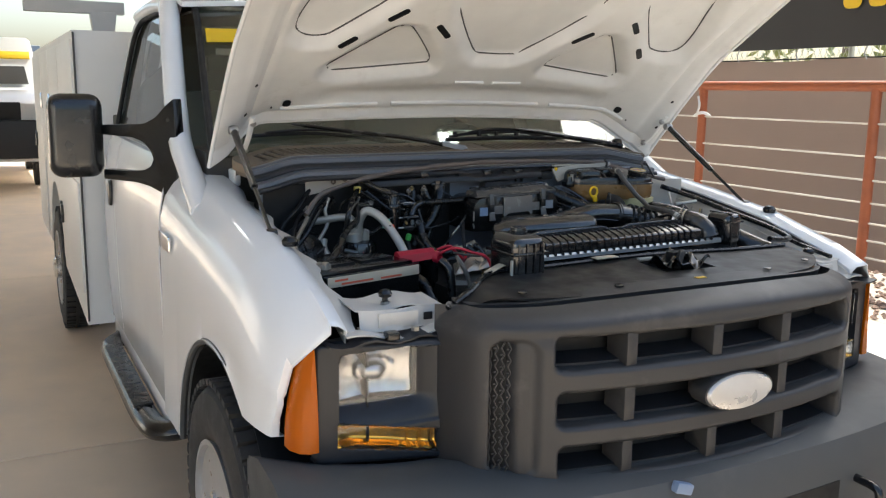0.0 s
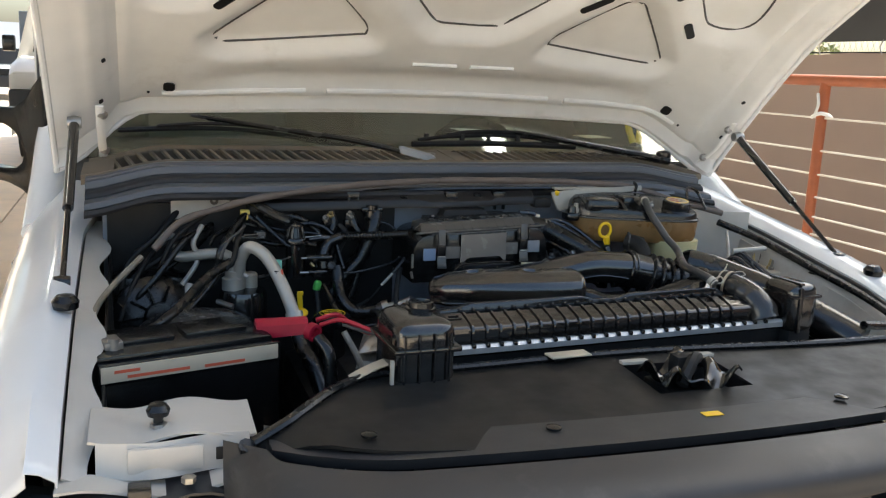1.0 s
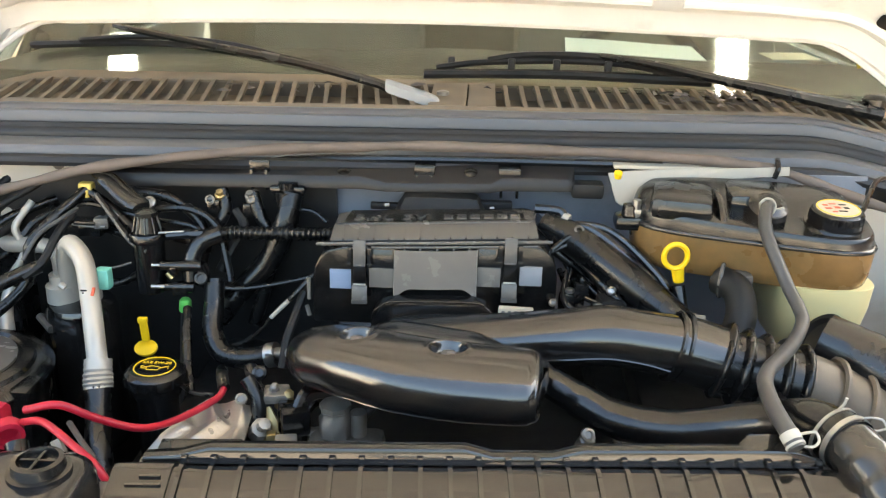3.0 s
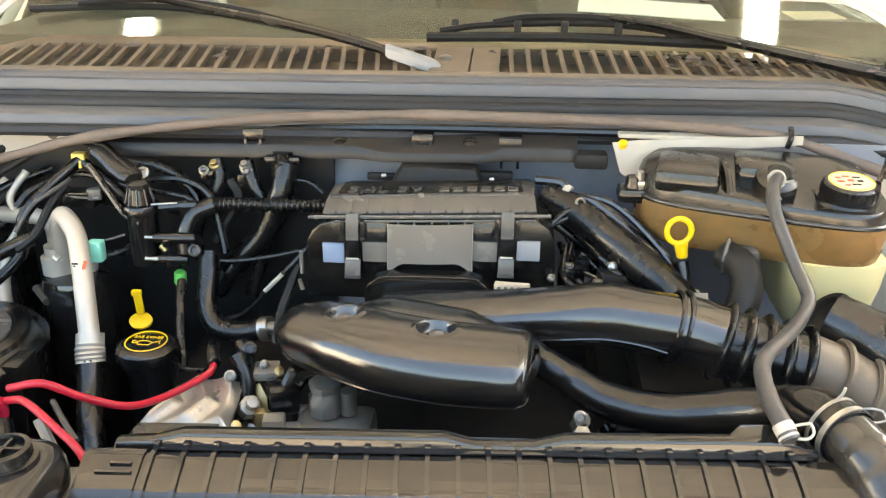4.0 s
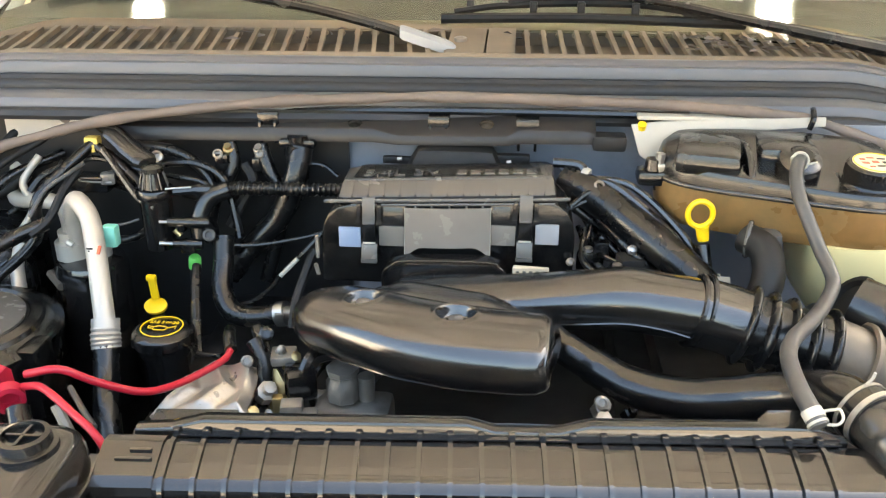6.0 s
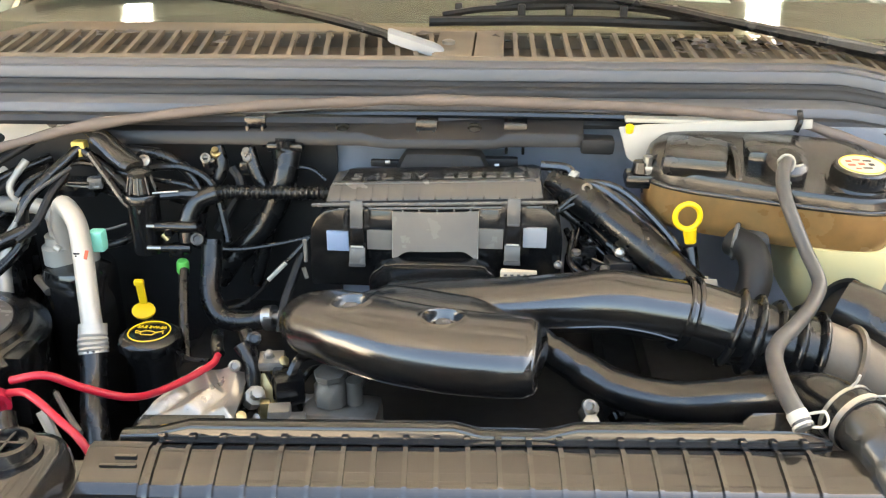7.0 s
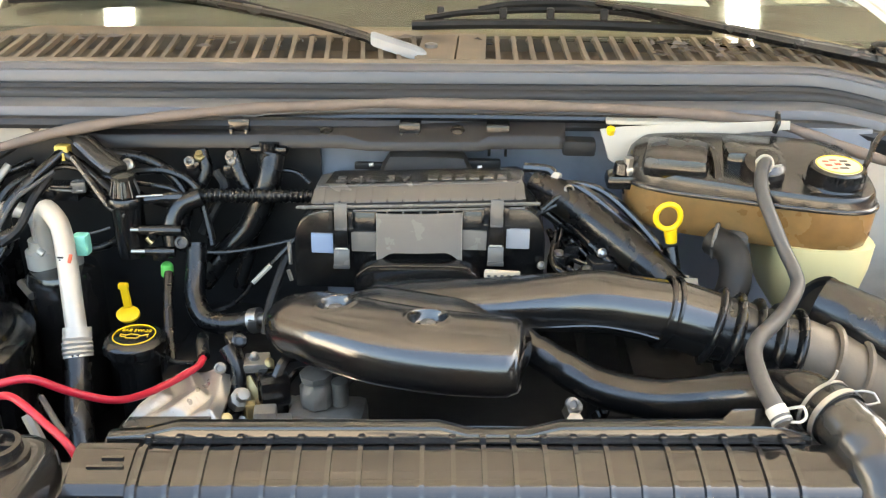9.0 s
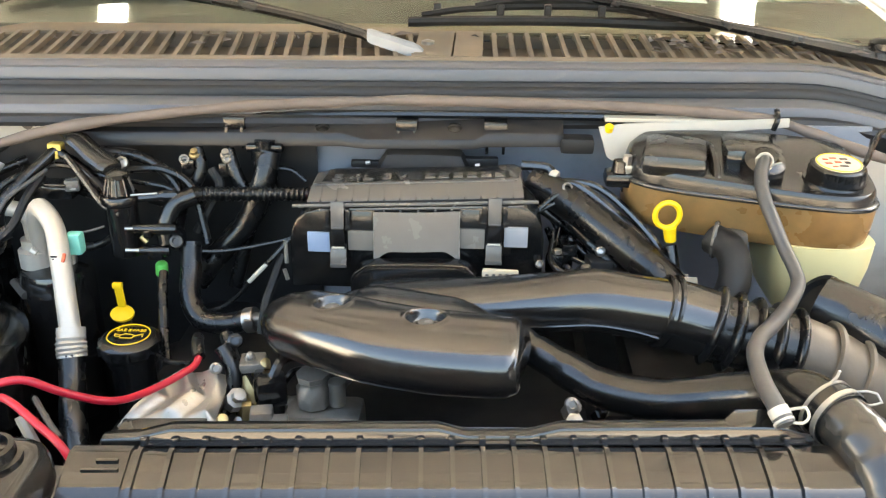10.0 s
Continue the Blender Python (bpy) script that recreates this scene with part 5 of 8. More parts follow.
RL = (RB - RA).length
tank_prof = [(0.0, 1.188), (-0.002, 1.226), (-0.001, 1.234), (0.003, 1.239), (0.010, 1.2420), (0.0130, 1.2429), (0.0136, 1.2434), (0.0178, 1.2445), (0.0184, 1.2450), (0.0205, 1.2456), (0.036, 1.2503), (0.039, 1.2508), (0.050, 1.2488), (0.052, 1.247), (0.053, 1.188)]
radiator = part("radiator", loft([[rad(s, b, z) for b, z in tank_prof] for s in lin(0, RL - 0.03, 16)]), DUSTY, truck, "black plastic radiator top tank with ribs", angle=30)
rib_prof = [(-0.0020, 1.196), (-0.0052, 1.226), (-0.0042, 1.2352), (0.0008, 1.2420), (0.010, 1.2453), (0.022, 1.2492), (0.037, 1.2536), (0.0515, 1.2517), (0.0515, 1.244), (0.036, 1.246), (0.022, 1.242), (0.008, 1.238), (0.003, 1.230), (0.002, 1.196)]
for k in range(22):
    s0 = 0.053 + k * 0.02588
    rib = part("rib", loft([[rad(s0 + d, b, z) for b, z in rib_prof] for d in (-0.0020, 0.0020)]), GLOSS, radiator)
    part("rib_peg", box(rad(s0, 0.0525, 1.2535), (0.006, 0.005, 0.006), 0.0015, turn_z(3.8)), GLOSS, rib)
part("tank_block", loft([[rad(s, b, z + 0.0022) for b, z in tank_prof[1:-1]] for s in (-0.004, 0.0, 0.044, 0.046)]), DUSTY, radiator, angle=30)
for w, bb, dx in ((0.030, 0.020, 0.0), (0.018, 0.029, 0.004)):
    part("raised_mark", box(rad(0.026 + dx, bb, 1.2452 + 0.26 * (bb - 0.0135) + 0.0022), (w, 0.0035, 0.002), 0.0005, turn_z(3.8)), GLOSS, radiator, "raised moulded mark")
part("rear_flange", loft([[rad(s, b, z) for b, z in ((0.049, 1.2506), (0.049, 1.2522), (0.0545, 1.2522), (0.0545, 1.2506))] for s in (0.055, RL - 0.10)]), GLOSS, radiator)
part("crimp_strip", loft([[rad(s, b, z) for b, z in ((-0.009, 1.194), (-0.0105, 1.204), (-0.006, 1.2085), (0.0, 1.2085), (0.0, 1.194))] for s in lin(0.0, RL + 0.012, 4)]), SILVER, radiator, "silver crimped seam strip")
for k in range(26):
    part("crimp_tab", box(rad(0.012 + 0.02588 * k + 0.0152, -0.0085, 1.2075), (0.0075, 0.008, 0.007), 0.002, turn_z(3.8)), DUSTY, radiator)
part("radiator_core", loft([[rad(s, b, z) for b, z in ((0.002, 0.66), (0.052, 0.66), (0.052, 1.19), (0.002, 1.19))] for s in (-0.02, RL + 0.05)]), MATT, radiator)
part("tank_corner", loft([[rad(s, 0.026 + (b - 0.026) * k, 1.20 + (z - 1.20) * q) for b, z in tank_prof] for s, k, q in ((RL - 0.031, 1.0, 1.0), (RL - 0.015, 1.0, 1.0), (RL - 0.004, 0.92, 0.93), (RL, 0.75, 0.75))]), NECK, radiator)
part("hose_neck", tube([(0.378, 2.430, 1.262), (0.387, 2.414, 1.2605), (0.396, 2.396, 1.256), (0.405, 2.376, 1.247), (0.412, 2.356, 1.231), (0.415, 2.345, 1.21)], [0.0245, 0.0255, 0.0270, 0.0285, 0.030, 0.031], seg=28), NECK, radiator)

SHROUD = ((0.016, -0.010, 0.0), (0.046, -0.008, 0.0), (0.075, 0.0, 0.0), (0.30, 0.0, 0.0), (0.325, -0.0075, 0.0), (0.378, -0.0075, 0.0), (0.405, 0.0, 0.0), (0.548, 0.001, 0.0), (0.556, 0.001, 0.010), (0.588, 0.001, 0.010), (0.602, -0.002, 0.0), (0.622, -0.010, -0.006))
shroud = part("fan_shroud", merge(
    loft([[rad(s, b, z) for b, z in ((0.0550, 1.235), (0.0552, 1.2600 + dz), (0.0566, 1.2622 + dz), (0.0600, 1.2628 + dz), (0.0690, 1.2618 + dz + up), (0.0720, 1.2595 + dz + up), (0.0725, 1.235))] for s, dz, up in SHROUD]),
    sheet(lambda s, f: rad(s, 0.082 + 0.19 * f, 1.246 - 0.27 * f ** 1.3 + 0.02 * math.cos((s - 0.33) * 5) - 0.02), lin(0.05, 0.62, 16), lin(0, 1, 8), 0.004)), DUSTY, truck, "black plastic fan shroud behind the radiator")
part("shroud_tab", merge(box((-0.204, 2.386, 1.2455), (0.074, 0.028, 0.005), 0.002, turn_z(4)), box((-0.240, 2.377, 1.238), (0.034, 0.020, 0.005), 0.002, turn_z(14) @ Matrix.Rotation(radians(-16), 4, "Y"))), SATIN, shroud)
part("fan_hub", lathe([(0.16, 0), (0.15, 0.02), (0.05, 0.03), (0.045, 0.06)], (0.10, 2.52, 1.0), (0, 1, 0), seg=28), BLACK, shroud)

reservoir = part("degas_bottle", box((0.490, 2.366, 1.232), (0.070, 0.088, 0.098), 0.024, turn_z(6), seg=5), GLOSS, truck, "smoky black bottle at the radiator end")
part("bottle_foot", box((0.492, 2.366, 1.10), (0.06, 0.07, 0.18), 0.01, turn_z(6)), MATT, reservoir)
part("bottle_rim", box((0.490, 2.366, 1.256), (0.075, 0.093, 0.006), 0.003, turn_z(6)), GLOSS, reservoir)
part("bottle_strap", merge(box((0.478, 2.366, 1.281), (0.010, 0.085, 0.005), 0.002, turn_z(6)), box((0.478, 2.320, 1.23), (0.010, 0.005, 0.09), 0.002, turn_z(6))), BLACK, reservoir)

bottle = part("washer_bottle", box((-0.316, 2.272, 1.190), (0.100, 0.128, 0.180), 0.030, turn_z(2), seg=5), GLOSS, truck, "smoky black washer bottle with round cap")
part("bottle_rim", box((-0.316, 2.272, 1.235), (0.110, 0.136, 0.008), 0.003, turn_z(2)), GLOSS, bottle)
part("bottle_rim", box((-0.316, 2.272, 1.15), (0.106, 0.134, 0.006), 0.002, turn_z(2)), GLOSS, bottle)
for k in range(4):
    part("bottle_rib", tube([(-0.352 + 0.024 * k, 2.205, 1.262), (-0.352 + 0.024 * k, 2.204, 1.20), (-0.352 + 0.024 * k, 2.206, 1.15)], 0.0022, seg=6, n=2), GLOSS, bottle)
cap = part("bottle_cap", lathe([(0.025, -0.006), (0.025, 0.003), (0.021, 0.004), (0.020, 0.012), (0.016, 0.013), (0.0145, 0.008), (0.002, 0.008)], (-0.302, 2.292, 1.279), seg=26), BLACK, bottle)
part("cap_cross", merge(box((-0.302, 2.292, 1.289), (0.028, 0.003, 0.004), 0.001), box((-0.302, 2.292, 1.289), (0.003, 0.028, 0.004), 0.001)), BLACK, cap)
part("bottle_tab", box((-0.370, 2.21, 1.20), (0.006, 0.008, 0.045), 0.002), ZIP, bottle)

# ---- front support and sight shield ----
for s in (-1, 1):
    core = part("core_support", merge(
        sheet(lambda x, y: (s * x, y, 1.142 + 0.05 * (y - 2.2) + 0.006 * math.sin(x * 40)), lin(0.575, 0.80, 14), lin(2.185, 2.305, 6), 0.004),
        sheet(lambda x, f: (s * x, 2.183 - 0.012 * f + 0.008 * math.sin(x * 33), 1.140 - 0.048 * f), lin(0.585, 0.79, 14), lin(0, 1, 5), 0.004),
        sheet(lambda x, y: (s * x, y, 1.092 + 0.010 * math.sin(x * 25)), lin(0.60, 0.84, 14), lin(2.13, 2.178, 4), 0.004)), BAYWHITE, truck, "dusty white front support panel")
    part("square_hole", box((s * 0.622, 2.170, 1.118), (0.022, 0.004, 0.018), 0.001), MATT, core)
    part("support_step", box((s * 0.70, 2.168, 1.118), (0.10, 0.010, 0.036), 0.004), BAYWHITE, core)
    part("rubber_stop", merge(lathe([(0.007, 0), (0.007, 0.016), (0.015, 0.018), (0.017, 0.026), (0.012, 0.034), (0.003, 0.036)], (s * 0.708, 2.225, 1.142), seg=14)), RUBBER, core)
    part("stop_nut", lathe([(0.012, 0), (0.012, 0.006), (0.007, 0.007)], (s * 0.708, 2.225, 1.142), seg=6), STEEL, core)
    part("nose_bolt", lathe([(0.010, 0), (0.010, 0.008), (0.004, 0.01)], (s * 0.672, 2.135, 1.096), seg=6), STEEL, core)
    part("headlamp_top", sheet(lambda x, y: (s * x, y, 1.085 + 0.006 * math.sin(x * 50)), lin(0.59, 0.885, 12), lin(2.112, 2.20, 4), 0.004), BEZEL, core)
    part("lamp_clip", box((s * 0.735, 2.125, 1.094), (0.03, 0.03, 0.018), 0.004), BLACK, core)


def shield_at(x, f):
    back = 2.246 if x > -0.38 else 2.246 - 0.145 * step01(-0.38, -0.58, x)
    y0 = gy(x) + 0.13
    y = y0 + f * (back - y0)
    z = 1.178 + 0.012 * f + 0.004 * math.sin(x * 7 + 1) * f - 0.035 * step01(-0.50, -0.60, x)
    return (x, y, z)


shield = part("radiator_cover", sheet(shield_at, lin(-0.60, 0.62, 50), lin(0, 1, 14), 0.005, skip=lambda x, f: 0.02 < x < 0.19 and 0.45 < f < 0.86), COVER, truck, "black plastic cover over the radiator support")
part("cover_edge", tube([Vector(shield_at(x, 1.0)) + Vector((0, 0, 0.004)) for x in lin(-0.59, 0.62, 24)], 0.009, seg=8, n=2, squash=0.7), RUBBER, shield)
part("cover_edge", tube([Vector(shield_at(-0.60, f)) + Vector((0, 0, 0.002)) for f in lin(0, 1, 6)], 0.010, seg=8, n=3), RUBBER, shield)
part("hood_latch", merge(box((0.105, 2.13, 1.165), (0.11, 0.10, 0.03), 0.006), tube([(0.07, 2.10, 1.19), (0.10, 2.12, 1.222), (0.13, 2.15, 1.215)], 0.010, seg=8), box((0.10, 2.145, 1.20), (0.04, 0.03, 0.05), 0.008)), MATT, truck, "black hood latch")
part("torn_flap", sheet(lambda u, v: (0.03 + u + 0.006 * math.sin(40 * v), 2.085 + v, 1.196 + 0.016 * math.sin(u * 60 + v * 37) + 0.010 * math.sin(u * 110 - v * 80) + 0.012 * math.exp(-((u - 0.06) / 0.03) ** 2)), lin(0, 0.14, 22), lin(0, 0.085, 14), 0.003), GLOSS, shield, "torn black plastic flap")
part("latch_strip", box((0.035, 2.186, 1.202), (0.05, 0.014, 0.006), 0.002), ZIP, shield)
part("latch_strip", box((0.165, 2.19, 1.204), (0.045, 0.016, 0.006), 0.002), ZIP, shield)
part("yellow_sticker", sheet(lambda u, v: (u, v, 1.1875), lin(0.035, 0.065, 3), lin(1.985, 2.0, 3), 0.001), YELLOW, shield)
part("tag", box((-0.058, 2.240, 1.203), (0.075, 0.028, 0.003), 0.001, turn_z(4)), CREAM, shield, "cream paper tag")
part("cream_flap", sheet(lambda a, w: (-0.43 + 0.11 * a, 2.215 + 0.055 * a + w, 1.192 + 0.012 * math.sin(a * 2.4) - 0.3 * w * w), lin(0, 1, 10), lin(0, 0.03, 4), 0.002), CREAM, shield)
for x in (-0.45, -0.2, 0.3, 0.5):
    part("push_pin", lathe([(0.011, 0), (0.011, 0.003), (0.005, 0.005)], Vector(shield_at(x, 0.15)) + Vector((0, 0, 0.005)), seg=12), BLACK, shield)

# ---- engine ----
engine = part("engine", merge(box((-0.05, 2.76, 0.93), (0.62, 0.46, 0.30), 0.03), box((-0.36, 2.80, 0.93), (0.12, 0.36, 0.16), 0.03), box((0.27, 2.80, 1.04), (0.13, 0.36, 0.16), 0.03)), MATT, truck, "black engine block under the intake")
part("engine_front", merge(box((-0.19, 2.60, 1.02), (0.14, 0.08, 0.16), 0.02), lathe([(0.020, 0), (0.020, 0.022), (0.017, 0.026), (0.017, 0.032), (0.019, 0.034), (0.019, 0.040), (0.006, 0.042)], (-0.117, 2.61, 1.128), seg=8), lathe([(0.010, 0), (0.010, 0.03), (0.004, 0.032)], (-0.090, 2.61, 1.128), seg=10), box((-0.105, 2.61, 1.10), (0.09, 0.05, 0.05), 0.01)), CAST, engine, "cast aluminium front cover")
alt = part("alternator", loft([[(x, y, z) for x, y, z in ((-0.335 + i, 2.585 + i * 0.4, zz - 0.012), (-0.315 + i, 2.635 - i, zz + 0.004), (-0.245 - i, 2.665 - i, zz + 0.012), (-0.205 - i, 2.640 - i, zz + 0.006), (-0.198 - i, 2.585 + i, zz - 0.010), (-0.26, 2.555 + i, zz - 0.022))]
                                for zz, i in ((1.00, 0.0), (1.090, 0.0), (1.108, 0.006), (1.114, 0.018))]), CASTLIGHT, truck, "cast aluminium alternator bracket with crossing ribs")
def casting_at(u, v):
    """The cast face: chevron ridges that run across it and meet at an angle."""
    x = -0.336 + 0.118 * u + 0.030 * v * (1 - u)
    y = 2.572 - 0.014 * u + (0.070 + 0.012 * math.sin(math.pi * u)) * v
    w = (u * 2.3 + abs(v - 0.45) * 1.3 + 0.25 * v) % 1.0
    ridge = w / 0.62 if w < 0.62 else (1 - w) / 0.38
    edge = min(1.0, 9 * min(u, 1 - u, v + 0.02, 1 - v))
    return (x, y, 1.112 + 0.15 * u * 0.118 + 0.019 * v + (0.012 * ridge + 0.004) * edge)


part("cast_face", sheet(casting_at, lin(0, 1, 40), lin(0, 1, 26), 0.004), CASTLIGHT, alt, "ridged cast face")
for q, r in (((-0.205, 2.60, 1.135), 0.012), ((-0.222, 2.585, 1.112), 0.010), ((-0.178, 2.59, 1.118), 0.013), ((-0.165, 2.62, 1.14), 0.009), ((-0.185, 2.645, 1.150), 0.010)):
    part("fitting", lathe([(r, -0.016), (r, 0.008), (r * 0.6, 0.010), (r * 0.6, 0.024), (r * 0.2, 0.025)], q, (0.4, -0.6, 0.7), seg=8), BRASS if r < 0.0115 else CAST, engine)
part("sensor", merge(box((-0.163, 2.600, 1.150), (0.034, 0.028, 0.034), 0.006, turn_z(20)), tube([(-0.163, 2.60, 1.16), (-0.15, 2.62, 1.18), (-0.12, 2.66, 1.16)], 0.006, seg=6)), BLACK, engine)

def lettering(text, size, deep, m):
    """Words as a mesh, set by the matrix m."""
    curve = bpy.data.curves.new("lettering", "FONT")
    curve.body, curve.size, curve.extrude, curve.align_x = text, size, deep, "CENTER"
    text_ob = bpy.data.objects.new("lettering", curve)
    scene.collection.objects.link(text_ob)
    mesh = bpy.data.meshes.new_from_object(text_ob.evaluated_get(bpy.context.evaluated_depsgraph_get()))
    bpy.data.objects.remove(text_ob)
    mesh.transform(m)
    mesh.materials.clear()
    return mesh


# air box on top of the engine
air_box = part("air_box", prism([(-0.170, -0.060), (0.147, -0.060), (0.147, 0.012), (0.144, 0.030), (0.137, 0.044), (0.126, 0.053), (0.112, 0.057), (-0.134, 0.045), (-0.149, 0.041), (-0.160, 0.032), (-0.167, 0.018), (-0.170, 0.000)],
                                0.164, facing((0, 2.930, 1.260), (1, 0, 0), (0, 0, 1)), 0.003), BLACK, truck, "black engine air box with ribbed lid")
def lid_ring(y, z, i):
    """An outline of the lid: its front edge at y and z, drawn in by i at the ends."""
    return [(-0.148 + i, y + 0.004, z - 0.001), (-0.142 + i, y, z), (0.112 - i, y, z + 0.0127), (0.120 - i, y + 0.004, z + 0.0125), (0.122 - i, 2.853, z + 0.010), (-0.150 + i, 2.853, z - 0.003)]


lid = part("lid", loft([lid_ring(2.778, 1.307, 0.0), lid_ring(2.777, 1.3105, -0.001), lid_ring(2.779, 1.3135, 0.0), lid_ring(2.794, 1.3240, 0.002), lid_ring(2.7975, 1.3262, 0.004), lid_ring(2.802, 1.3272, 0.007), lid_ring(2.830, 1.3282, 0.012), lid_ring(2.846, 1.3285, 0.016)]), LIDM, air_box, angle=25)
for k in range(13):
    x = -0.131 + 0.0199 * k
    zz = 0.0478 * (x + 0.142)
    part("lid_rib", loft([[(x + d, y, z + zz) for y, z in ((2.7762, 1.3105), (2.7782, 1.3142), (2.7935, 1.3250), (2.7972, 1.3275), (2.7985, 1.3250), (2.780, 1.309))] for d in (-0.0007, 0.0007)]), LIDM, lid)
    part("lid_knob", box((x, 2.7770, 1.3125 + zz), (0.0022, 0.0026, 0.004), 0.0006, seg=1), LIDM, lid)
part("lid_rib", tube([(-0.141, 2.7975, 1.3262), (-0.015, 2.7975, 1.3322), (0.112, 2.7975, 1.3385)], 0.0011, seg=6, n=2), LIDM, lid)
# Overlay blackens the top face in place of the dark it mirrors.
part("lid_top_overlay", loft([[(-0.133, 2.8035, 1.3287), (0.104, 2.8035, 1.3403)], [(-0.129, 2.8480, 1.3300), (0.100, 2.8480, 1.3414)], [(-0.129, 2.8480, 1.3280), (0.100, 2.8480, 1.3394)], [(-0.133, 2.8035, 1.3267), (0.104, 2.8035, 1.3383)]], closed=False), BLACK, lid, "black overlay for the dark reflection on the lid's top")
letters = lettering("5.4L 3V", 0.032, 0.0016, facing((-0.0725, 2.8055, 1.3320), (1, 0, 0.0478), (0, 1, 0.03)) @ Matrix.Diagonal((1.0, 0.84, 1, 1)))
letters.materials.append(LIDM)
link("raised_letters", letters, lid, "raised lettering in black plastic", flat=True)
for k in range(6):
    part("raised_bar", box((0.0035 + 0.0176 * k, 2.8145, 1.3358 + 0.00084 * k), (0.0128, 0.017, 0.0032), 0.0008, Matrix.Rotation(radians(-2.7), 4, "Y")), LIDM, lid)
part("box_hump", merge(box((-0.010, 2.900, 1.318), (0.150, 0.06, 0.056), 0.020, taper=0.72), box((-0.085, 2.90, 1.322), (0.05, 0.010, 0.010), 0.003), box((0.065, 2.90, 1.328), (0.05, 0.014, 0.014), 0.003)), MATT, air_box)
for x in (-0.094, 0.054):
    part("hump_pin", tube([(x + 0.005, 2.893, 1.325), (x + 0.011, 2.893, 1.326)], 0.0028, seg=6), STEEL, air_box)
part("lid_seam", merge(tube([(-0.163, 2.768, 1.3085), (-0.148, 2.766, 1.3100), (-0.013, 2.765, 1.3160), (0.138, 2.765, 1.3235)], 0.0024, seg=8, n=3), tube([(-0.130, 2.763, 1.3062), (-0.013, 2.763, 1.3115), (0.120, 2.763, 1.3175)], 0.0016, seg=6, n=2)), GREYPLATE, air_box, "moulded seam under the lid")
for x in (-0.050, -0.030, -0.008, 0.013, 0.033):
    part("seam_nub", box((x, 2.7625, 1.3080 + 0.046 * (x + 0.013)), (0.003, 0.003, 0.004), 0.0008, seg=1), GREYPLATE, air_box)


def plate_at(u, f):
    """The bowed front plate: u from side to side, f from top to bottom, with pointed lower corners."""
    x = -0.0625 + 0.105 * u
    corner = max(0.0, 1 - min(u, 1 - u) / 0.20) ** 1.7
    bottom = 1.2555 + 0.004 * u - 0.0155 * corner
    top = 1.3065 + 0.004 * u
    return (x, 2.7615 - 0.0035 * math.sin(math.pi * u) - 0.003 * f, top + (bottom - top) * f)


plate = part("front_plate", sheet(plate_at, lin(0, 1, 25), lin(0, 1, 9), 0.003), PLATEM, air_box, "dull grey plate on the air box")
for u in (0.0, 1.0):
    part("plate_edge", tube([Vector(plate_at(u, f)) + Vector((0, -0.001, 0)) for f in lin(0, 1, 6)], [0.0009, 0.0009, 0.0009, 0.0010, 0.0012, 0.0016], seg=6, n=3), ZIP, plate, "pale line down the plate's side")
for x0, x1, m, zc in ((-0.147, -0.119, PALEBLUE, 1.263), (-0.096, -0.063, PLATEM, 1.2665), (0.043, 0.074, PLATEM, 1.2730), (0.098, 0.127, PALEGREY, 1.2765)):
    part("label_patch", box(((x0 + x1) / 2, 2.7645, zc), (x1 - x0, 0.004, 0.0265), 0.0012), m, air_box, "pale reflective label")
for x, z, w in ((-0.081, 1.2945, 0.030), (0.056, 1.3005, 0.022)):
    part("box_facet", box((x, 2.7660, z), (w, 0.003, 0.021), 0.001, Matrix.Rotation(radians(-9), 4, "X")), SATIN, air_box)
for x, z in ((-0.1075, 1.317), (0.0855, 1.327)):
    clip = part("clip", merge(box((x, 2.759, z - 0.043), (0.016, 0.006, 0.034), 0.0015), box((x, 2.762, z - 0.065), (0.020, 0.008, 0.022), 0.002)), BLACK, air_box, "black spring clip of the lid")
    part("clip_flap", box((x, 2.7595, z - 0.0150), (0.0165, 0.004, 0.033), 0.0015, Matrix.Rotation(radians(-8), 4, "X")), GREYPLATE, clip)
    for d in (-0.0125, 0.0125):
        part("clip_bracket", merge(box((x + d, 2.7600, z - 0.021), (0.0055, 0.008, 0.027), 0.0012), box((x + d * 1.06, 2.7575, z - 0.031), (0.007, 0.008, 0.006), 0.001)), SATIN, clip)
    # Pale lips put the bright glints along the clip's edges into colour.
    part("clip_lip", tube([(x - 0.0075, 2.7555, z - 0.0315), (x + 0.0075, 2.7555, z - 0.0315)], 0.0013, seg=6), GREYHOSE, clip)
    part("clip_lip", tube([(x - 0.0078, 2.7555, z - 0.0575), (x + 0.0078, 2.7555, z - 0.0575)], 0.0013, seg=6), ZIP, clip, "pale line for the glint on the clip's edge")
    part("clip_tab", box((x, 2.7560, z - 0.069), (0.020, 0.004, 0.020), 0.0012, Matrix.Rotation(radians(-14), 4, "X")), GREYPLATE, clip)
    part("clip_lip", box((x, 2.7530, z - 0.0805), (0.0205, 0.006, 0.0050), 0.0012), GREYHOSE, clip)
for q0, q1, r in (((-0.1735, 2.757, 1.266), (-0.1735, 2.757, 1.236), 0.0026), ((-0.1765, 2.755, 1.228), (-0.1730, 2.755, 1.214), 0.0028)):
    part("side_rod", tube([q0, q1], r, seg=6), CASTLIGHT, air_box)
part("paper_label", box((0.094, 2.728, 1.241), (0.044, 0.003, 0.013), 0.0005, Matrix.Rotation(radians(-2), 4, "Y")), CREAM, air_box, "small cream paper label")
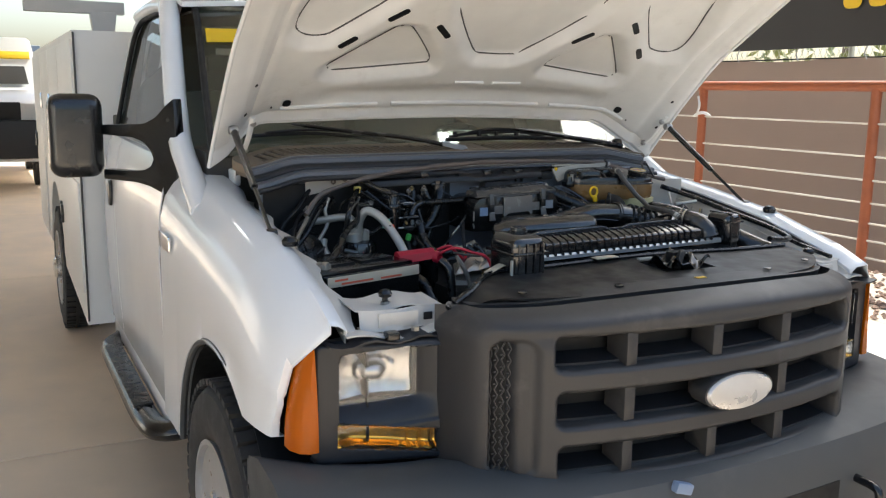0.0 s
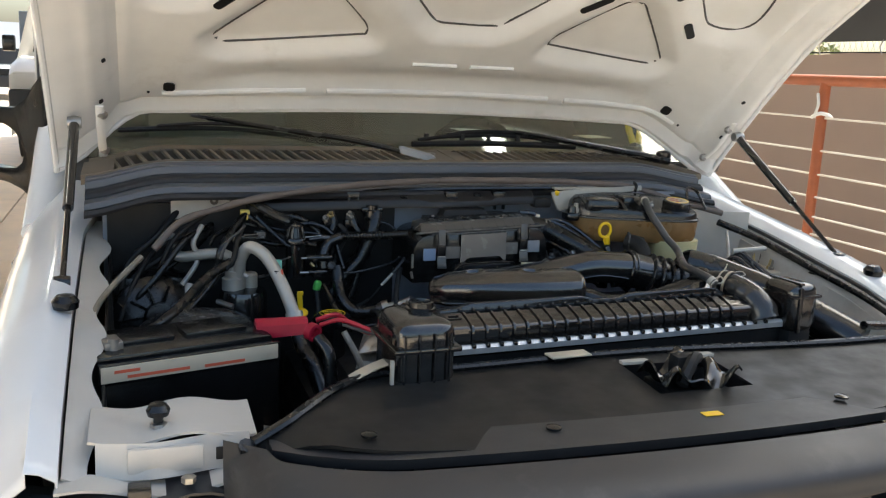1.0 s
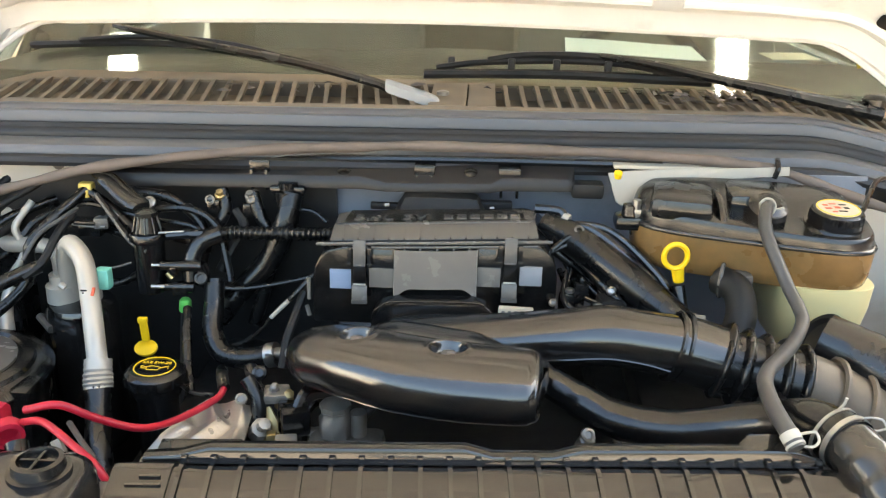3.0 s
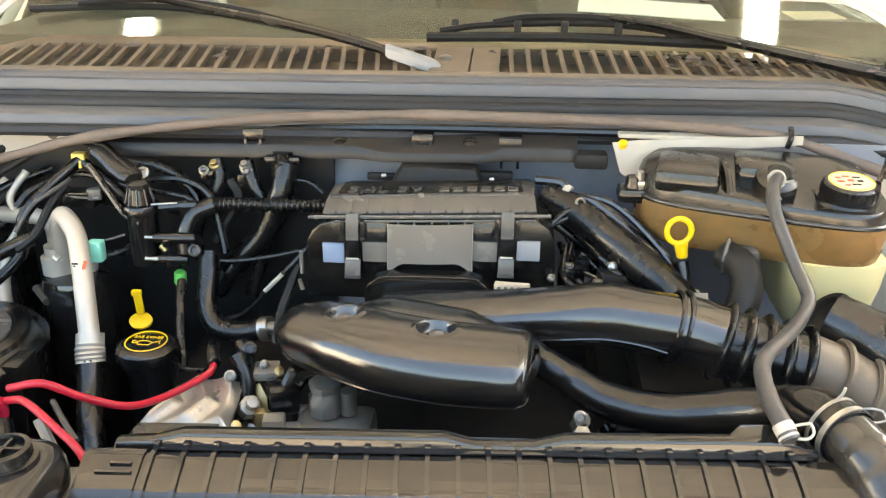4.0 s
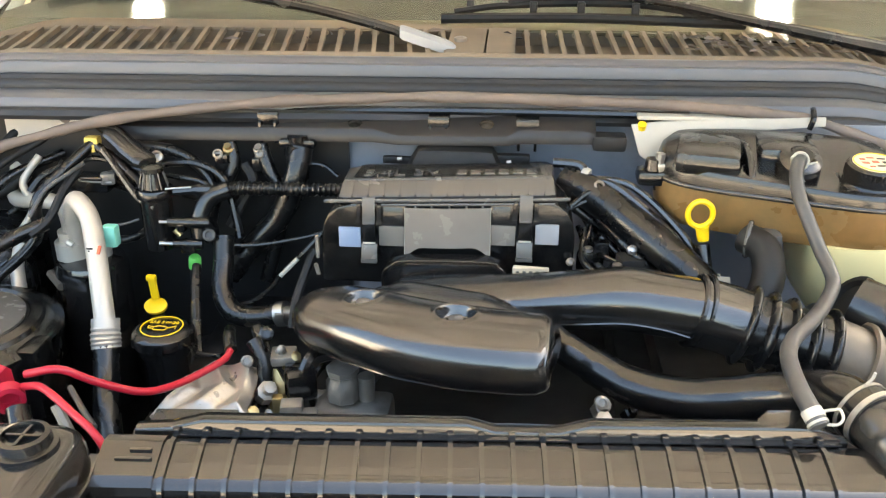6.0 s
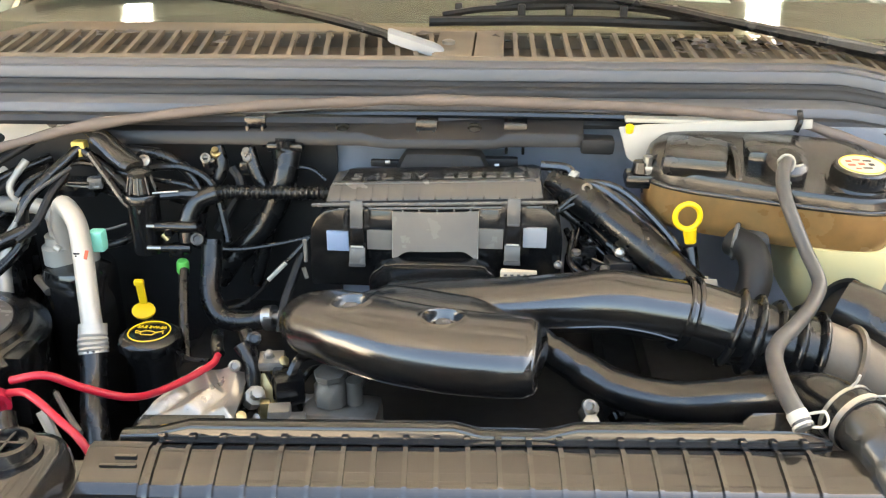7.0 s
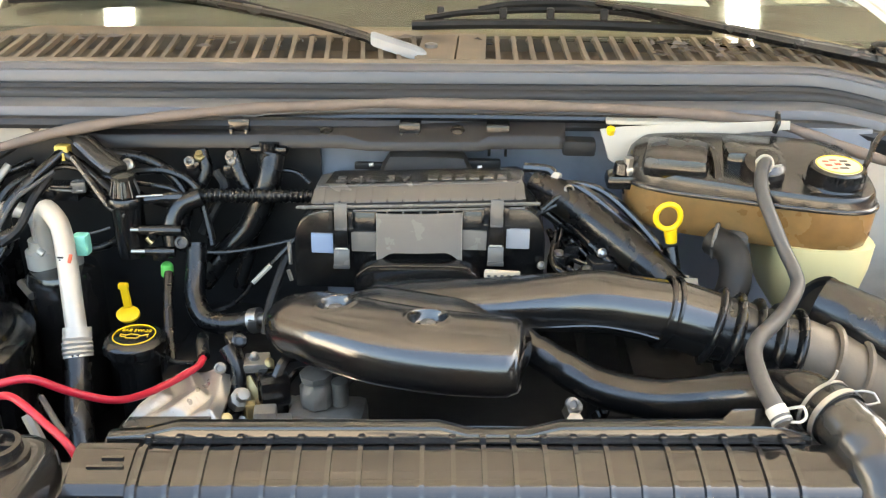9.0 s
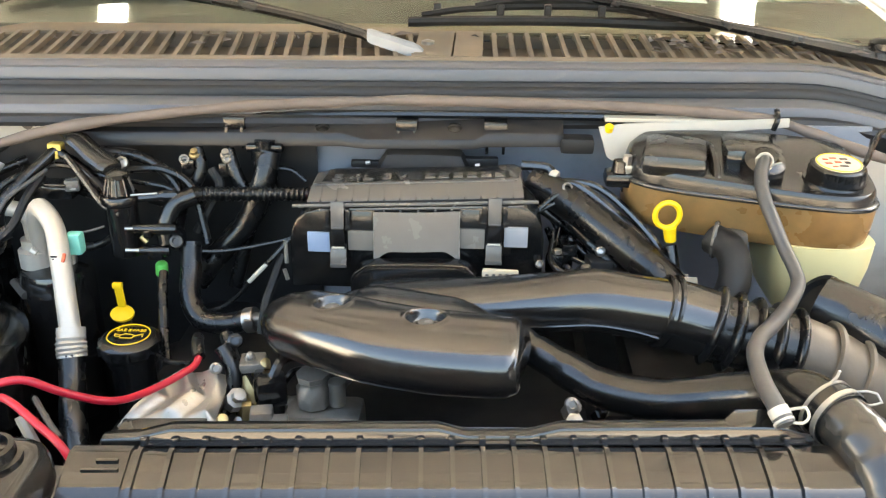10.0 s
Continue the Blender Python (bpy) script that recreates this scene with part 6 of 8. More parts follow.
for k in range(5):
    part("label_bar", box((0.078 + 0.008 * k, 2.7258, 1.2420 + 0.0003 * k), (0.0040, 0.001, 0.0022), 0), GREYHOSE, air_box)

# forked intake duct


def pod(pts, rad_y, rad_z, seg=32, n=6, power=2.4):
    """A moulded pod along a line: its section is a soft-cornered oval."""
    line = spline(pts, n)
    m = len(line)
    ry, rz = radii(rad_y, m), radii(rad_z, m)
    secs = []
    for i, q in enumerate(line):
        d = line[min(i + 1, m - 1)] - line[max(i - 1, 0)]
        d.normalize()
        side = d.cross(Vector((0, 0, 1))).normalized()
        top = side.cross(d)
        sec = []
        for j in range(seg):
            a = 2 * math.pi * j / seg
            ca, sa = math.cos(a), math.sin(a)
            ca = math.copysign(abs(ca) ** (2 / power), ca)
            sa = math.copysign(abs(sa) ** (2 / power), sa)
            sec.append(q + side * (ry[i] * ca) + top * (rz[i] * sa))
        secs.append(sec)
    return loft(secs)


def dimpled(bm, spots):
    """Sinks round bolt wells into the upper side of a skin."""
    for cx, cy, z0, r, deep in spots:
        near = [f for f in bm.faces if f.calc_center_median().z > z0 and math.hypot(f.calc_center_median().x - cx, f.calc_center_median().y - cy) < r * 1.7]
        edges = list({e for f in near for e in f.edges})
        bmesh.ops.subdivide_edges(bm, edges=edges, cuts=3, use_grid_fill=True)
        for v in bm.verts:
            if v.co.z > z0:
                d = math.hypot(v.co.x - cx, (v.co.y - cy) * 1.05)
                if d < r * 1.25:
                    v.co.z -= deep * step01(r, r * 0.62, d) - 0.0015 * step01(r * 1.25, r * 1.02, d) * step01(r * 0.8, r, d)
    return bm


front_pts = [(-0.161, 2.660, 1.210), (-0.158, 2.658, 1.211), (-0.148, 2.650, 1.214), (-0.122, 2.628, 1.221), (-0.078, 2.598, 1.228), (-0.030, 2.572, 1.232), (0.025, 2.554, 1.235), (0.075, 2.546, 1.237), (0.100, 2.543, 1.238), (0.110, 2.542, 1.238), (0.1155, 2.5415, 1.238), (0.1175, 2.541, 1.238)]
pod_skin = pod(front_pts, [0.010, 0.025, 0.040, 0.050, 0.053, 0.054, 0.054, 0.053, 0.051, 0.046, 0.036, 0.018], [0.009, 0.020, 0.029, 0.034, 0.036, 0.037, 0.037, 0.036, 0.035, 0.032, 0.025, 0.012], seg=96, n=11, power=2.35)
seam_line = []
for i in range(4, 118, 3):
    pod_skin.verts.ensure_lookup_table()
    seam_line.append(pod_skin.verts[i * 96 + 87].co.copy())
duct = part("intake_duct", dimpled(pod_skin, ((-0.090, 2.605, 1.245, 0.021, 0.011), (0.015, 2.562, 1.250, 0.022, 0.012))), DUCT, truck, "glossy black forked air intake duct")
for q in ((-0.090, 2.605, 1.254), (0.015, 2.562, 1.262)):
    part("duct_bolt", lathe([(0.0085, -0.004), (0.0085, 0.002), (0.005, 0.0035), (0.001, 0.004)], q, (0, -0.1, 1), seg=8), GREYPLATE, duct)
rear_pts = [(-0.070, 2.727, 1.200), (-0.056, 2.720, 1.203), (-0.008, 2.705, 1.208), (0.048, 2.688, 1.218), (0.095, 2.675, 1.229), (0.147, 2.660, 1.242), (0.196, 2.646, 1.253), (0.233, 2.637, 1.253), (0.282, 2.628, 1.250)]
part("duct_branch", pod(rear_pts, [0.010, 0.034, 0.042, 0.043, 0.041, 0.040, 0.039, 0.036, 0.036], [0.008, 0.028, 0.032, 0.032, 0.031, 0.032, 0.034, 0.034, 0.035], n=7, power=2.2), DUCT, duct)
part("duct_web", pod([(-0.115, 2.655, 1.220), (-0.05, 2.655, 1.222), (0.03, 2.63, 1.226), (0.10, 2.61, 1.228)], [0.02, 0.045, 0.045, 0.02], [0.014, 0.026, 0.024, 0.012]), DUCT, duct)
part("duct_throat", prism([(-0.082, -0.035), (0.075, -0.035), (0.075, 0.010), (0.066, 0.024), (0.050, 0.031), (-0.050, 0.031), (-0.070, 0.024), (-0.082, 0.008)], 0.026, facing((-0.008, 2.762, 1.219), (1, 0, 0.02), (0, -0.18, 1)), 0.004), SATIN, duct)
TM = facing((-0.008, 2.737, 1.219), (1, 0, 0.02), (0, -0.18, 1))
part("throat_rim", tube([TM @ Vector((x, z, 0)) for x, z in ((-0.080, -0.030), (-0.080, 0.008), (-0.068, 0.023), (-0.048, 0.030), (0.048, 0.030), (0.064, 0.023), (0.073, 0.010), (0.073, -0.020))], 0.0016, seg=6), SATIN, duct)
part("mould_seam", tube(seam_line, 0.0014, seg=6, n=2), GLOSS, duct)
part("mould_seam", tube([(0.10, 2.632, 1.222), (0.15, 2.618, 1.233), (0.195, 2.607, 1.242), (0.235, 2.601, 1.240), (0.262, 2.594, 1.236)], 0.0018, seg=6, n=4), GLOSS, duct)
part("duct_clamp", merge(*[tube([Vector((0.270 + dx, 2.630, 1.2505)) + Vector((0.010 * math.sin(a), 0.0385 * math.cos(a), 0.0375 * math.sin(a))) for a in lin(0, 2 * math.pi, 22)], 0.0030, seg=6, n=2) for dx in (0, 0.009)]), BLACK, duct)
part("duct_cuff", tube([(0.276, 2.629, 1.250), (0.300, 2.626, 1.245), (0.322, 2.622, 1.240)], 0.0385, seg=28), DUCT, duct)
bel = []
for k in range(80):
    s = k / 79
    bel.append(0.0375 + 0.0085 * max(0.0, math.sin(s * 4.5 * 2 * math.pi)) ** 0.7)
part("bellows", tube([(0.318, 2.623, 1.241), (0.340, 2.619, 1.235), (0.365, 2.616, 1.229), (0.390, 2.613, 1.224), (0.415, 2.610, 1.219)], bel, seg=30, n=20), RUBBER, duct, "black ribbed rubber bellows")
part("duct_tail", tube([(0.410, 2.610, 1.220), (0.45, 2.600, 1.207), (0.50, 2.575, 1.188), (0.56, 2.53, 1.16)], 0.038, seg=24), TAILDUST, duct, "dusty grey-brown duct end")
part("tail_ring", merge(*[tube([Vector((x, y, z)) + Vector((0.014 * math.sin(a), 0.0405 * math.cos(a), 0.0395 * math.sin(a))) for a in lin(0, 2 * math.pi, 18)], 0.004, seg=6, n=2) for x, y, z in ((0.440, 2.602, 1.211), (0.468, 2.592, 1.200))]), TAILDUST, duct)
side_duct = part("side_duct", tube([(0.452, 2.662, 1.250), (0.490, 2.632, 1.242), (0.555, 2.56, 1.218), (0.62, 2.46, 1.18), (0.68, 2.36, 1.14)], [0.033, 0.035, 0.037, 0.038, 0.040], seg=24), SATIN, truck, "black air inlet duct with a black disc at its end")
part("duct_end_disc", lathe([(0.034, -0.004), (0.034, 0.004), (0.028, 0.005), (0.026, -0.002), (0.001, -0.002)], (0.450, 2.664, 1.2505), (-0.75, -0.10, 0.62), seg=24), MATT, side_duct)

# coolant hoses and clamps
lower = part("radiator_hose", tube([(0.098, 2.620, 1.224), (0.116, 2.610, 1.221), (0.132, 2.600, 1.213), (0.162, 2.585, 1.202), (0.198, 2.565, 1.192), (0.236, 2.545, 1.194), (0.272, 2.525, 1.204), (0.312, 2.510, 1.219), (0.348, 2.485, 1.239), (0.366, 2.460, 1.2545), (0.380, 2.432, 1.261), (0.387, 2.414, 1.2605)], [0.012, 0.016, 0.0185, 0.0205, 0.0215, 0.022, 0.023, 0.024, 0.025, 0.026, 0.027, 0.027], seg=24), BLACK, truck, "thick glossy black radiator hose")
def band(c, axis, r, w, thick=0.0011):
    """A flat metal band round a hose."""
    return lathe([(r, -w / 2), (r + thick, -w / 2), (r + thick, w / 2), (r, w / 2)], c, axis, seg=36)


for c, w in (((0.3790, 2.434, 1.2612), 0.0032), ((0.3845, 2.420, 1.2612), 0.0050)):
    part("spring_clamp", band(c, (0.42, -0.90, -0.10), 0.0270, w), CASTLIGHT, lower, "pale metal spring clamp")
part("clamp_ear", tube([(0.396, 2.424, 1.2845), (0.404, 2.420, 1.2880), (0.411, 2.416, 1.2885), (0.4115, 2.4155, 1.2880), (0.414, 2.411, 1.2835), (0.4135, 2.4105, 1.2830), (0.405, 2.410, 1.2805), (0.398, 2.413, 1.2805)], 0.0011, seg=6), CASTLIGHT, lower)
part("clamp_ear", tube([(0.378, 2.432, 1.288), (0.381, 2.430, 1.295), (0.382, 2.429, 1.302)], 0.0014, seg=6), ALU, lower)
grey = part("overflow_hose", tube([(0.411, 2.797, 1.373), (0.403, 2.780, 1.3745), (0.3955, 2.758, 1.364), (0.3965, 2.736, 1.346), (0.404, 2.716, 1.326), (0.414, 2.692, 1.301), (0.4205, 2.670, 1.2865), (0.420, 2.652, 1.2765), (0.399, 2.612, 1.272), (0.366, 2.556, 1.278), (0.341, 2.518, 1.282), (0.327, 2.483, 1.2835), (0.321, 2.433, 1.2845), (0.3245, 2.402, 1.2795), (0.329, 2.389, 1.2715)], 0.0080, seg=12, n=6), GREYHOSE, truck, "grey overflow hose")
part("hose_tie", merge(tube([Vector((0.407, 2.789, 1.3735)) + Vector((0.0095 * math.cos(a), 0.004 * math.sin(a), 0.0095 * math.sin(a))) for a in lin(0, 6.28, 10)], 0.0018, seg=6, n=2),
                       tube([(0.402, 2.788, 1.370), (0.395, 2.785, 1.378), (0.400, 2.785, 1.382)], 0.0015, seg=5), tube([(0.414, 2.788, 1.370), (0.426, 2.785, 1.374)], 0.0015, seg=5), tube([(0.408, 2.786, 1.356), (0.414, 2.78, 1.350)], 0.0015, seg=5)), ZIP, grey, "white nylon tie")
part("end_clamp", merge(band((0.3258, 2.398, 1.2770), (0.33, -0.80, -0.50), 0.0080, 0.0085), band((0.3282, 2.3915, 1.2728), (0.33, -0.80, -0.50), 0.0082, 0.0022), tube([(0.333, 2.398, 1.2810), (0.341, 2.396, 1.2845), (0.3455, 2.395, 1.2850), (0.3475, 2.391, 1.2790), (0.3430, 2.389, 1.2745), (0.335, 2.390, 1.2735)], 0.0013, seg=6)), ZIP, grey, "pale band clamp with folded ears")
part("heater_hose", tube([(0.352, 2.765, 1.282), (0.368, 2.740, 1.278), (0.370, 2.715, 1.255), (0.355, 2.69, 1.215), (0.35, 2.66, 1.17)], 0.019, seg=14), MATT, truck, "black heater hose")
part("hose_ring", merge(tube([Vector((0.354, 2.762, 1.282)) + Vector((0.007 * math.cos(a), 0.018 * math.cos(a), 0.021 * math.sin(a))) for a in lin(0, 6.28, 12)], 0.003, seg=6, n=2), box((0.375, 2.76, 1.28), (0.03, 0.03, 0.03), 0.006)), GREYPLATE, truck)

# ---- coolant tank ----
PLAN_KNOTS = [(0.250, 2.868), (0.256, 2.828), (0.292, 2.796), (0.362, 2.770), (0.440, 2.746), (0.490, 2.736), (0.524, 2.744), (0.542, 2.775), (0.546, 2.84), (0.530, 2.900), (0.42, 2.925), (0.300, 2.925), (0.262, 2.905)]
PLAN = [(q.x, q.y) for q in spline([(x, y, 0) for x, y in PLAN_KNOTS[-2:] + PLAN_KNOTS + PLAN_KNOTS[:2]], 5)[10:10 + 5 * len(PLAN_KNOTS)]]


def plan_ring(k, z, tilt=0.0, cx=0.40, cy=2.835):
    return [(cx + (x - cx) * k, cy + (y - cy) * k, z + tilt * (y - cy)) for x, y in PLAN]


tank = part("coolant_tank", loft([plan_ring(0.80, 1.276), plan_ring(0.92, 1.279), plan_ring(0.965, 1.285), plan_ring(0.985, 1.296), plan_ring(1.0, 1.326), plan_ring(1.0, 1.331)]), RUSTBAND, truck, "coolant tank with black top and rust-brown stained side")
top = part("tank_top", loft([plan_ring(0.99, 1.329), plan_ring(1.012, 1.3305), plan_ring(1.015, 1.3335), plan_ring(1.005, 1.3355), plan_ring(0.985, 1.3365), plan_ring(0.980, 1.344, 0.02), plan_ring(0.972, 1.352, 0.05), plan_ring(0.955, 1.358, 0.09), plan_ring(0.91, 1.362, 0.13), plan_ring(0.7, 1.364, 0.16)]), SATIN, tank, "black upper half of the tank")
part("tank_low", loft([[(0.486 + px * k, 2.820 + py * k, z) for px, py in rounded(0.125, 0.165, 0.035)] for z, k in ((1.185, 0.70), (1.20, 0.82), (1.25, 0.95), (1.283, 0.98))]), PALETANK, tank, "pale yellow translucent lower half")
part("top_groove", tube([(0.352, 2.778, 1.340), (0.353, 2.79, 1.356), (0.356, 2.83, 1.370), (0.36, 2.90, 1.368)], 0.005, seg=8), SATIN, top)
part("top_pad", merge(box((0.312, 2.845, 1.361), (0.080, 0.105, 0.030), 0.013, turn_z(-12)), box((0.408, 2.858, 1.366), (0.072, 0.085, 0.026), 0.012, turn_z(-6))), SATIN, top)
part("hose_boss", lathe([(0.026, 0), (0.025, 0.012), (0.016, 0.016), (0.013, 0.02), (0.002, 0.021)], (0.412, 2.808, 1.360), (0, -0.5, 1), seg=18), SATIN, top)
neck = part("filler_neck", lathe([(0.044, -0.01), (0.043, 0.006), (0.038, 0.010), (0.036, 0.014)], (0.492, 2.790, 1.342), (0, -0.12, 1), seg=26), BLACK, tank)
fcap = part("filler_cap", lathe([(0.0315, 0), (0.0325, 0.005), (0.0318, 0.0185), (0.0295, 0.0210), (0.001, 0.0215)], (0.493, 2.788, 1.354), (0, -0.12, 1), seg=36), BLACK, tank, "black filler cap with a cream warning label")
for k in range(20):
    a = 2 * math.pi * k / 20
    part("cap_grip", tube([(0.493 + 0.0322 * math.cos(a), 2.788 + 0.0322 * math.sin(a), 1.358 + 0.0039 * math.sin(a)), (0.493 + 0.0318 * math.cos(a), 2.7865 + 0.0318 * math.sin(a), 1.371 + 0.0038 * math.sin(a))], 0.0013, seg=5), BLACK, fcap)
part("cap_label", lathe([(0.0268, 0), (0.0268, 0.0008), (0.001, 0.0010)], (0.493, 2.7855, 1.3752), (0, -0.12, 1), seg=36), CREAM, fcap)
for dx, dy, w, h, m in ((-0.014, 0.008, 0.006, 0.004, REDINK), (-0.004, 0.012, 0.008, 0.003, REDINK), (0.008, 0.010, 0.009, 0.003, MATT), (-0.013, -0.002, 0.008, 0.005, REDINK), (-0.001, 0.001, 0.007, 0.006, REDINK), (0.010, 0.000, 0.006, 0.006, MATT), (0.003, -0.010, 0.010, 0.003, MATT), (-0.008, -0.012, 0.006, 0.003, REDINK)):
    part("cap_mark", box((0.493 + dx, 2.7855 + dy, 1.3764 + 0.12 * dy), (w, h, 0.0008), 0), m, fcap)
part("cap_ring", tube([Vector((0.493, 2.7855, 1.3762)) + Vector((0.0255 * math.cos(a), 0.0255 * math.sin(a), 0.003 * math.sin(a))) for a in lin(0, 6.2832, 36)], 0.0008, seg=5, n=1), YELLOW, fcap)
part("side_mount", merge(box((0.250, 2.845, 1.330), (0.05, 0.035, 0.020), 0.008), lathe([(0.012, 0), (0.010, 0.014), (0.003, 0.016)], (0.245, 2.842, 1.34), seg=10)), BLACK, tank)
part("mount_bolt", merge(tube([(0.252, 2.838, 1.335), (0.252, 2.838, 1.362)], 0.006, seg=8), box((0.252, 2.836, 1.345), (0.022, 0.008, 0.010), 0.002)), STEEL, tank)
brk = part("tank_bracket", merge(
    prism([(0, 0.0), (0.035, 0.004), (0.25, 0.012), (0.25, 0.000), (0.095, -0.012), (0.065, -0.020), (0.052, -0.036), (0.020, -0.046), (0.012, -0.040)], 0.006, facing((0.222, 2.918, 1.376), (1, 0, 0.02), (0, 0.25, 1)), 0.001),
    box((0.35, 2.925, 1.386), (0.24, 0.02, 0.006), 0.002)), ZIP, truck, "white painted steel tank bracket")
part("bracket_mark", box((0.258, 2.9135, 1.351), (0.016, 0.001, 0.008), 0), MATT, brk)
part("bracket_clip", lathe([(0.006, 0), (0.006, 0.008), (0.002, 0.009)], (0.236, 2.914, 1.372), (0, -0.5, 1), seg=8), YELLOW, brk)
part("cap_lead", tube([(0.53, 2.80, 1.37), (0.57, 2.86, 1.395), (0.62, 2.89, 1.38), (0.63, 2.86, 1.34)], 0.0035, seg=6), RUBBER, truck)

# dipsticks
ring = part("dipstick", merge(tube([(0.295 + 0.0148 * math.cos(a), 2.770, 1.309 + 0.0162 * math.sin(a)) for a in lin(0, 2 * math.pi, 20)], 0.0036, seg=8, n=2),
                              tube([(0.299, 2.769, 1.293), (0.302, 2.768, 1.276)], [0.0085, 0.007], seg=10)), YELLOW, truck, "yellow dipstick ring on a black tube")
part("dipstick_tube", tube([(0.302, 2.768, 1.270), (0.308, 2.755, 1.235), (0.315, 2.74, 1.18)], 0.0085, seg=10), BLACK, ring)
part("dipstick_tag", sheet(lambda u, v: (0.303 + u, 2.740 + 0.004 * math.sin(u * 300), 1.246 - v), lin(0, 0.018, 5), lin(0, 0.022, 4), 0.001), CREAM, ring)
ytab = part("dipstick", merge(box((-0.409, 2.789, 1.166), (0.011, 0.005, 0.034), 0.002, Matrix.Rotation(radians(-4), 4, "Y")), lathe([(0.016, 0), (0.016, 0.004), (0.006, 0.006)], (-0.408, 2.787, 1.138), (0, -0.6, 1), seg=16, squash=0.8), box((-0.409, 2.786, 1.182), (0.013, 0.008, 0.008), 0.002)), YELLOW, truck, "flat yellow dipstick handle")
part("dipstick_tube", tube([(-0.408, 2.79, 1.138), (-0.405, 2.80, 1.05)], 0.008, seg=8), MATT, ytab)

# ---- left of the engine: pipes, canisters, filler ----
accu = part("air_dryer", lathe([(0.046, 0), (0.050, 0.006), (0.050, 0.215), (0.046, 0.225), (0.026, 0.230)], (-0.520, 2.845, 0.955), seg=28), GLOSS, truck, "black cylinder with silver pipe fittings")
part("dryer_neck", merge(lathe([(0.024, 0), (0.024, 0.024), (0.018, 0.028), (0.018, 0.04)], (-0.541, 2.842, 1.183), seg=18), lathe([(0.015, 0), (0.015, 0.03), (0.010, 0.034)], (-0.505, 2.848, 1.183), seg=14)), ALU, accu)
pipe = part("silver_pipe", tube([(-0.655, 2.935, 1.268), (-0.656, 2.918, 1.252), (-0.645, 2.900, 1.243), (-0.610, 2.880, 1.250), (-0.572, 2.862, 1.256), (-0.548, 2.850, 1.250), (-0.541, 2.843, 1.225), (-0.541, 2.842, 1.19)], 0.0115, seg=14), ALU, truck, "dull silver refrigerant pipe")
part("pipe_end", tube([(-0.660, 2.945, 1.262), (-0.650, 2.93, 1.275)], 0.016, seg=10), ALU, pipe)
pipe2 = part("silver_pipe", tube([(-0.530, 2.838, 1.20), (-0.528, 2.832, 1.245), (-0.516, 2.820, 1.274), (-0.501, 2.806, 1.277), (-0.480, 2.785, 1.262), (-0.462, 2.752, 1.231), (-0.446, 2.718, 1.191), (-0.435, 2.694, 1.155)], 0.0130, seg=14), ALU, truck, "dull silver refrigerant pipe with a crimped end")
part("crimp", tube([(-0.4365, 2.700, 1.165), (-0.4345, 2.690, 1.148), (-0.4320, 2.682, 1.133)], [0.0175, 0.0185, 0.0180], seg=16, fn=lambda s: 1 + 0.05 * math.sin(s * 40)), ALU, pipe2)
for dx, dz, w, h, m in ((0.0085, 0.0, 0.004, 0.012, REDINK), (-0.003, 0.001, 0.008, 0.002, MATT), (-0.001, -0.003, 0.008, 0.002, MATT)):
    part("pipe_mark", box((-0.4625 + dx, 2.7425 + abs(dx) * 0.3, 1.2405 + dz - abs(dx) * 0.2), (w, 0.003, h), 0.0008, Matrix.Rotation(radians(-45), 4, "X")), m, pipe2)
part("hose", tube([(-0.433, 2.686, 1.140), (-0.424, 2.655, 1.105), (-0.410, 2.615, 1.075), (-0.39, 2.57, 1.0)], 0.0165, seg=14), RUBBER, pipe2)
part("short_pipe", tube([(-0.628, 2.865, 1.19), (-0.634, 2.850, 1.165), (-0.622, 2.825, 1.135), (-0.605, 2.80, 1.118)], 0.010, seg=12), ALU, truck, "short dull silver pipe")
part("short_fitting", merge(lathe([(0.012, 0), (0.012, 0.02), (0.008, 0.022), (0.008, 0.05)], (-0.625, 2.80, 1.122), (1, 0, 0), seg=10)), BRASS, truck)
part("valve_cap", box((-0.458, 2.790, 1.240), (0.020, 0.018, 0.029), 0.004), TEAL, truck, "teal plastic valve cap")
part("pipe_clip", tube([(-0.575, 2.83, 1.16), (-0.545, 2.80, 1.155)], 0.006, seg=8), STEEL, truck)
can = part("canister", lathe([(0.108, -0.13), (0.112, -0.02), (0.116, -0.014), (0.116, -0.006), (0.110, 0.0), (0.095, 0.004), (0.092, 0.010), (0.080, 0.013), (0.076, 0.009), (0.02, 0.011), (0.001, 0.012)], (-0.618, 2.690, 1.150), (0.02, -0.03, 1), seg=40), SATIN, truck, "large round black canister")
# Lighter disc puts the light falling on the canister's top into colour.
part("can_lit_top", lathe([(0.073, 0.008), (0.073, 0.0125), (0.068, 0.0140), (0.018, 0.0150), (0.016, 0.0175), (0.001, 0.0180)], (-0.618, 2.690, 1.150), (0.02, -0.03, 1), seg=40), GREYPLATE, can, "grey-brown disc for the light on the canister's dusty top")
part("can_lug", box((-0.515, 2.66, 1.10), (0.03, 0.05, 0.10), 0.01), BLACK, can)

OC = Vector((-0.360, 2.690, 1.1635))
filler = part("oil_filler", lathe([(0.028, -0.16), (0.026, -0.02), (0.031, -0.012), (0.033, 0)], (-0.360, 2.690, 1.140), seg=24), BLACK, truck, "black oil filler neck with yellow-marked cap")
ocap = part("oil_cap", lathe([(0.036, 0), (0.0375, 0.004), (0.037, 0.015), (0.0325, 0.0200), (0.030, 0.0208), (0.001, 0.0212)], (-0.360, 2.690, 1.142), seg=40), BLACK, filler)
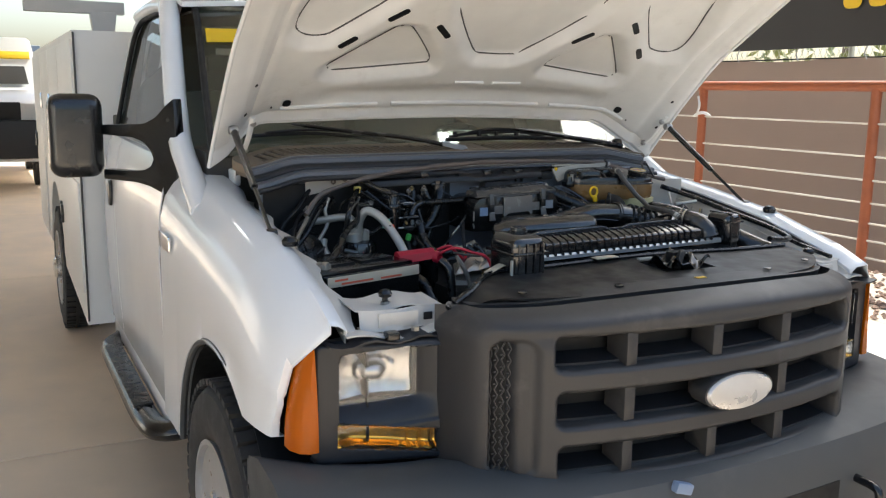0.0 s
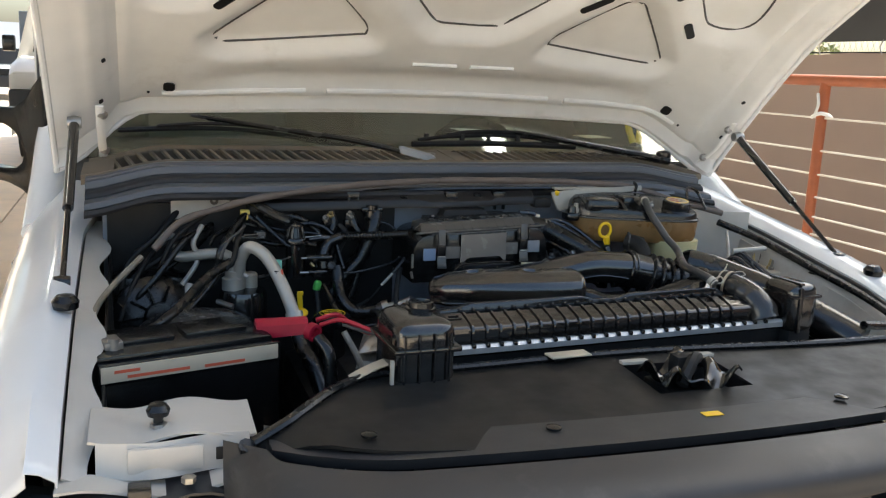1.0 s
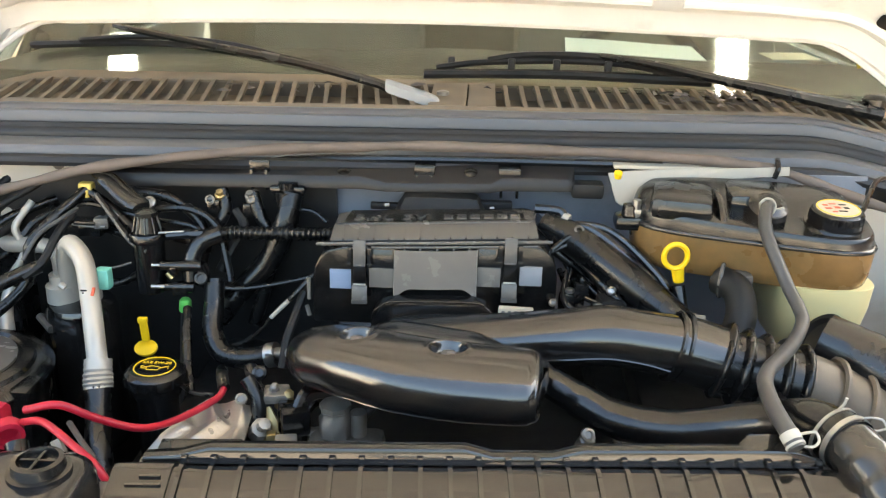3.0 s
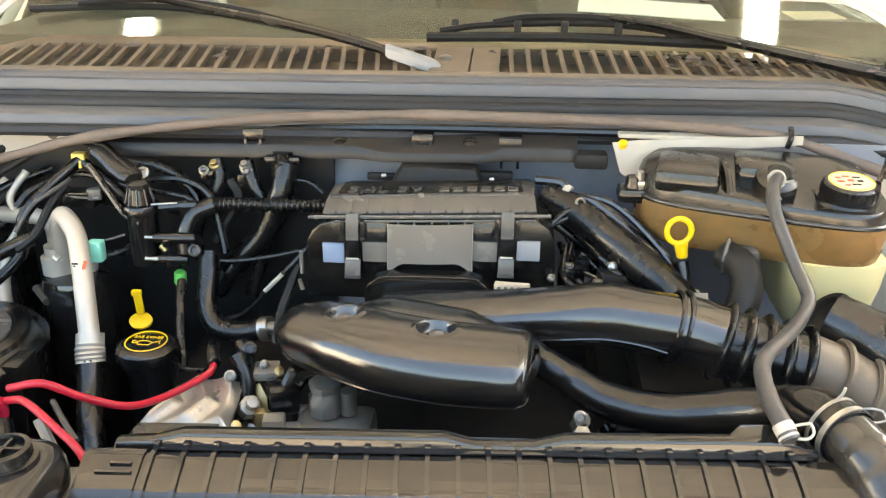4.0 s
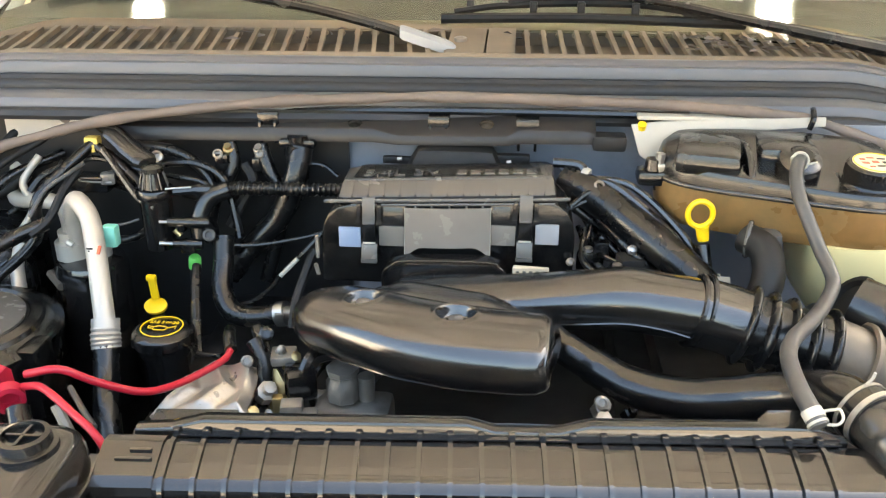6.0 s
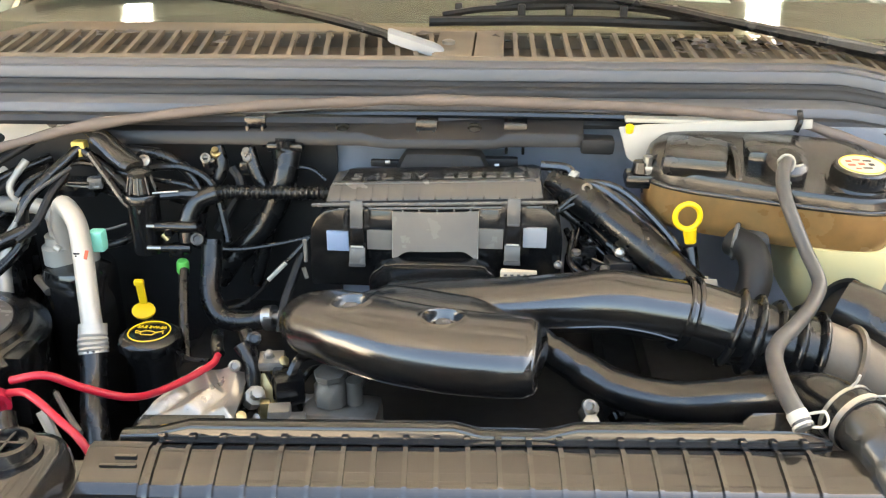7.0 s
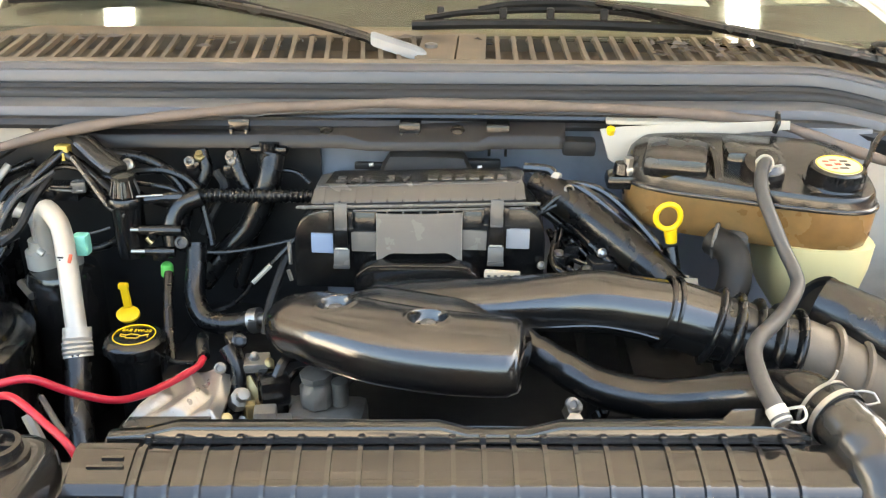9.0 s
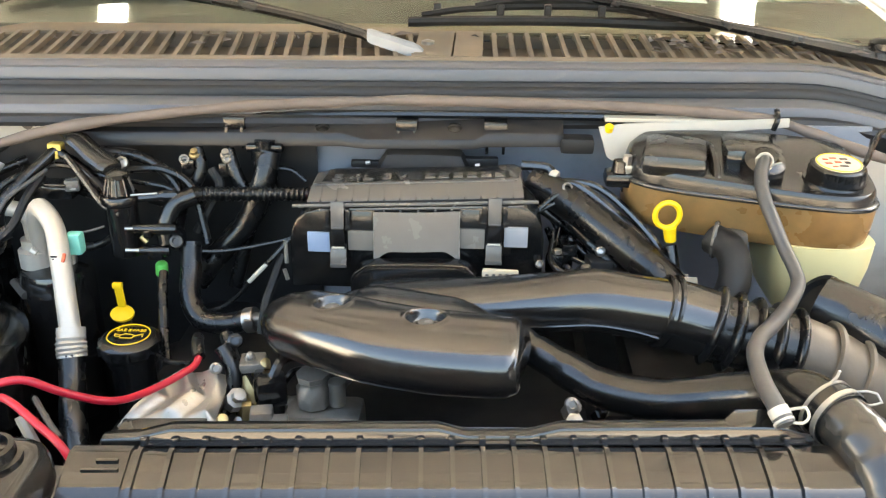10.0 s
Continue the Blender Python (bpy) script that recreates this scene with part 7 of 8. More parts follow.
for k in range(10):
    a = 2 * math.pi * k / 10
    part("cap_grip", tube([OC + Vector((0.0365 * math.cos(a), 0.0365 * math.sin(a), -0.019)), OC + Vector((0.0365 * math.cos(a), 0.0365 * math.sin(a), -0.007))], 0.0030, seg=6), BLACK, ocap)
part("cap_ring", tube([OC + Vector((0.0255 * math.cos(a), 0.0255 * math.sin(a), 0)) for a in lin(0, 6.2832, 40)], 0.0008, seg=5, n=1), YELLOW, ocap, "yellow printed ring")
words = lettering("SAE 5W-20", 0.0078, 0.0004, Matrix.Translation(OC + Vector((0, 0.0075, 0.0004))))
words.materials.append(YELLOW)
link("cap_words", words, ocap, "yellow printed words", flat=True)
part("oil_can_mark", merge(*[tube([OC + Vector((x, y, 0.0003)) for x, y in pts], 0.0006, seg=5, n=1) for pts in (((-0.017, 0.000), (-0.010, -0.002), (-0.008, -0.009), (0.006, -0.009), (0.009, -0.003), (0.018, 0.002)), ((-0.010, -0.002), (-0.004, 0.001), (0.004, 0.000), (0.009, -0.003)), ((-0.017, 0.000), (-0.016, -0.005), (-0.009, -0.006)), ((0.018, -0.002), (0.0185, -0.005)))]), YELLOW, ocap, "yellow printed oil can")
post = part("vent_post", lathe([(0.020, 0), (0.0215, 0.060), (0.0215, 0.072), (0.0250, 0.075), (0.0255, 0.082), (0.0235, 0.086), (0.0165, 0.087), (0.0120, 0.110), (0.0115, 0.112), (0.001, 0.113)], (-0.411, 2.838, 1.206), seg=24), BLACK, truck, "black ribbed breather post")
for k in range(9):
    a = 2 * math.pi * k / 9
    ca, sa = math.cos(a), math.sin(a)
    part("post_rib", tube([(-0.411 + 0.0195 * ca, 2.838 + 0.0195 * sa, 1.293), (-0.411 + 0.0135 * ca, 2.838 + 0.0135 * sa, 1.317)], 0.0010, seg=6), GREYPLATE, post)
part("post_cap", lathe([(0.0145, 0), (0.0158, 0.003), (0.0155, 0.007), (0.010, 0.010), (0.001, 0.011)], (-0.411, 2.838, 1.314), seg=8), NECK, post, "dusty grey-brown cap")
part("breather_arm", tube([(-0.512, 2.900, 1.366), (-0.480, 2.884, 1.352), (-0.450, 2.866, 1.336), (-0.419, 2.845, 1.324)], [0.012, 0.017, 0.018, 0.014], seg=12, squash=0.55), NECK, truck, "flat black breather arm")
part("yellow_connector", merge(box((-0.512, 2.888, 1.338), (0.020, 0.016, 0.014), 0.004), box((-0.512, 2.884, 1.330), (0.012, 0.014, 0.012), 0.003)), STRAW, truck, "faded yellow wire connector")
bypass = part("bypass_hose", tube([(-0.322, 2.838, 1.225), (-0.320, 2.822, 1.195), (-0.316, 2.795, 1.163), (-0.298, 2.776, 1.142), (-0.265, 2.770, 1.139), (-0.228, 2.768, 1.147)], 0.0142, seg=14), RUBBER, truck, "black bypass hose with a metal clamp")
part("hose_clamp", merge(tube([(-0.234, 2.768, 1.1455), (-0.221, 2.766, 1.149)], 0.0168, seg=16), box((-0.228, 2.752, 1.150), (0.012, 0.006, 0.012), 0.002)), STEEL, bypass)
part("nipple", tube([(-0.222, 2.766, 1.149), (-0.200, 2.752, 1.158), (-0.178, 2.735, 1.172)], 0.0095, seg=12), STEEL, bypass)
conv = part("corrugated_conduit", tube([(-0.345, 2.84, 1.262), (-0.335, 2.848, 1.282), (-0.310, 2.852, 1.289), (-0.24, 2.857, 1.289), (-0.165, 2.862, 1.290), (-0.12, 2.88, 1.29)], 0.0092, seg=10, n=64, fn=lambda s: 1 + 0.13 * math.sin(s * 330)), RUBBER, truck, "corrugated black wiring conduit")
part("conduit_elbow", tube([(-0.352, 2.83, 1.225), (-0.352, 2.835, 1.25), (-0.340, 2.845, 1.276), (-0.312, 2.852, 1.288)], 0.0125, seg=12), SATIN, conv)
part("vacuum_hose", tube([(-0.228, 2.905, 1.332), (-0.230, 2.90, 1.295), (-0.245, 2.895, 1.255), (-0.275, 2.885, 1.215), (-0.31, 2.87, 1.18)], 0.0165, seg=14), RUBBER, truck, "black hose at the bulkhead")
part("hose_joint", merge(lathe([(0.020, 0), (0.020, 0.014), (0.014, 0.016), (0.014, 0.026)], (-0.228, 2.904, 1.325), (0, 0, 1), seg=14), box((-0.228, 2.905, 1.34), (0.05, 0.02, 0.012), 0.004)), BLACK, truck)
part("green_cap", merge(lathe([(0.0085, 0), (0.0090, 0.003), (0.0088, 0.015), (0.0065, 0.019), (0.002, 0.020)], (-0.3655, 2.833, 1.178), (0.15, -0.2, 1), seg=10)), GREEN, truck, "small green valve cap")
fuel = part("fuel_rail", merge(tube([(-0.390, 2.820, 1.2500), (-0.362, 2.822, 1.2495), (-0.336, 2.826, 1.2480)], [0.0070, 0.0082, 0.0075], seg=12), tube([(-0.386, 2.820, 1.2185), (-0.370, 2.822, 1.2180), (-0.348, 2.826, 1.2170)], [0.0065, 0.0085, 0.0080], seg=12), tube([(-0.338, 2.828, 1.250), (-0.334, 2.832, 1.236), (-0.340, 2.834, 1.218)], 0.0085, seg=12), box((-0.372, 2.822, 1.244), (0.010, 0.016, 0.012), 0.002), box((-0.366, 2.824, 1.213), (0.020, 0.018, 0.014), 0.003)), BLACK, truck, "black fuel line with metal fittings")
part("line_fitting", tube([(-0.402, 2.818, 1.2505), (-0.388, 2.820, 1.2500)], 0.0024, seg=8), STEEL, fuel)
part("line_fitting", tube([(-0.405, 2.818, 1.2190), (-0.384, 2.820, 1.2185)], 0.0030, seg=8), STEEL, fuel)
part("fuel_pipe", tube([(-0.335, 2.836, 1.214), (-0.28, 2.848, 1.209), (-0.20, 2.862, 1.222), (-0.165, 2.870, 1.238)], 0.0032, seg=8), RUBBER, fuel)
part("white_tie", tube([(-0.2325, 2.787, 1.193), (-0.2075, 2.787, 1.219)], 0.0032, seg=6), ZIP, fuel)
part("riser_tube", tube([(-0.366, 2.835, 1.18), (-0.362, 2.80, 1.10), (-0.36, 2.77, 1.02)], 0.0065, seg=10), MATT, truck)
part("lift_lead", tube([(-0.178, 2.80, 1.250), (-0.202, 2.79, 1.225), (-0.231, 2.79, 1.195), (-0.243, 2.79, 1.178), (-0.268, 2.79, 1.156), (-0.292, 2.79, 1.147)], 0.0032, seg=6), RUBBER, truck)

# ---- battery with red cables ----
BM = turn_z(15)
BC = Vector((-0.668, 2.518, 1.08))


def bat(x, y, z):
    return BC + BM @ Vector((x, y, z))


battery = part("battery", box(bat(0, 0, -0.005), (0.302, 0.178, 0.20), 0.006, BM), BLACK)
tagged(battery, "black vehicle battery with a cream and red label strip", "battery")
part("battery_lid", box(bat(0, 0.01, 0.0955), (0.296, 0.150, 0.020), 0.006, BM), BLACK, battery)
part("front_ledge", box(bat(0, -0.084, 0.082), (0.304, 0.012, 0.034), 0.003, BM), BLACK, battery)
part("label_strip", box(bat(-0.002, -0.0915, 0.084), (0.296, 0.003, 0.026), 0.0008, BM), CREAM, battery, "cream label strip with red print")
for dx, w, zz in ((-0.06, 0.10, -0.006), (0.05, 0.07, -0.007), (-0.11, 0.04, 0.004)):
    part("label_print", box(bat(dx, -0.0935, 0.084 + zz), (w, 0.0006, 0.005), 0, BM), REDINK, battery)
for dx in (-0.065, 0.065):
    part("cell_cover", box(bat(dx, 0.015, 0.108), (0.11, 0.06, 0.008), 0.003, BM), BLACK, battery)
term = part("terminal_clamp", merge(lathe([(0.010, 0), (0.009, 0.022), (0.002, 0.023)], bat(-0.115, -0.03, 0.102), seg=12), box(bat(-0.115, -0.012, 0.112), (0.03, 0.05, 0.014), 0.004, BM), tube([bat(-0.115, 0.02, 0.112), bat(-0.13, 0.06, 0.12), bat(-0.09, 0.14, 0.15), bat(0.0, 0.22, 0.20)], 0.006, seg=8)), CAST, battery)
redc = part("terminal_cover", merge(loft([[(-0.532 + 0.084 * f, 2.548 - 0.052 * f + a * (1 - 0.25 * f), 1.182 + 0.018 * f + b * (1 - 0.15 * f)) for a, b in ((-0.021, -0.015), (-0.019, 0.008), (-0.010, 0.015), (0.010, 0.016), (0.019, 0.008), (0.021, -0.015))] for f in (0, 0.08, 0.5, 0.85, 1.0)]),
                                    lathe([(0.016, 0), (0.016, 0.014), (0.011, 0.015), (0.010, 0.004), (0.001, 0.004)], (-0.443, 2.490, 1.190), (0.5, -0.8, -0.1), seg=16)), REDCAP, truck, "red battery terminal cover")
cable = part("red_cable", tube([(-0.430, 2.505, 1.205), (-0.392, 2.505, 1.213), (-0.362, 2.520, 1.190), (-0.325, 2.545, 1.164), (-0.300, 2.588, 1.150), (-0.267, 2.635, 1.152), (-0.261, 2.652, 1.158)], 0.0044, seg=12), RED, truck, "red battery cable")
part("cable_sleeve", tube([(-0.261, 2.652, 1.158), (-0.268, 2.670, 1.164), (-0.275, 2.695, 1.160)], 0.0075, seg=12), RUBBER, cable, "black sleeve")
part("second_cable", tube([(-0.425, 2.490, 1.200), (-0.392, 2.470, 1.213), (-0.350, 2.445, 1.202), (-0.318, 2.425, 1.190), (-0.30, 2.42, 1.15)], 0.0040, seg=12), RED, cable)
part("ground_cable", tube([(-0.43, 2.48, 1.18), (-0.415, 2.455, 1.15), (-0.41, 2.44, 1.05), (-0.40, 2.42, 0.95)], 0.012, seg=10), RUBBER, truck, "black cable beside the battery")
part("steel_brace", tube([(-0.385, 2.475, 1.19), (-0.36, 2.46, 1.14), (-0.345, 2.45, 1.08)], 0.006, seg=8), CAST, truck)
part("battery_tray", box((-0.66, 2.45, 0.93), (0.40, 0.38, 0.08), 0.01, BM), MATT, truck)
part("horn", lathe([(0.05, 0), (0.045, 0.01), (0.02, 0.02), (0.001, 0.021)], (-0.72, 2.36, 1.02), (0, -0.3, 1), seg=20), CAST, truck)

# blower housing and hoses against the left wing
blower = part("blower_housing", merge(lathe([(0.085, 0), (0.085, 0.03), (0.07, 0.045), (0.03, 0.05), (0.028, 0.065), (0.001, 0.066)], (-0.705, 2.86, 1.125), (0.25, -1, 0.25), seg=32), box((-0.71, 2.92, 1.12), (0.16, 0.10, 0.18), 0.03)), RUBBER, truck, "round black blower housing")
for k in range(10):
    a = 2 * math.pi * k / 10
    part("blower_rib", tube([Vector((-0.692, 2.812, 1.138)) + Vector((0.03 * math.cos(a), 0.01 * math.cos(a), 0.03 * math.sin(a))), Vector((-0.692, 2.818, 1.135)) + Vector((0.068 * math.cos(a), 0.02 * math.cos(a), 0.066 * math.sin(a)))], 0.003, seg=5), BLACK, blower)

# right side: second battery box, rod and relays
rbox = part("relay_box", box((0.735, 2.79, 1.105), (0.165, 0.16, 0.19), 0.010, turn_z(-14)), BLACK, truck, "black battery box with paper labels and terminals")
part("box_top", box((0.735, 2.79, 1.203), (0.150, 0.145, 0.012), 0.004, turn_z(-14)), CREAM, rbox, "dusty cream top of the box")
part("box_label", box((0.680, 2.722, 1.165), (0.045, 0.002, 0.036), 0, turn_z(-14)), SILVER, rbox)
part("box_label", box((0.755, 2.703, 1.135), (0.036, 0.002, 0.062), 0, turn_z(-14)), PAPER, rbox)
rr = random.Random(3)
for k in range(14):
    q = Vector((0.68 + rr.uniform(0, 0.10), 2.75 + rr.uniform(-0.02, 0.07), 1.208))
    part("terminal", lathe([(0.007, 0), (0.007, 0.008), (0.004, 0.009), (0.003, rr.uniform(0.014, 0.026)), (0.001, 0.027)], q, (rr.uniform(-0.3, 0.3), rr.uniform(-0.3, 0.3), 1), seg=6), CAST if k % 3 else BRASS, rbox)
part("hold_down_rod", tube([(0.652, 2.765, 1.252), (0.69, 2.757, 1.256), (0.735, 2.750, 1.260)], 0.0065, seg=8), ALU, rbox)
part("hold_down_rod", tube([(0.640, 2.76, 1.20), (0.665, 2.80, 1.25), (0.685, 2.84, 1.285)], 0.004, seg=8), ALU, rbox)
for k in range(5):
    part("wire", tube([(0.63 + 0.008 * k, 2.80, 1.20), (0.64 + 0.008 * k, 2.76, 1.235 + 0.004 * k), (0.66 + 0.01 * k, 2.73, 1.225), (0.68 + 0.02 * k, 2.70, 1.18)], 0.003, seg=6), [RUBBER, TAPE, MATT][k % 3], rbox)
part("wing_box", box((0.735, 2.50, 1.10), (0.07, 0.09, 0.10), 0.012), BLACK, truck, "black control box against the inner wing")
part("wing_loom", tube([(0.70, 2.90, 1.30), (0.76, 2.80, 1.27), (0.775, 2.62, 1.235), (0.77, 2.45, 1.21), (0.74, 2.33, 1.19), (0.62, 2.30, 1.20)], 0.009, seg=8), RUBBER, truck, "black wiring loom along the wing")

# ---- small hoses and leads that fill the bay ----
rnd = random.Random(21)


def lead(a, b, drop, r, mat, name="lead"):
    a, b = Vector(a), Vector(b)
    m1 = a.lerp(b, 0.33) + Vector((rnd.uniform(-0.03, 0.03), rnd.uniform(-0.03, 0.03), -drop * rnd.uniform(0.4, 1)))
    m2 = a.lerp(b, 0.68) + Vector((rnd.uniform(-0.03, 0.03), rnd.uniform(-0.03, 0.03), -drop * rnd.uniform(0.4, 1)))
    return part(name, tube([a, m1, m2, b], r, seg=10, n=7), mat, truck)


for k in range(6):
    y = 2.80 + 0.02 * k
    lead((-0.775 + rnd.uniform(0, 0.04), y, 1.08 + rnd.uniform(0, 0.08)), (-0.62 + rnd.uniform(-0.05, 0.05), 2.90 + rnd.uniform(0, 0.04), 1.31 + rnd.uniform(-0.03, 0.03)), -0.03, rnd.choice([0.0035, 0.005, 0.007]), rnd.choice([MATT, RUBBER, MATT]))
for pts, r in (([(-0.222, 2.90, 1.335), (-0.230, 2.885, 1.296), (-0.256, 2.88, 1.236), (-0.295, 2.875, 1.195), (-0.33, 2.87, 1.15)], 0.016),
               ([(-0.281, 2.905, 1.335), (-0.268, 2.895, 1.30), (-0.25, 2.89, 1.26), (-0.262, 2.885, 1.20), (-0.28, 2.88, 1.14)], 0.010),
               ([(-0.324, 2.905, 1.337), (-0.318, 2.895, 1.305), (-0.345, 2.885, 1.26), (-0.36, 2.88, 1.20)], 0.009),
               ([(-0.47, 2.90, 1.33), (-0.40, 2.895, 1.325), (-0.36, 2.89, 1.30), (-0.345, 2.88, 1.275)], 0.008),
               ([(-0.50, 2.89, 1.28), (-0.45, 2.88, 1.27), (-0.40, 2.88, 1.272), (-0.36, 2.87, 1.268)], 0.007),
               ([(-0.56, 2.88, 1.24), (-0.50, 2.87, 1.20), (-0.45, 2.87, 1.21), (-0.41, 2.86, 1.25)], 0.006)):
    part("bulkhead_hose", tube(pts, r, seg=12), RUBBER, truck, "smooth black hose along the bulkhead")
for x, z, m in ((-0.324, 1.330, BRASS), (-0.281, 1.330, CAST), (-0.222, 1.330, BLACK)):
    part("hose_fitting", lathe([(0.007, -0.012), (0.008, -0.010), (0.008, 0.002), (0.005, 0.003), (0.005, 0.008)], (x, 2.897, z), (0, -0.5, 0.8), seg=10), m, truck)
lead((-0.512, 2.886, 1.335), (-0.64, 2.76, 1.16), 0.0, 0.008, RUBBER, "tie_lead")
lead((-0.512, 2.886, 1.335), (-0.415, 2.83, 1.25), 0.0, 0.007, RUBBER, "tie_lead")
lead((-0.66, 2.86, 1.17), (-0.60, 2.90, 1.31), -0.02, 0.0055, ALU, "thin_pipe")
lead((-0.78, 2.58, 1.14), (-0.55, 2.80, 1.25), -0.02, 0.010, RUBBER, "loom")
main = part("engine_duct", tube([(0.135, 2.87, 1.310), (0.18, 2.84, 1.298), (0.24, 2.79, 1.268), (0.30, 2.74, 1.230), (0.34, 2.70, 1.19)], 0.023, seg=16), RUBBER, truck, "black pipe behind the intake")
part("bolt_head", lathe([(0.010, 0), (0.010, 0.006), (0.005, 0.008)], (0.172, 2.535, 1.165), (0, -0.7, 0.7), seg=6), CAST, truck)
part("vacuum_line", merge(tube([(0.12, 2.87, 1.335), (0.155, 2.865, 1.333), (0.165, 2.855, 1.318), (0.20, 2.84, 1.315), (0.25, 2.80, 1.285), (0.29, 2.77, 1.25)], 0.0065, seg=8), tube([(0.16, 2.86, 1.318), (0.22, 2.835, 1.318), (0.28, 2.79, 1.275), (0.30, 2.76, 1.245)], 0.005, seg=8)), GLOSS, truck, "thin black vacuum lines")
part("line_collar", tube([(0.158, 2.862, 1.325), (0.166, 2.858, 1.322)], 0.0095, seg=10), ZIP, truck)
for k in range(10):
    lead((0.14 + rnd.uniform(0, 0.05), 2.80 + rnd.uniform(0, 0.06), 1.27 + rnd.uniform(-0.02, 0.02)), (0.24 + rnd.uniform(-0.04, 0.05), 2.72 + rnd.uniform(-0.02, 0.03), 1.20 + rnd.uniform(-0.03, 0.02)), 0.02, rnd.choice([0.004, 0.006]), RUBBER)
# Added black block: its colour gives the darkness below the bellows.
part("dark_filler", box((0.43, 2.66, 1.06), (0.36, 0.34, 0.18), 0.02), MATT, truck)
part("coil_pack", merge(*[box((0.17 + 0.035 * k, 2.79 - 0.02 * k, 1.235 - 0.012 * k), (0.026, 0.035, 0.03), 0.006, turn_z(-30)) for k in range(4)]), BLACK, truck)
for k in range(3):
    part("coil_bolt", lathe([(0.006, 0), (0.006, 0.005), (0.002, 0.006)], (0.165 + 0.035 * k, 2.775 - 0.02 * k, 1.252 - 0.012 * k), seg=6), STEEL, truck)

part("paper_tag", box((0.094, 2.735, 1.241), (0.042, 0.003, 0.010), 0.0008, turn_z(-4)), CREAM, air_box, "small pale paper tag")
part("tape_flag", sheet(lambda u, v: (0.311 + u + 0.25 * v, 2.699 - 0.004 * math.sin(90 * u + 40 * v), 1.260 - v + 0.15 * u), lin(-0.007, 0.010, 5), lin(0, 0.022, 5), 0.001), CREAM, truck, "crumpled scrap of pale tape")

# fittings between the alternator and the intake
bracket = part("brass_bracket", prism([(-0.012, -0.030), (0.010, -0.030), (0.014, 0.010), (0.008, 0.030), (-0.006, 0.030), (-0.008, 0.0)], 0.006, facing((-0.200, 2.622, 1.118), (1, 0.1, 0.25), (0, 0.5, 1)), 0.001), BRASS, engine, "dusty brass bracket")
for q in ((-0.202, 2.612, 1.135), (-0.207, 2.608, 1.100)):
    part("bracket_bolt", lathe([(0.006, 0), (0.006, 0.005), (0.002, 0.006)], q, (0, -0.8, 0.5), seg=6), STEEL, bracket)
plug = part("wire_plug", box((-0.168, 2.618, 1.122), (0.030, 0.024, 0.026), 0.005, turn_z(14)), BLACK, engine, "black wire plug")
part("plug_tab", box((-0.168, 2.605, 1.132), (0.012, 0.004, 0.014), 0.001, turn_z(14)), GREYPLATE, plug)
part("plug_lead", tube([(-0.160, 2.625, 1.134), (-0.146, 2.640, 1.150), (-0.128, 2.655, 1.142), (-0.120, 2.67, 1.12)], 0.004, seg=8), RUBBER, plug)
part("braided_hose", tube([(-0.070, 2.640, 1.158), (-0.088, 2.625, 1.142), (-0.108, 2.618, 1.124), (-0.130, 2.612, 1.106), (-0.152, 2.606, 1.092)], 0.0062, seg=10, n=8, fn=lambda f: 1 + 0.09 * math.sin(f * 260)), GREYHOSE, engine, "grey braided hose")
part("dark_loop_hose", tube([(-0.228, 2.640, 1.180), (-0.214, 2.628, 1.160), (-0.212, 2.616, 1.130), (-0.222, 2.606, 1.100), (-0.236, 2.60, 1.075)], 0.0095, seg=12), RUBBER, engine, "black hose looping past the alternator")
for q, r, m in (((-0.183, 2.612, 1.100), 0.008, CAST), ((-0.150, 2.628, 1.112), 0.010, CASTLIGHT), ((-0.128, 2.632, 1.120), 0.007, BRASS), ((-0.196, 2.640, 1.165), 0.007, CAST), ((0.179, 2.612, 1.131), 0.010, CASTLIGHT), ((0.212, 2.615, 1.124), 0.008, BLACK)):
    part("hex_fitting", lathe([(r, -0.014), (r, 0.004), (r * 0.7, 0.006), (r * 0.7, 0.014), (r * 0.3, 0.016)], q, (0.2, -0.6, 0.75), seg=6), m, engine)

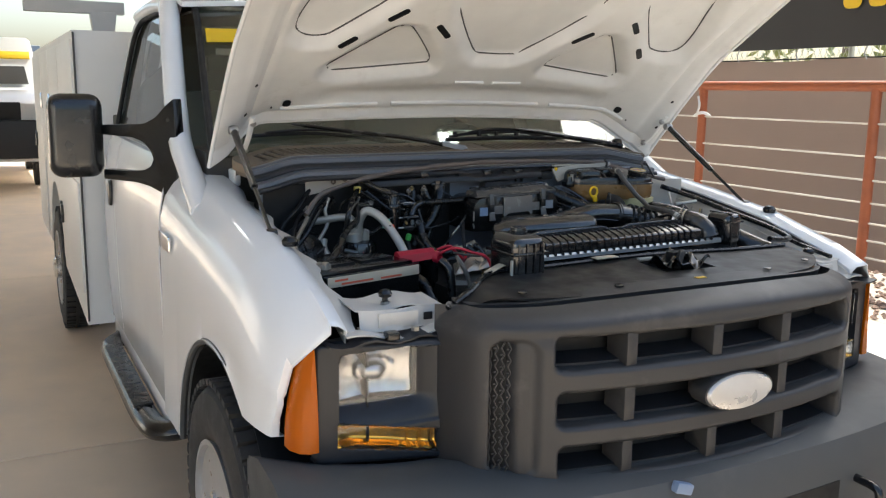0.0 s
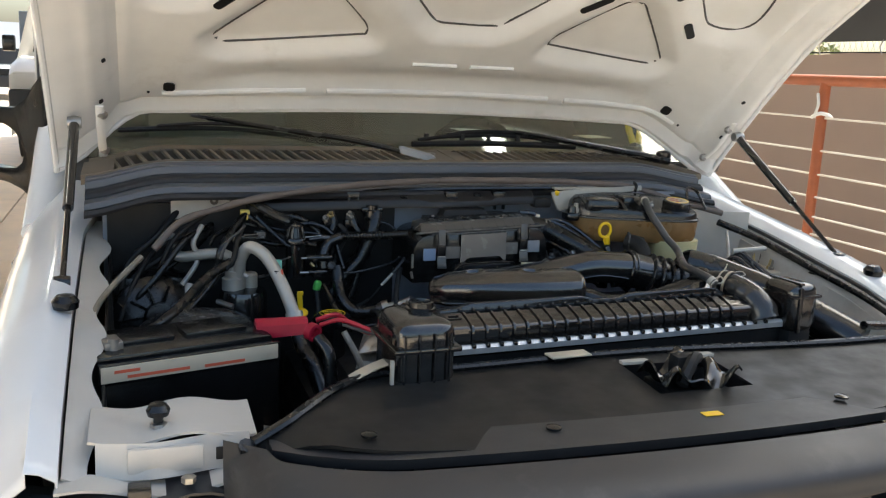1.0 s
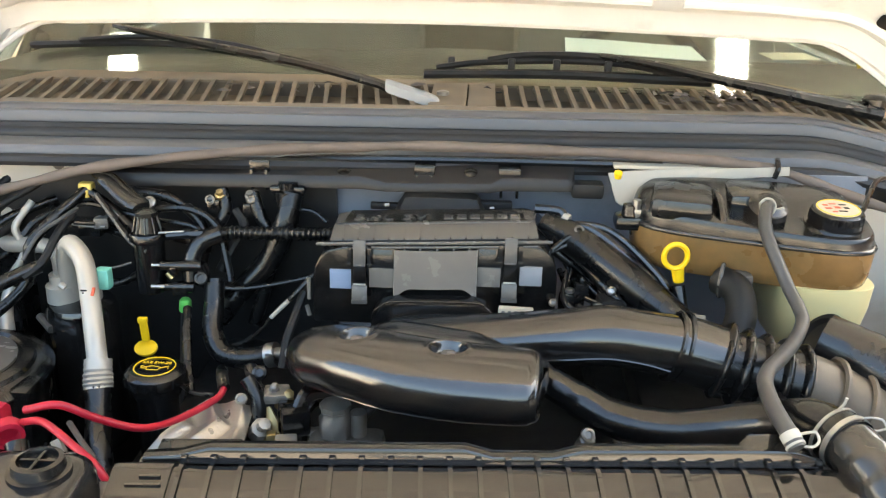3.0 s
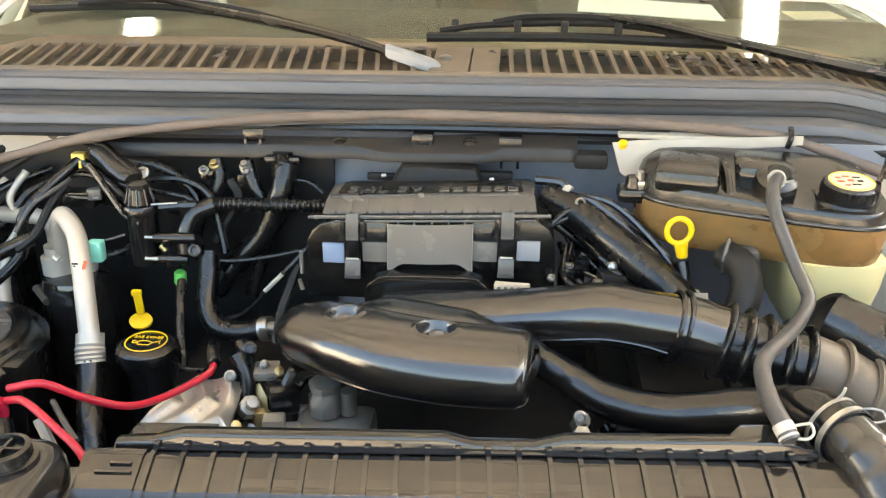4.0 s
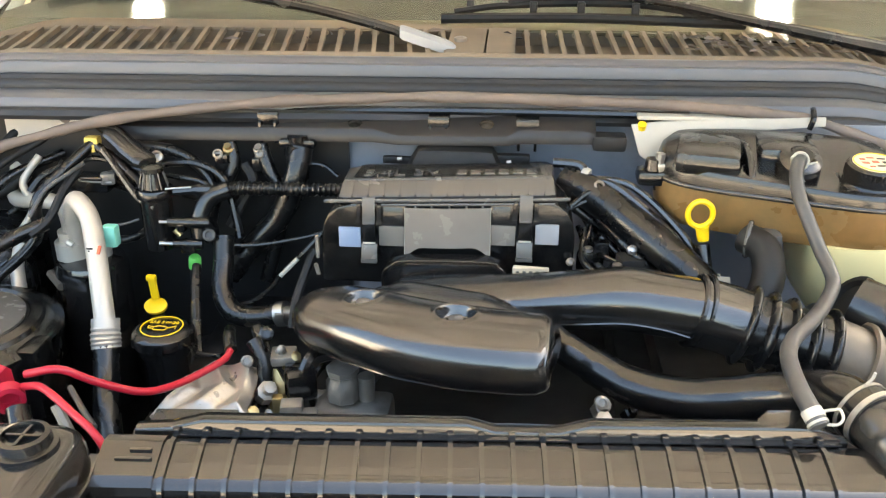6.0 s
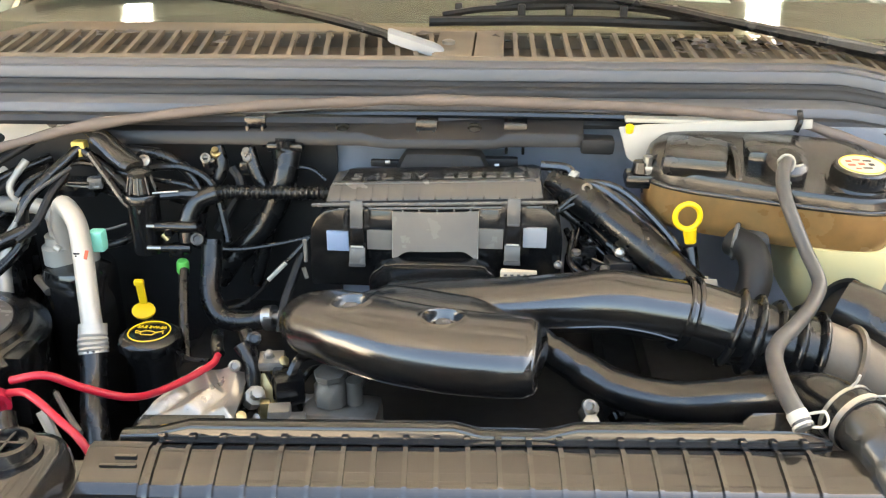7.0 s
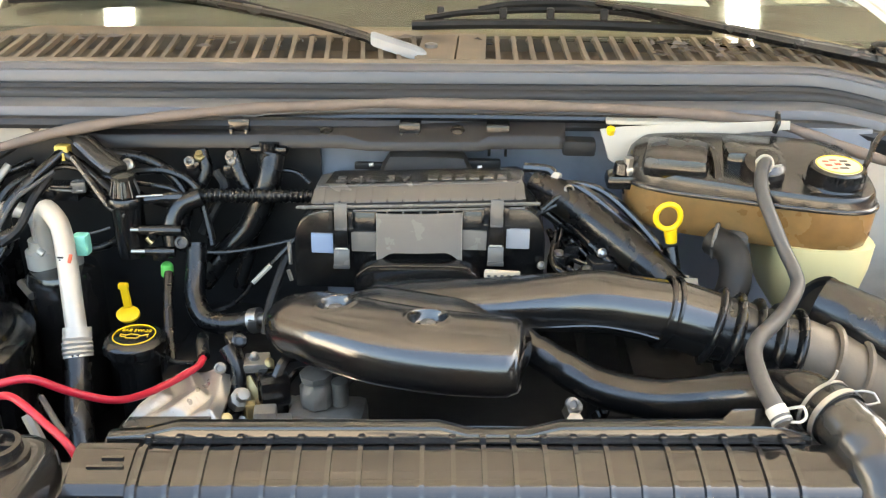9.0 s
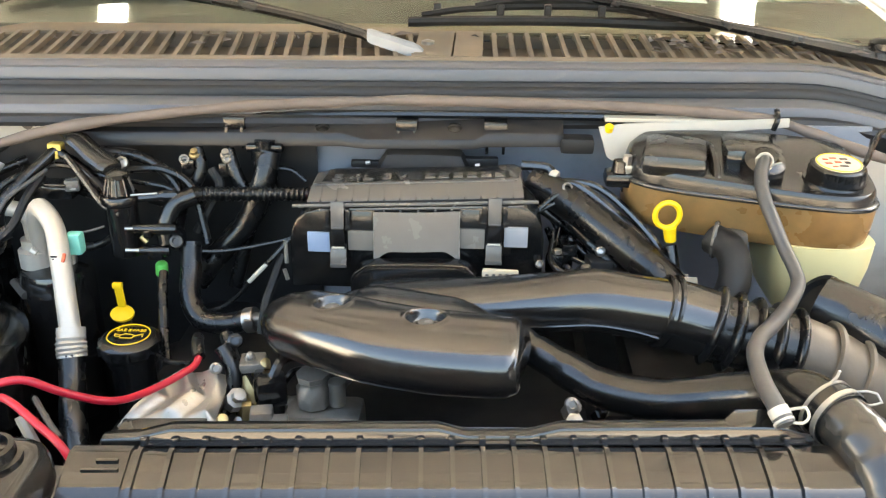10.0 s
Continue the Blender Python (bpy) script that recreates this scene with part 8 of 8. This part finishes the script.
# brackets, plugs and thin lines beside the bulkhead
relay = part("relay_block", merge(box((-0.514, 2.872, 1.284), (0.056, 0.030, 0.022), 0.004), box((-0.504, 2.855, 1.296), (0.030, 0.012, 0.005), 0.001)), BLACK, truck, "small black relay block")
part("relay_edge", tube([(-0.523, 2.853, 1.293), (-0.502, 2.853, 1.291), (-0.476, 2.853, 1.291)], 0.0016, seg=6, n=2), CAST, relay)
part("relay_plug", box((-0.484, 2.862, 1.295), (0.020, 0.020, 0.016), 0.003, turn_z(12)), GREYPLATE, relay)
for r, mat, pts in (
        (0.0042, RUBBER, [(-0.589, 2.840, 1.278), (-0.576, 2.855, 1.295), (-0.551, 2.870, 1.306), (-0.516, 2.885, 1.314), (-0.488, 2.890, 1.309)]),
        (0.0030, GREYHOSE, [(-0.572, 2.800, 1.257), (-0.555, 2.820, 1.288), (-0.528, 2.840, 1.307), (-0.516, 2.860, 1.315)]),
        (0.0060, MATT, [(-0.564, 2.780, 1.240), (-0.545, 2.800, 1.256), (-0.535, 2.830, 1.285), (-0.523, 2.860, 1.307)]),
        (0.0050, RUBBER, [(-0.491, 2.870, 1.333), (-0.460, 2.850, 1.304), (-0.432, 2.830, 1.280), (-0.406, 2.820, 1.270)]),
        (0.0035, RUBBER, [(-0.484, 2.880, 1.310), (-0.418, 2.870, 1.300), (-0.361, 2.865, 1.294), (-0.337, 2.860, 1.284)]),
        (0.0055, RUBBER, [(-0.414, 2.885, 1.310), (-0.364, 2.880, 1.313), (-0.326, 2.875, 1.291), (-0.309, 2.860, 1.239), (-0.303, 2.850, 1.217)]),
        (0.0070, MATT, [(-0.304, 2.900, 1.308), (-0.291, 2.890, 1.287), (-0.307, 2.880, 1.257), (-0.323, 2.870, 1.226)]),
        (0.0032, RUBBER, [(-0.244, 2.900, 1.310), (-0.198, 2.905, 1.309), (-0.173, 2.900, 1.294)]),
        (0.0060, MATT, [(-0.209, 2.740, 1.142), (-0.206, 2.760, 1.173), (-0.199, 2.780, 1.196), (-0.188, 2.800, 1.228)]),
        (0.0018, GREYHOSE, [(-0.467, 2.790, 1.252), (-0.446, 2.800, 1.252), (-0.426, 2.810, 1.256)]),
        (0.0060, RUBBER, [(-0.321, 2.700, 1.118), (-0.335, 2.740, 1.145), (-0.347, 2.780, 1.174), (-0.354, 2.810, 1.192)]),
        (0.0032, GREYHOSE, [(-0.381, 2.500, 1.195), (-0.355, 2.470, 1.192), (-0.328, 2.440, 1.191)]),
        (0.0026, RUBBER, [(-0.276, 2.660, 1.144), (-0.305, 2.670, 1.139), (-0.329, 2.690, 1.139)]),
        (0.0085, RUBBER, [(-0.235, 2.680, 1.174), (-0.223, 2.660, 1.159), (-0.215, 2.645, 1.140), (-0.222, 2.630, 1.110), (-0.232, 2.610, 1.087)]),
        (0.0045, RUBBER, [(0.204, 2.790, 1.262), (0.225, 2.780, 1.250), (0.246, 2.775, 1.239), (0.264, 2.770, 1.234)]),
        (0.0036, GLOSS, [(0.173, 2.800, 1.256), (0.184, 2.790, 1.241), (0.208, 2.780, 1.235), (0.229, 2.780, 1.237)]),
        (0.0040, RUBBER, [(0.143, 2.820, 1.294), (0.171, 2.830, 1.311), (0.215, 2.830, 1.300), (0.257, 2.810, 1.282), (0.282, 2.790, 1.257)]),
        (0.0040, RUBBER, [(0.136, 2.820, 1.288), (0.179, 2.830, 1.302), (0.226, 2.820, 1.285), (0.265, 2.800, 1.260)]),
        ):
    part("thin_line", tube(pts, r, seg=8, n=6), mat, truck)
for r, mat, pts in (
        (0.0062, SATIN, [(-0.384, 2.835, 1.288), (-0.368, 2.838, 1.289), (-0.352, 2.842, 1.290)]),
        (0.0016, STEEL, [(-0.392, 2.828, 1.2940), (-0.358, 2.832, 1.2960)]),
        (0.0050, ALU, [(-0.525, 2.800, 1.224), (-0.518, 2.800, 1.219)]),
        (0.0075, BLACK, [(-0.355, 2.842, 1.289), (-0.338, 2.848, 1.288)]),
        (0.0040, BRASS, [(-0.382, 2.820, 1.239), (-0.375, 2.820, 1.231)]),
        ):
    part("line_fitting", tube(pts, r, seg=8, n=3), mat, truck)
for at, r, mat in (((-0.422, 2.885, 1.319), 0.0085, CASTLIGHT), ((-0.336, 2.822, 1.232), 0.0085, GREYHOSE), ((-0.337, 2.890, 1.324), 0.0070, CAST), ((-0.278, 2.890, 1.326), 0.0055, CAST), ((0.178, 2.835, 1.317), 0.0070, CAST), ((0.219, 2.775, 1.256), 0.0060, STEEL), ((0.143, 2.760, 1.243), 0.0050, CAST), ((0.170, 2.550, 1.178), 0.0075, CAST), ((-0.218, 2.660, 1.177), 0.0090, BLACK), ((-0.231, 2.620, 1.163), 0.0070, CAST)):
    part("line_plug", lathe([(r, -0.004), (r, 0.004), (r * 0.6, 0.0055), (r * 0.55, 0.001), (0.001, 0.001)], at, (0.1, -0.85, 0.5), seg=12), mat, truck)
for at, size, mat in (((-0.284, 2.900, 1.309), (0.018, 0.014, 0.02), BLACK), ((-0.334, 2.895, 1.312), (0.018, 0.016, 0.026), BLACK), ((-0.230, 2.900, 1.317), (0.022, 0.016, 0.022), BLACK), ((-0.171, 2.615, 1.146), (0.03, 0.026, 0.03), BLACK), ((-0.185, 2.740, 1.167), (0.016, 0.02, 0.012), CAST), ((0.218, 2.775, 1.238), (0.03, 0.03, 0.02), MATT), ((0.180, 2.800, 1.249), (0.02, 0.03, 0.02), BLACK), ((-0.193, 2.640, 1.160), (0.03, 0.03, 0.012), CAST), ((-0.168, 2.570, 1.134), (0.025, 0.02, 0.02), CAST), ((-0.188, 2.585, 1.126), (0.012, 0.012, 0.03), BRASS), ((-0.148, 2.565, 1.130), (0.02, 0.02, 0.012), CASTLIGHT)):
    part("plug_body", box(at, size, 0.003, turn_z(10)), mat, truck)
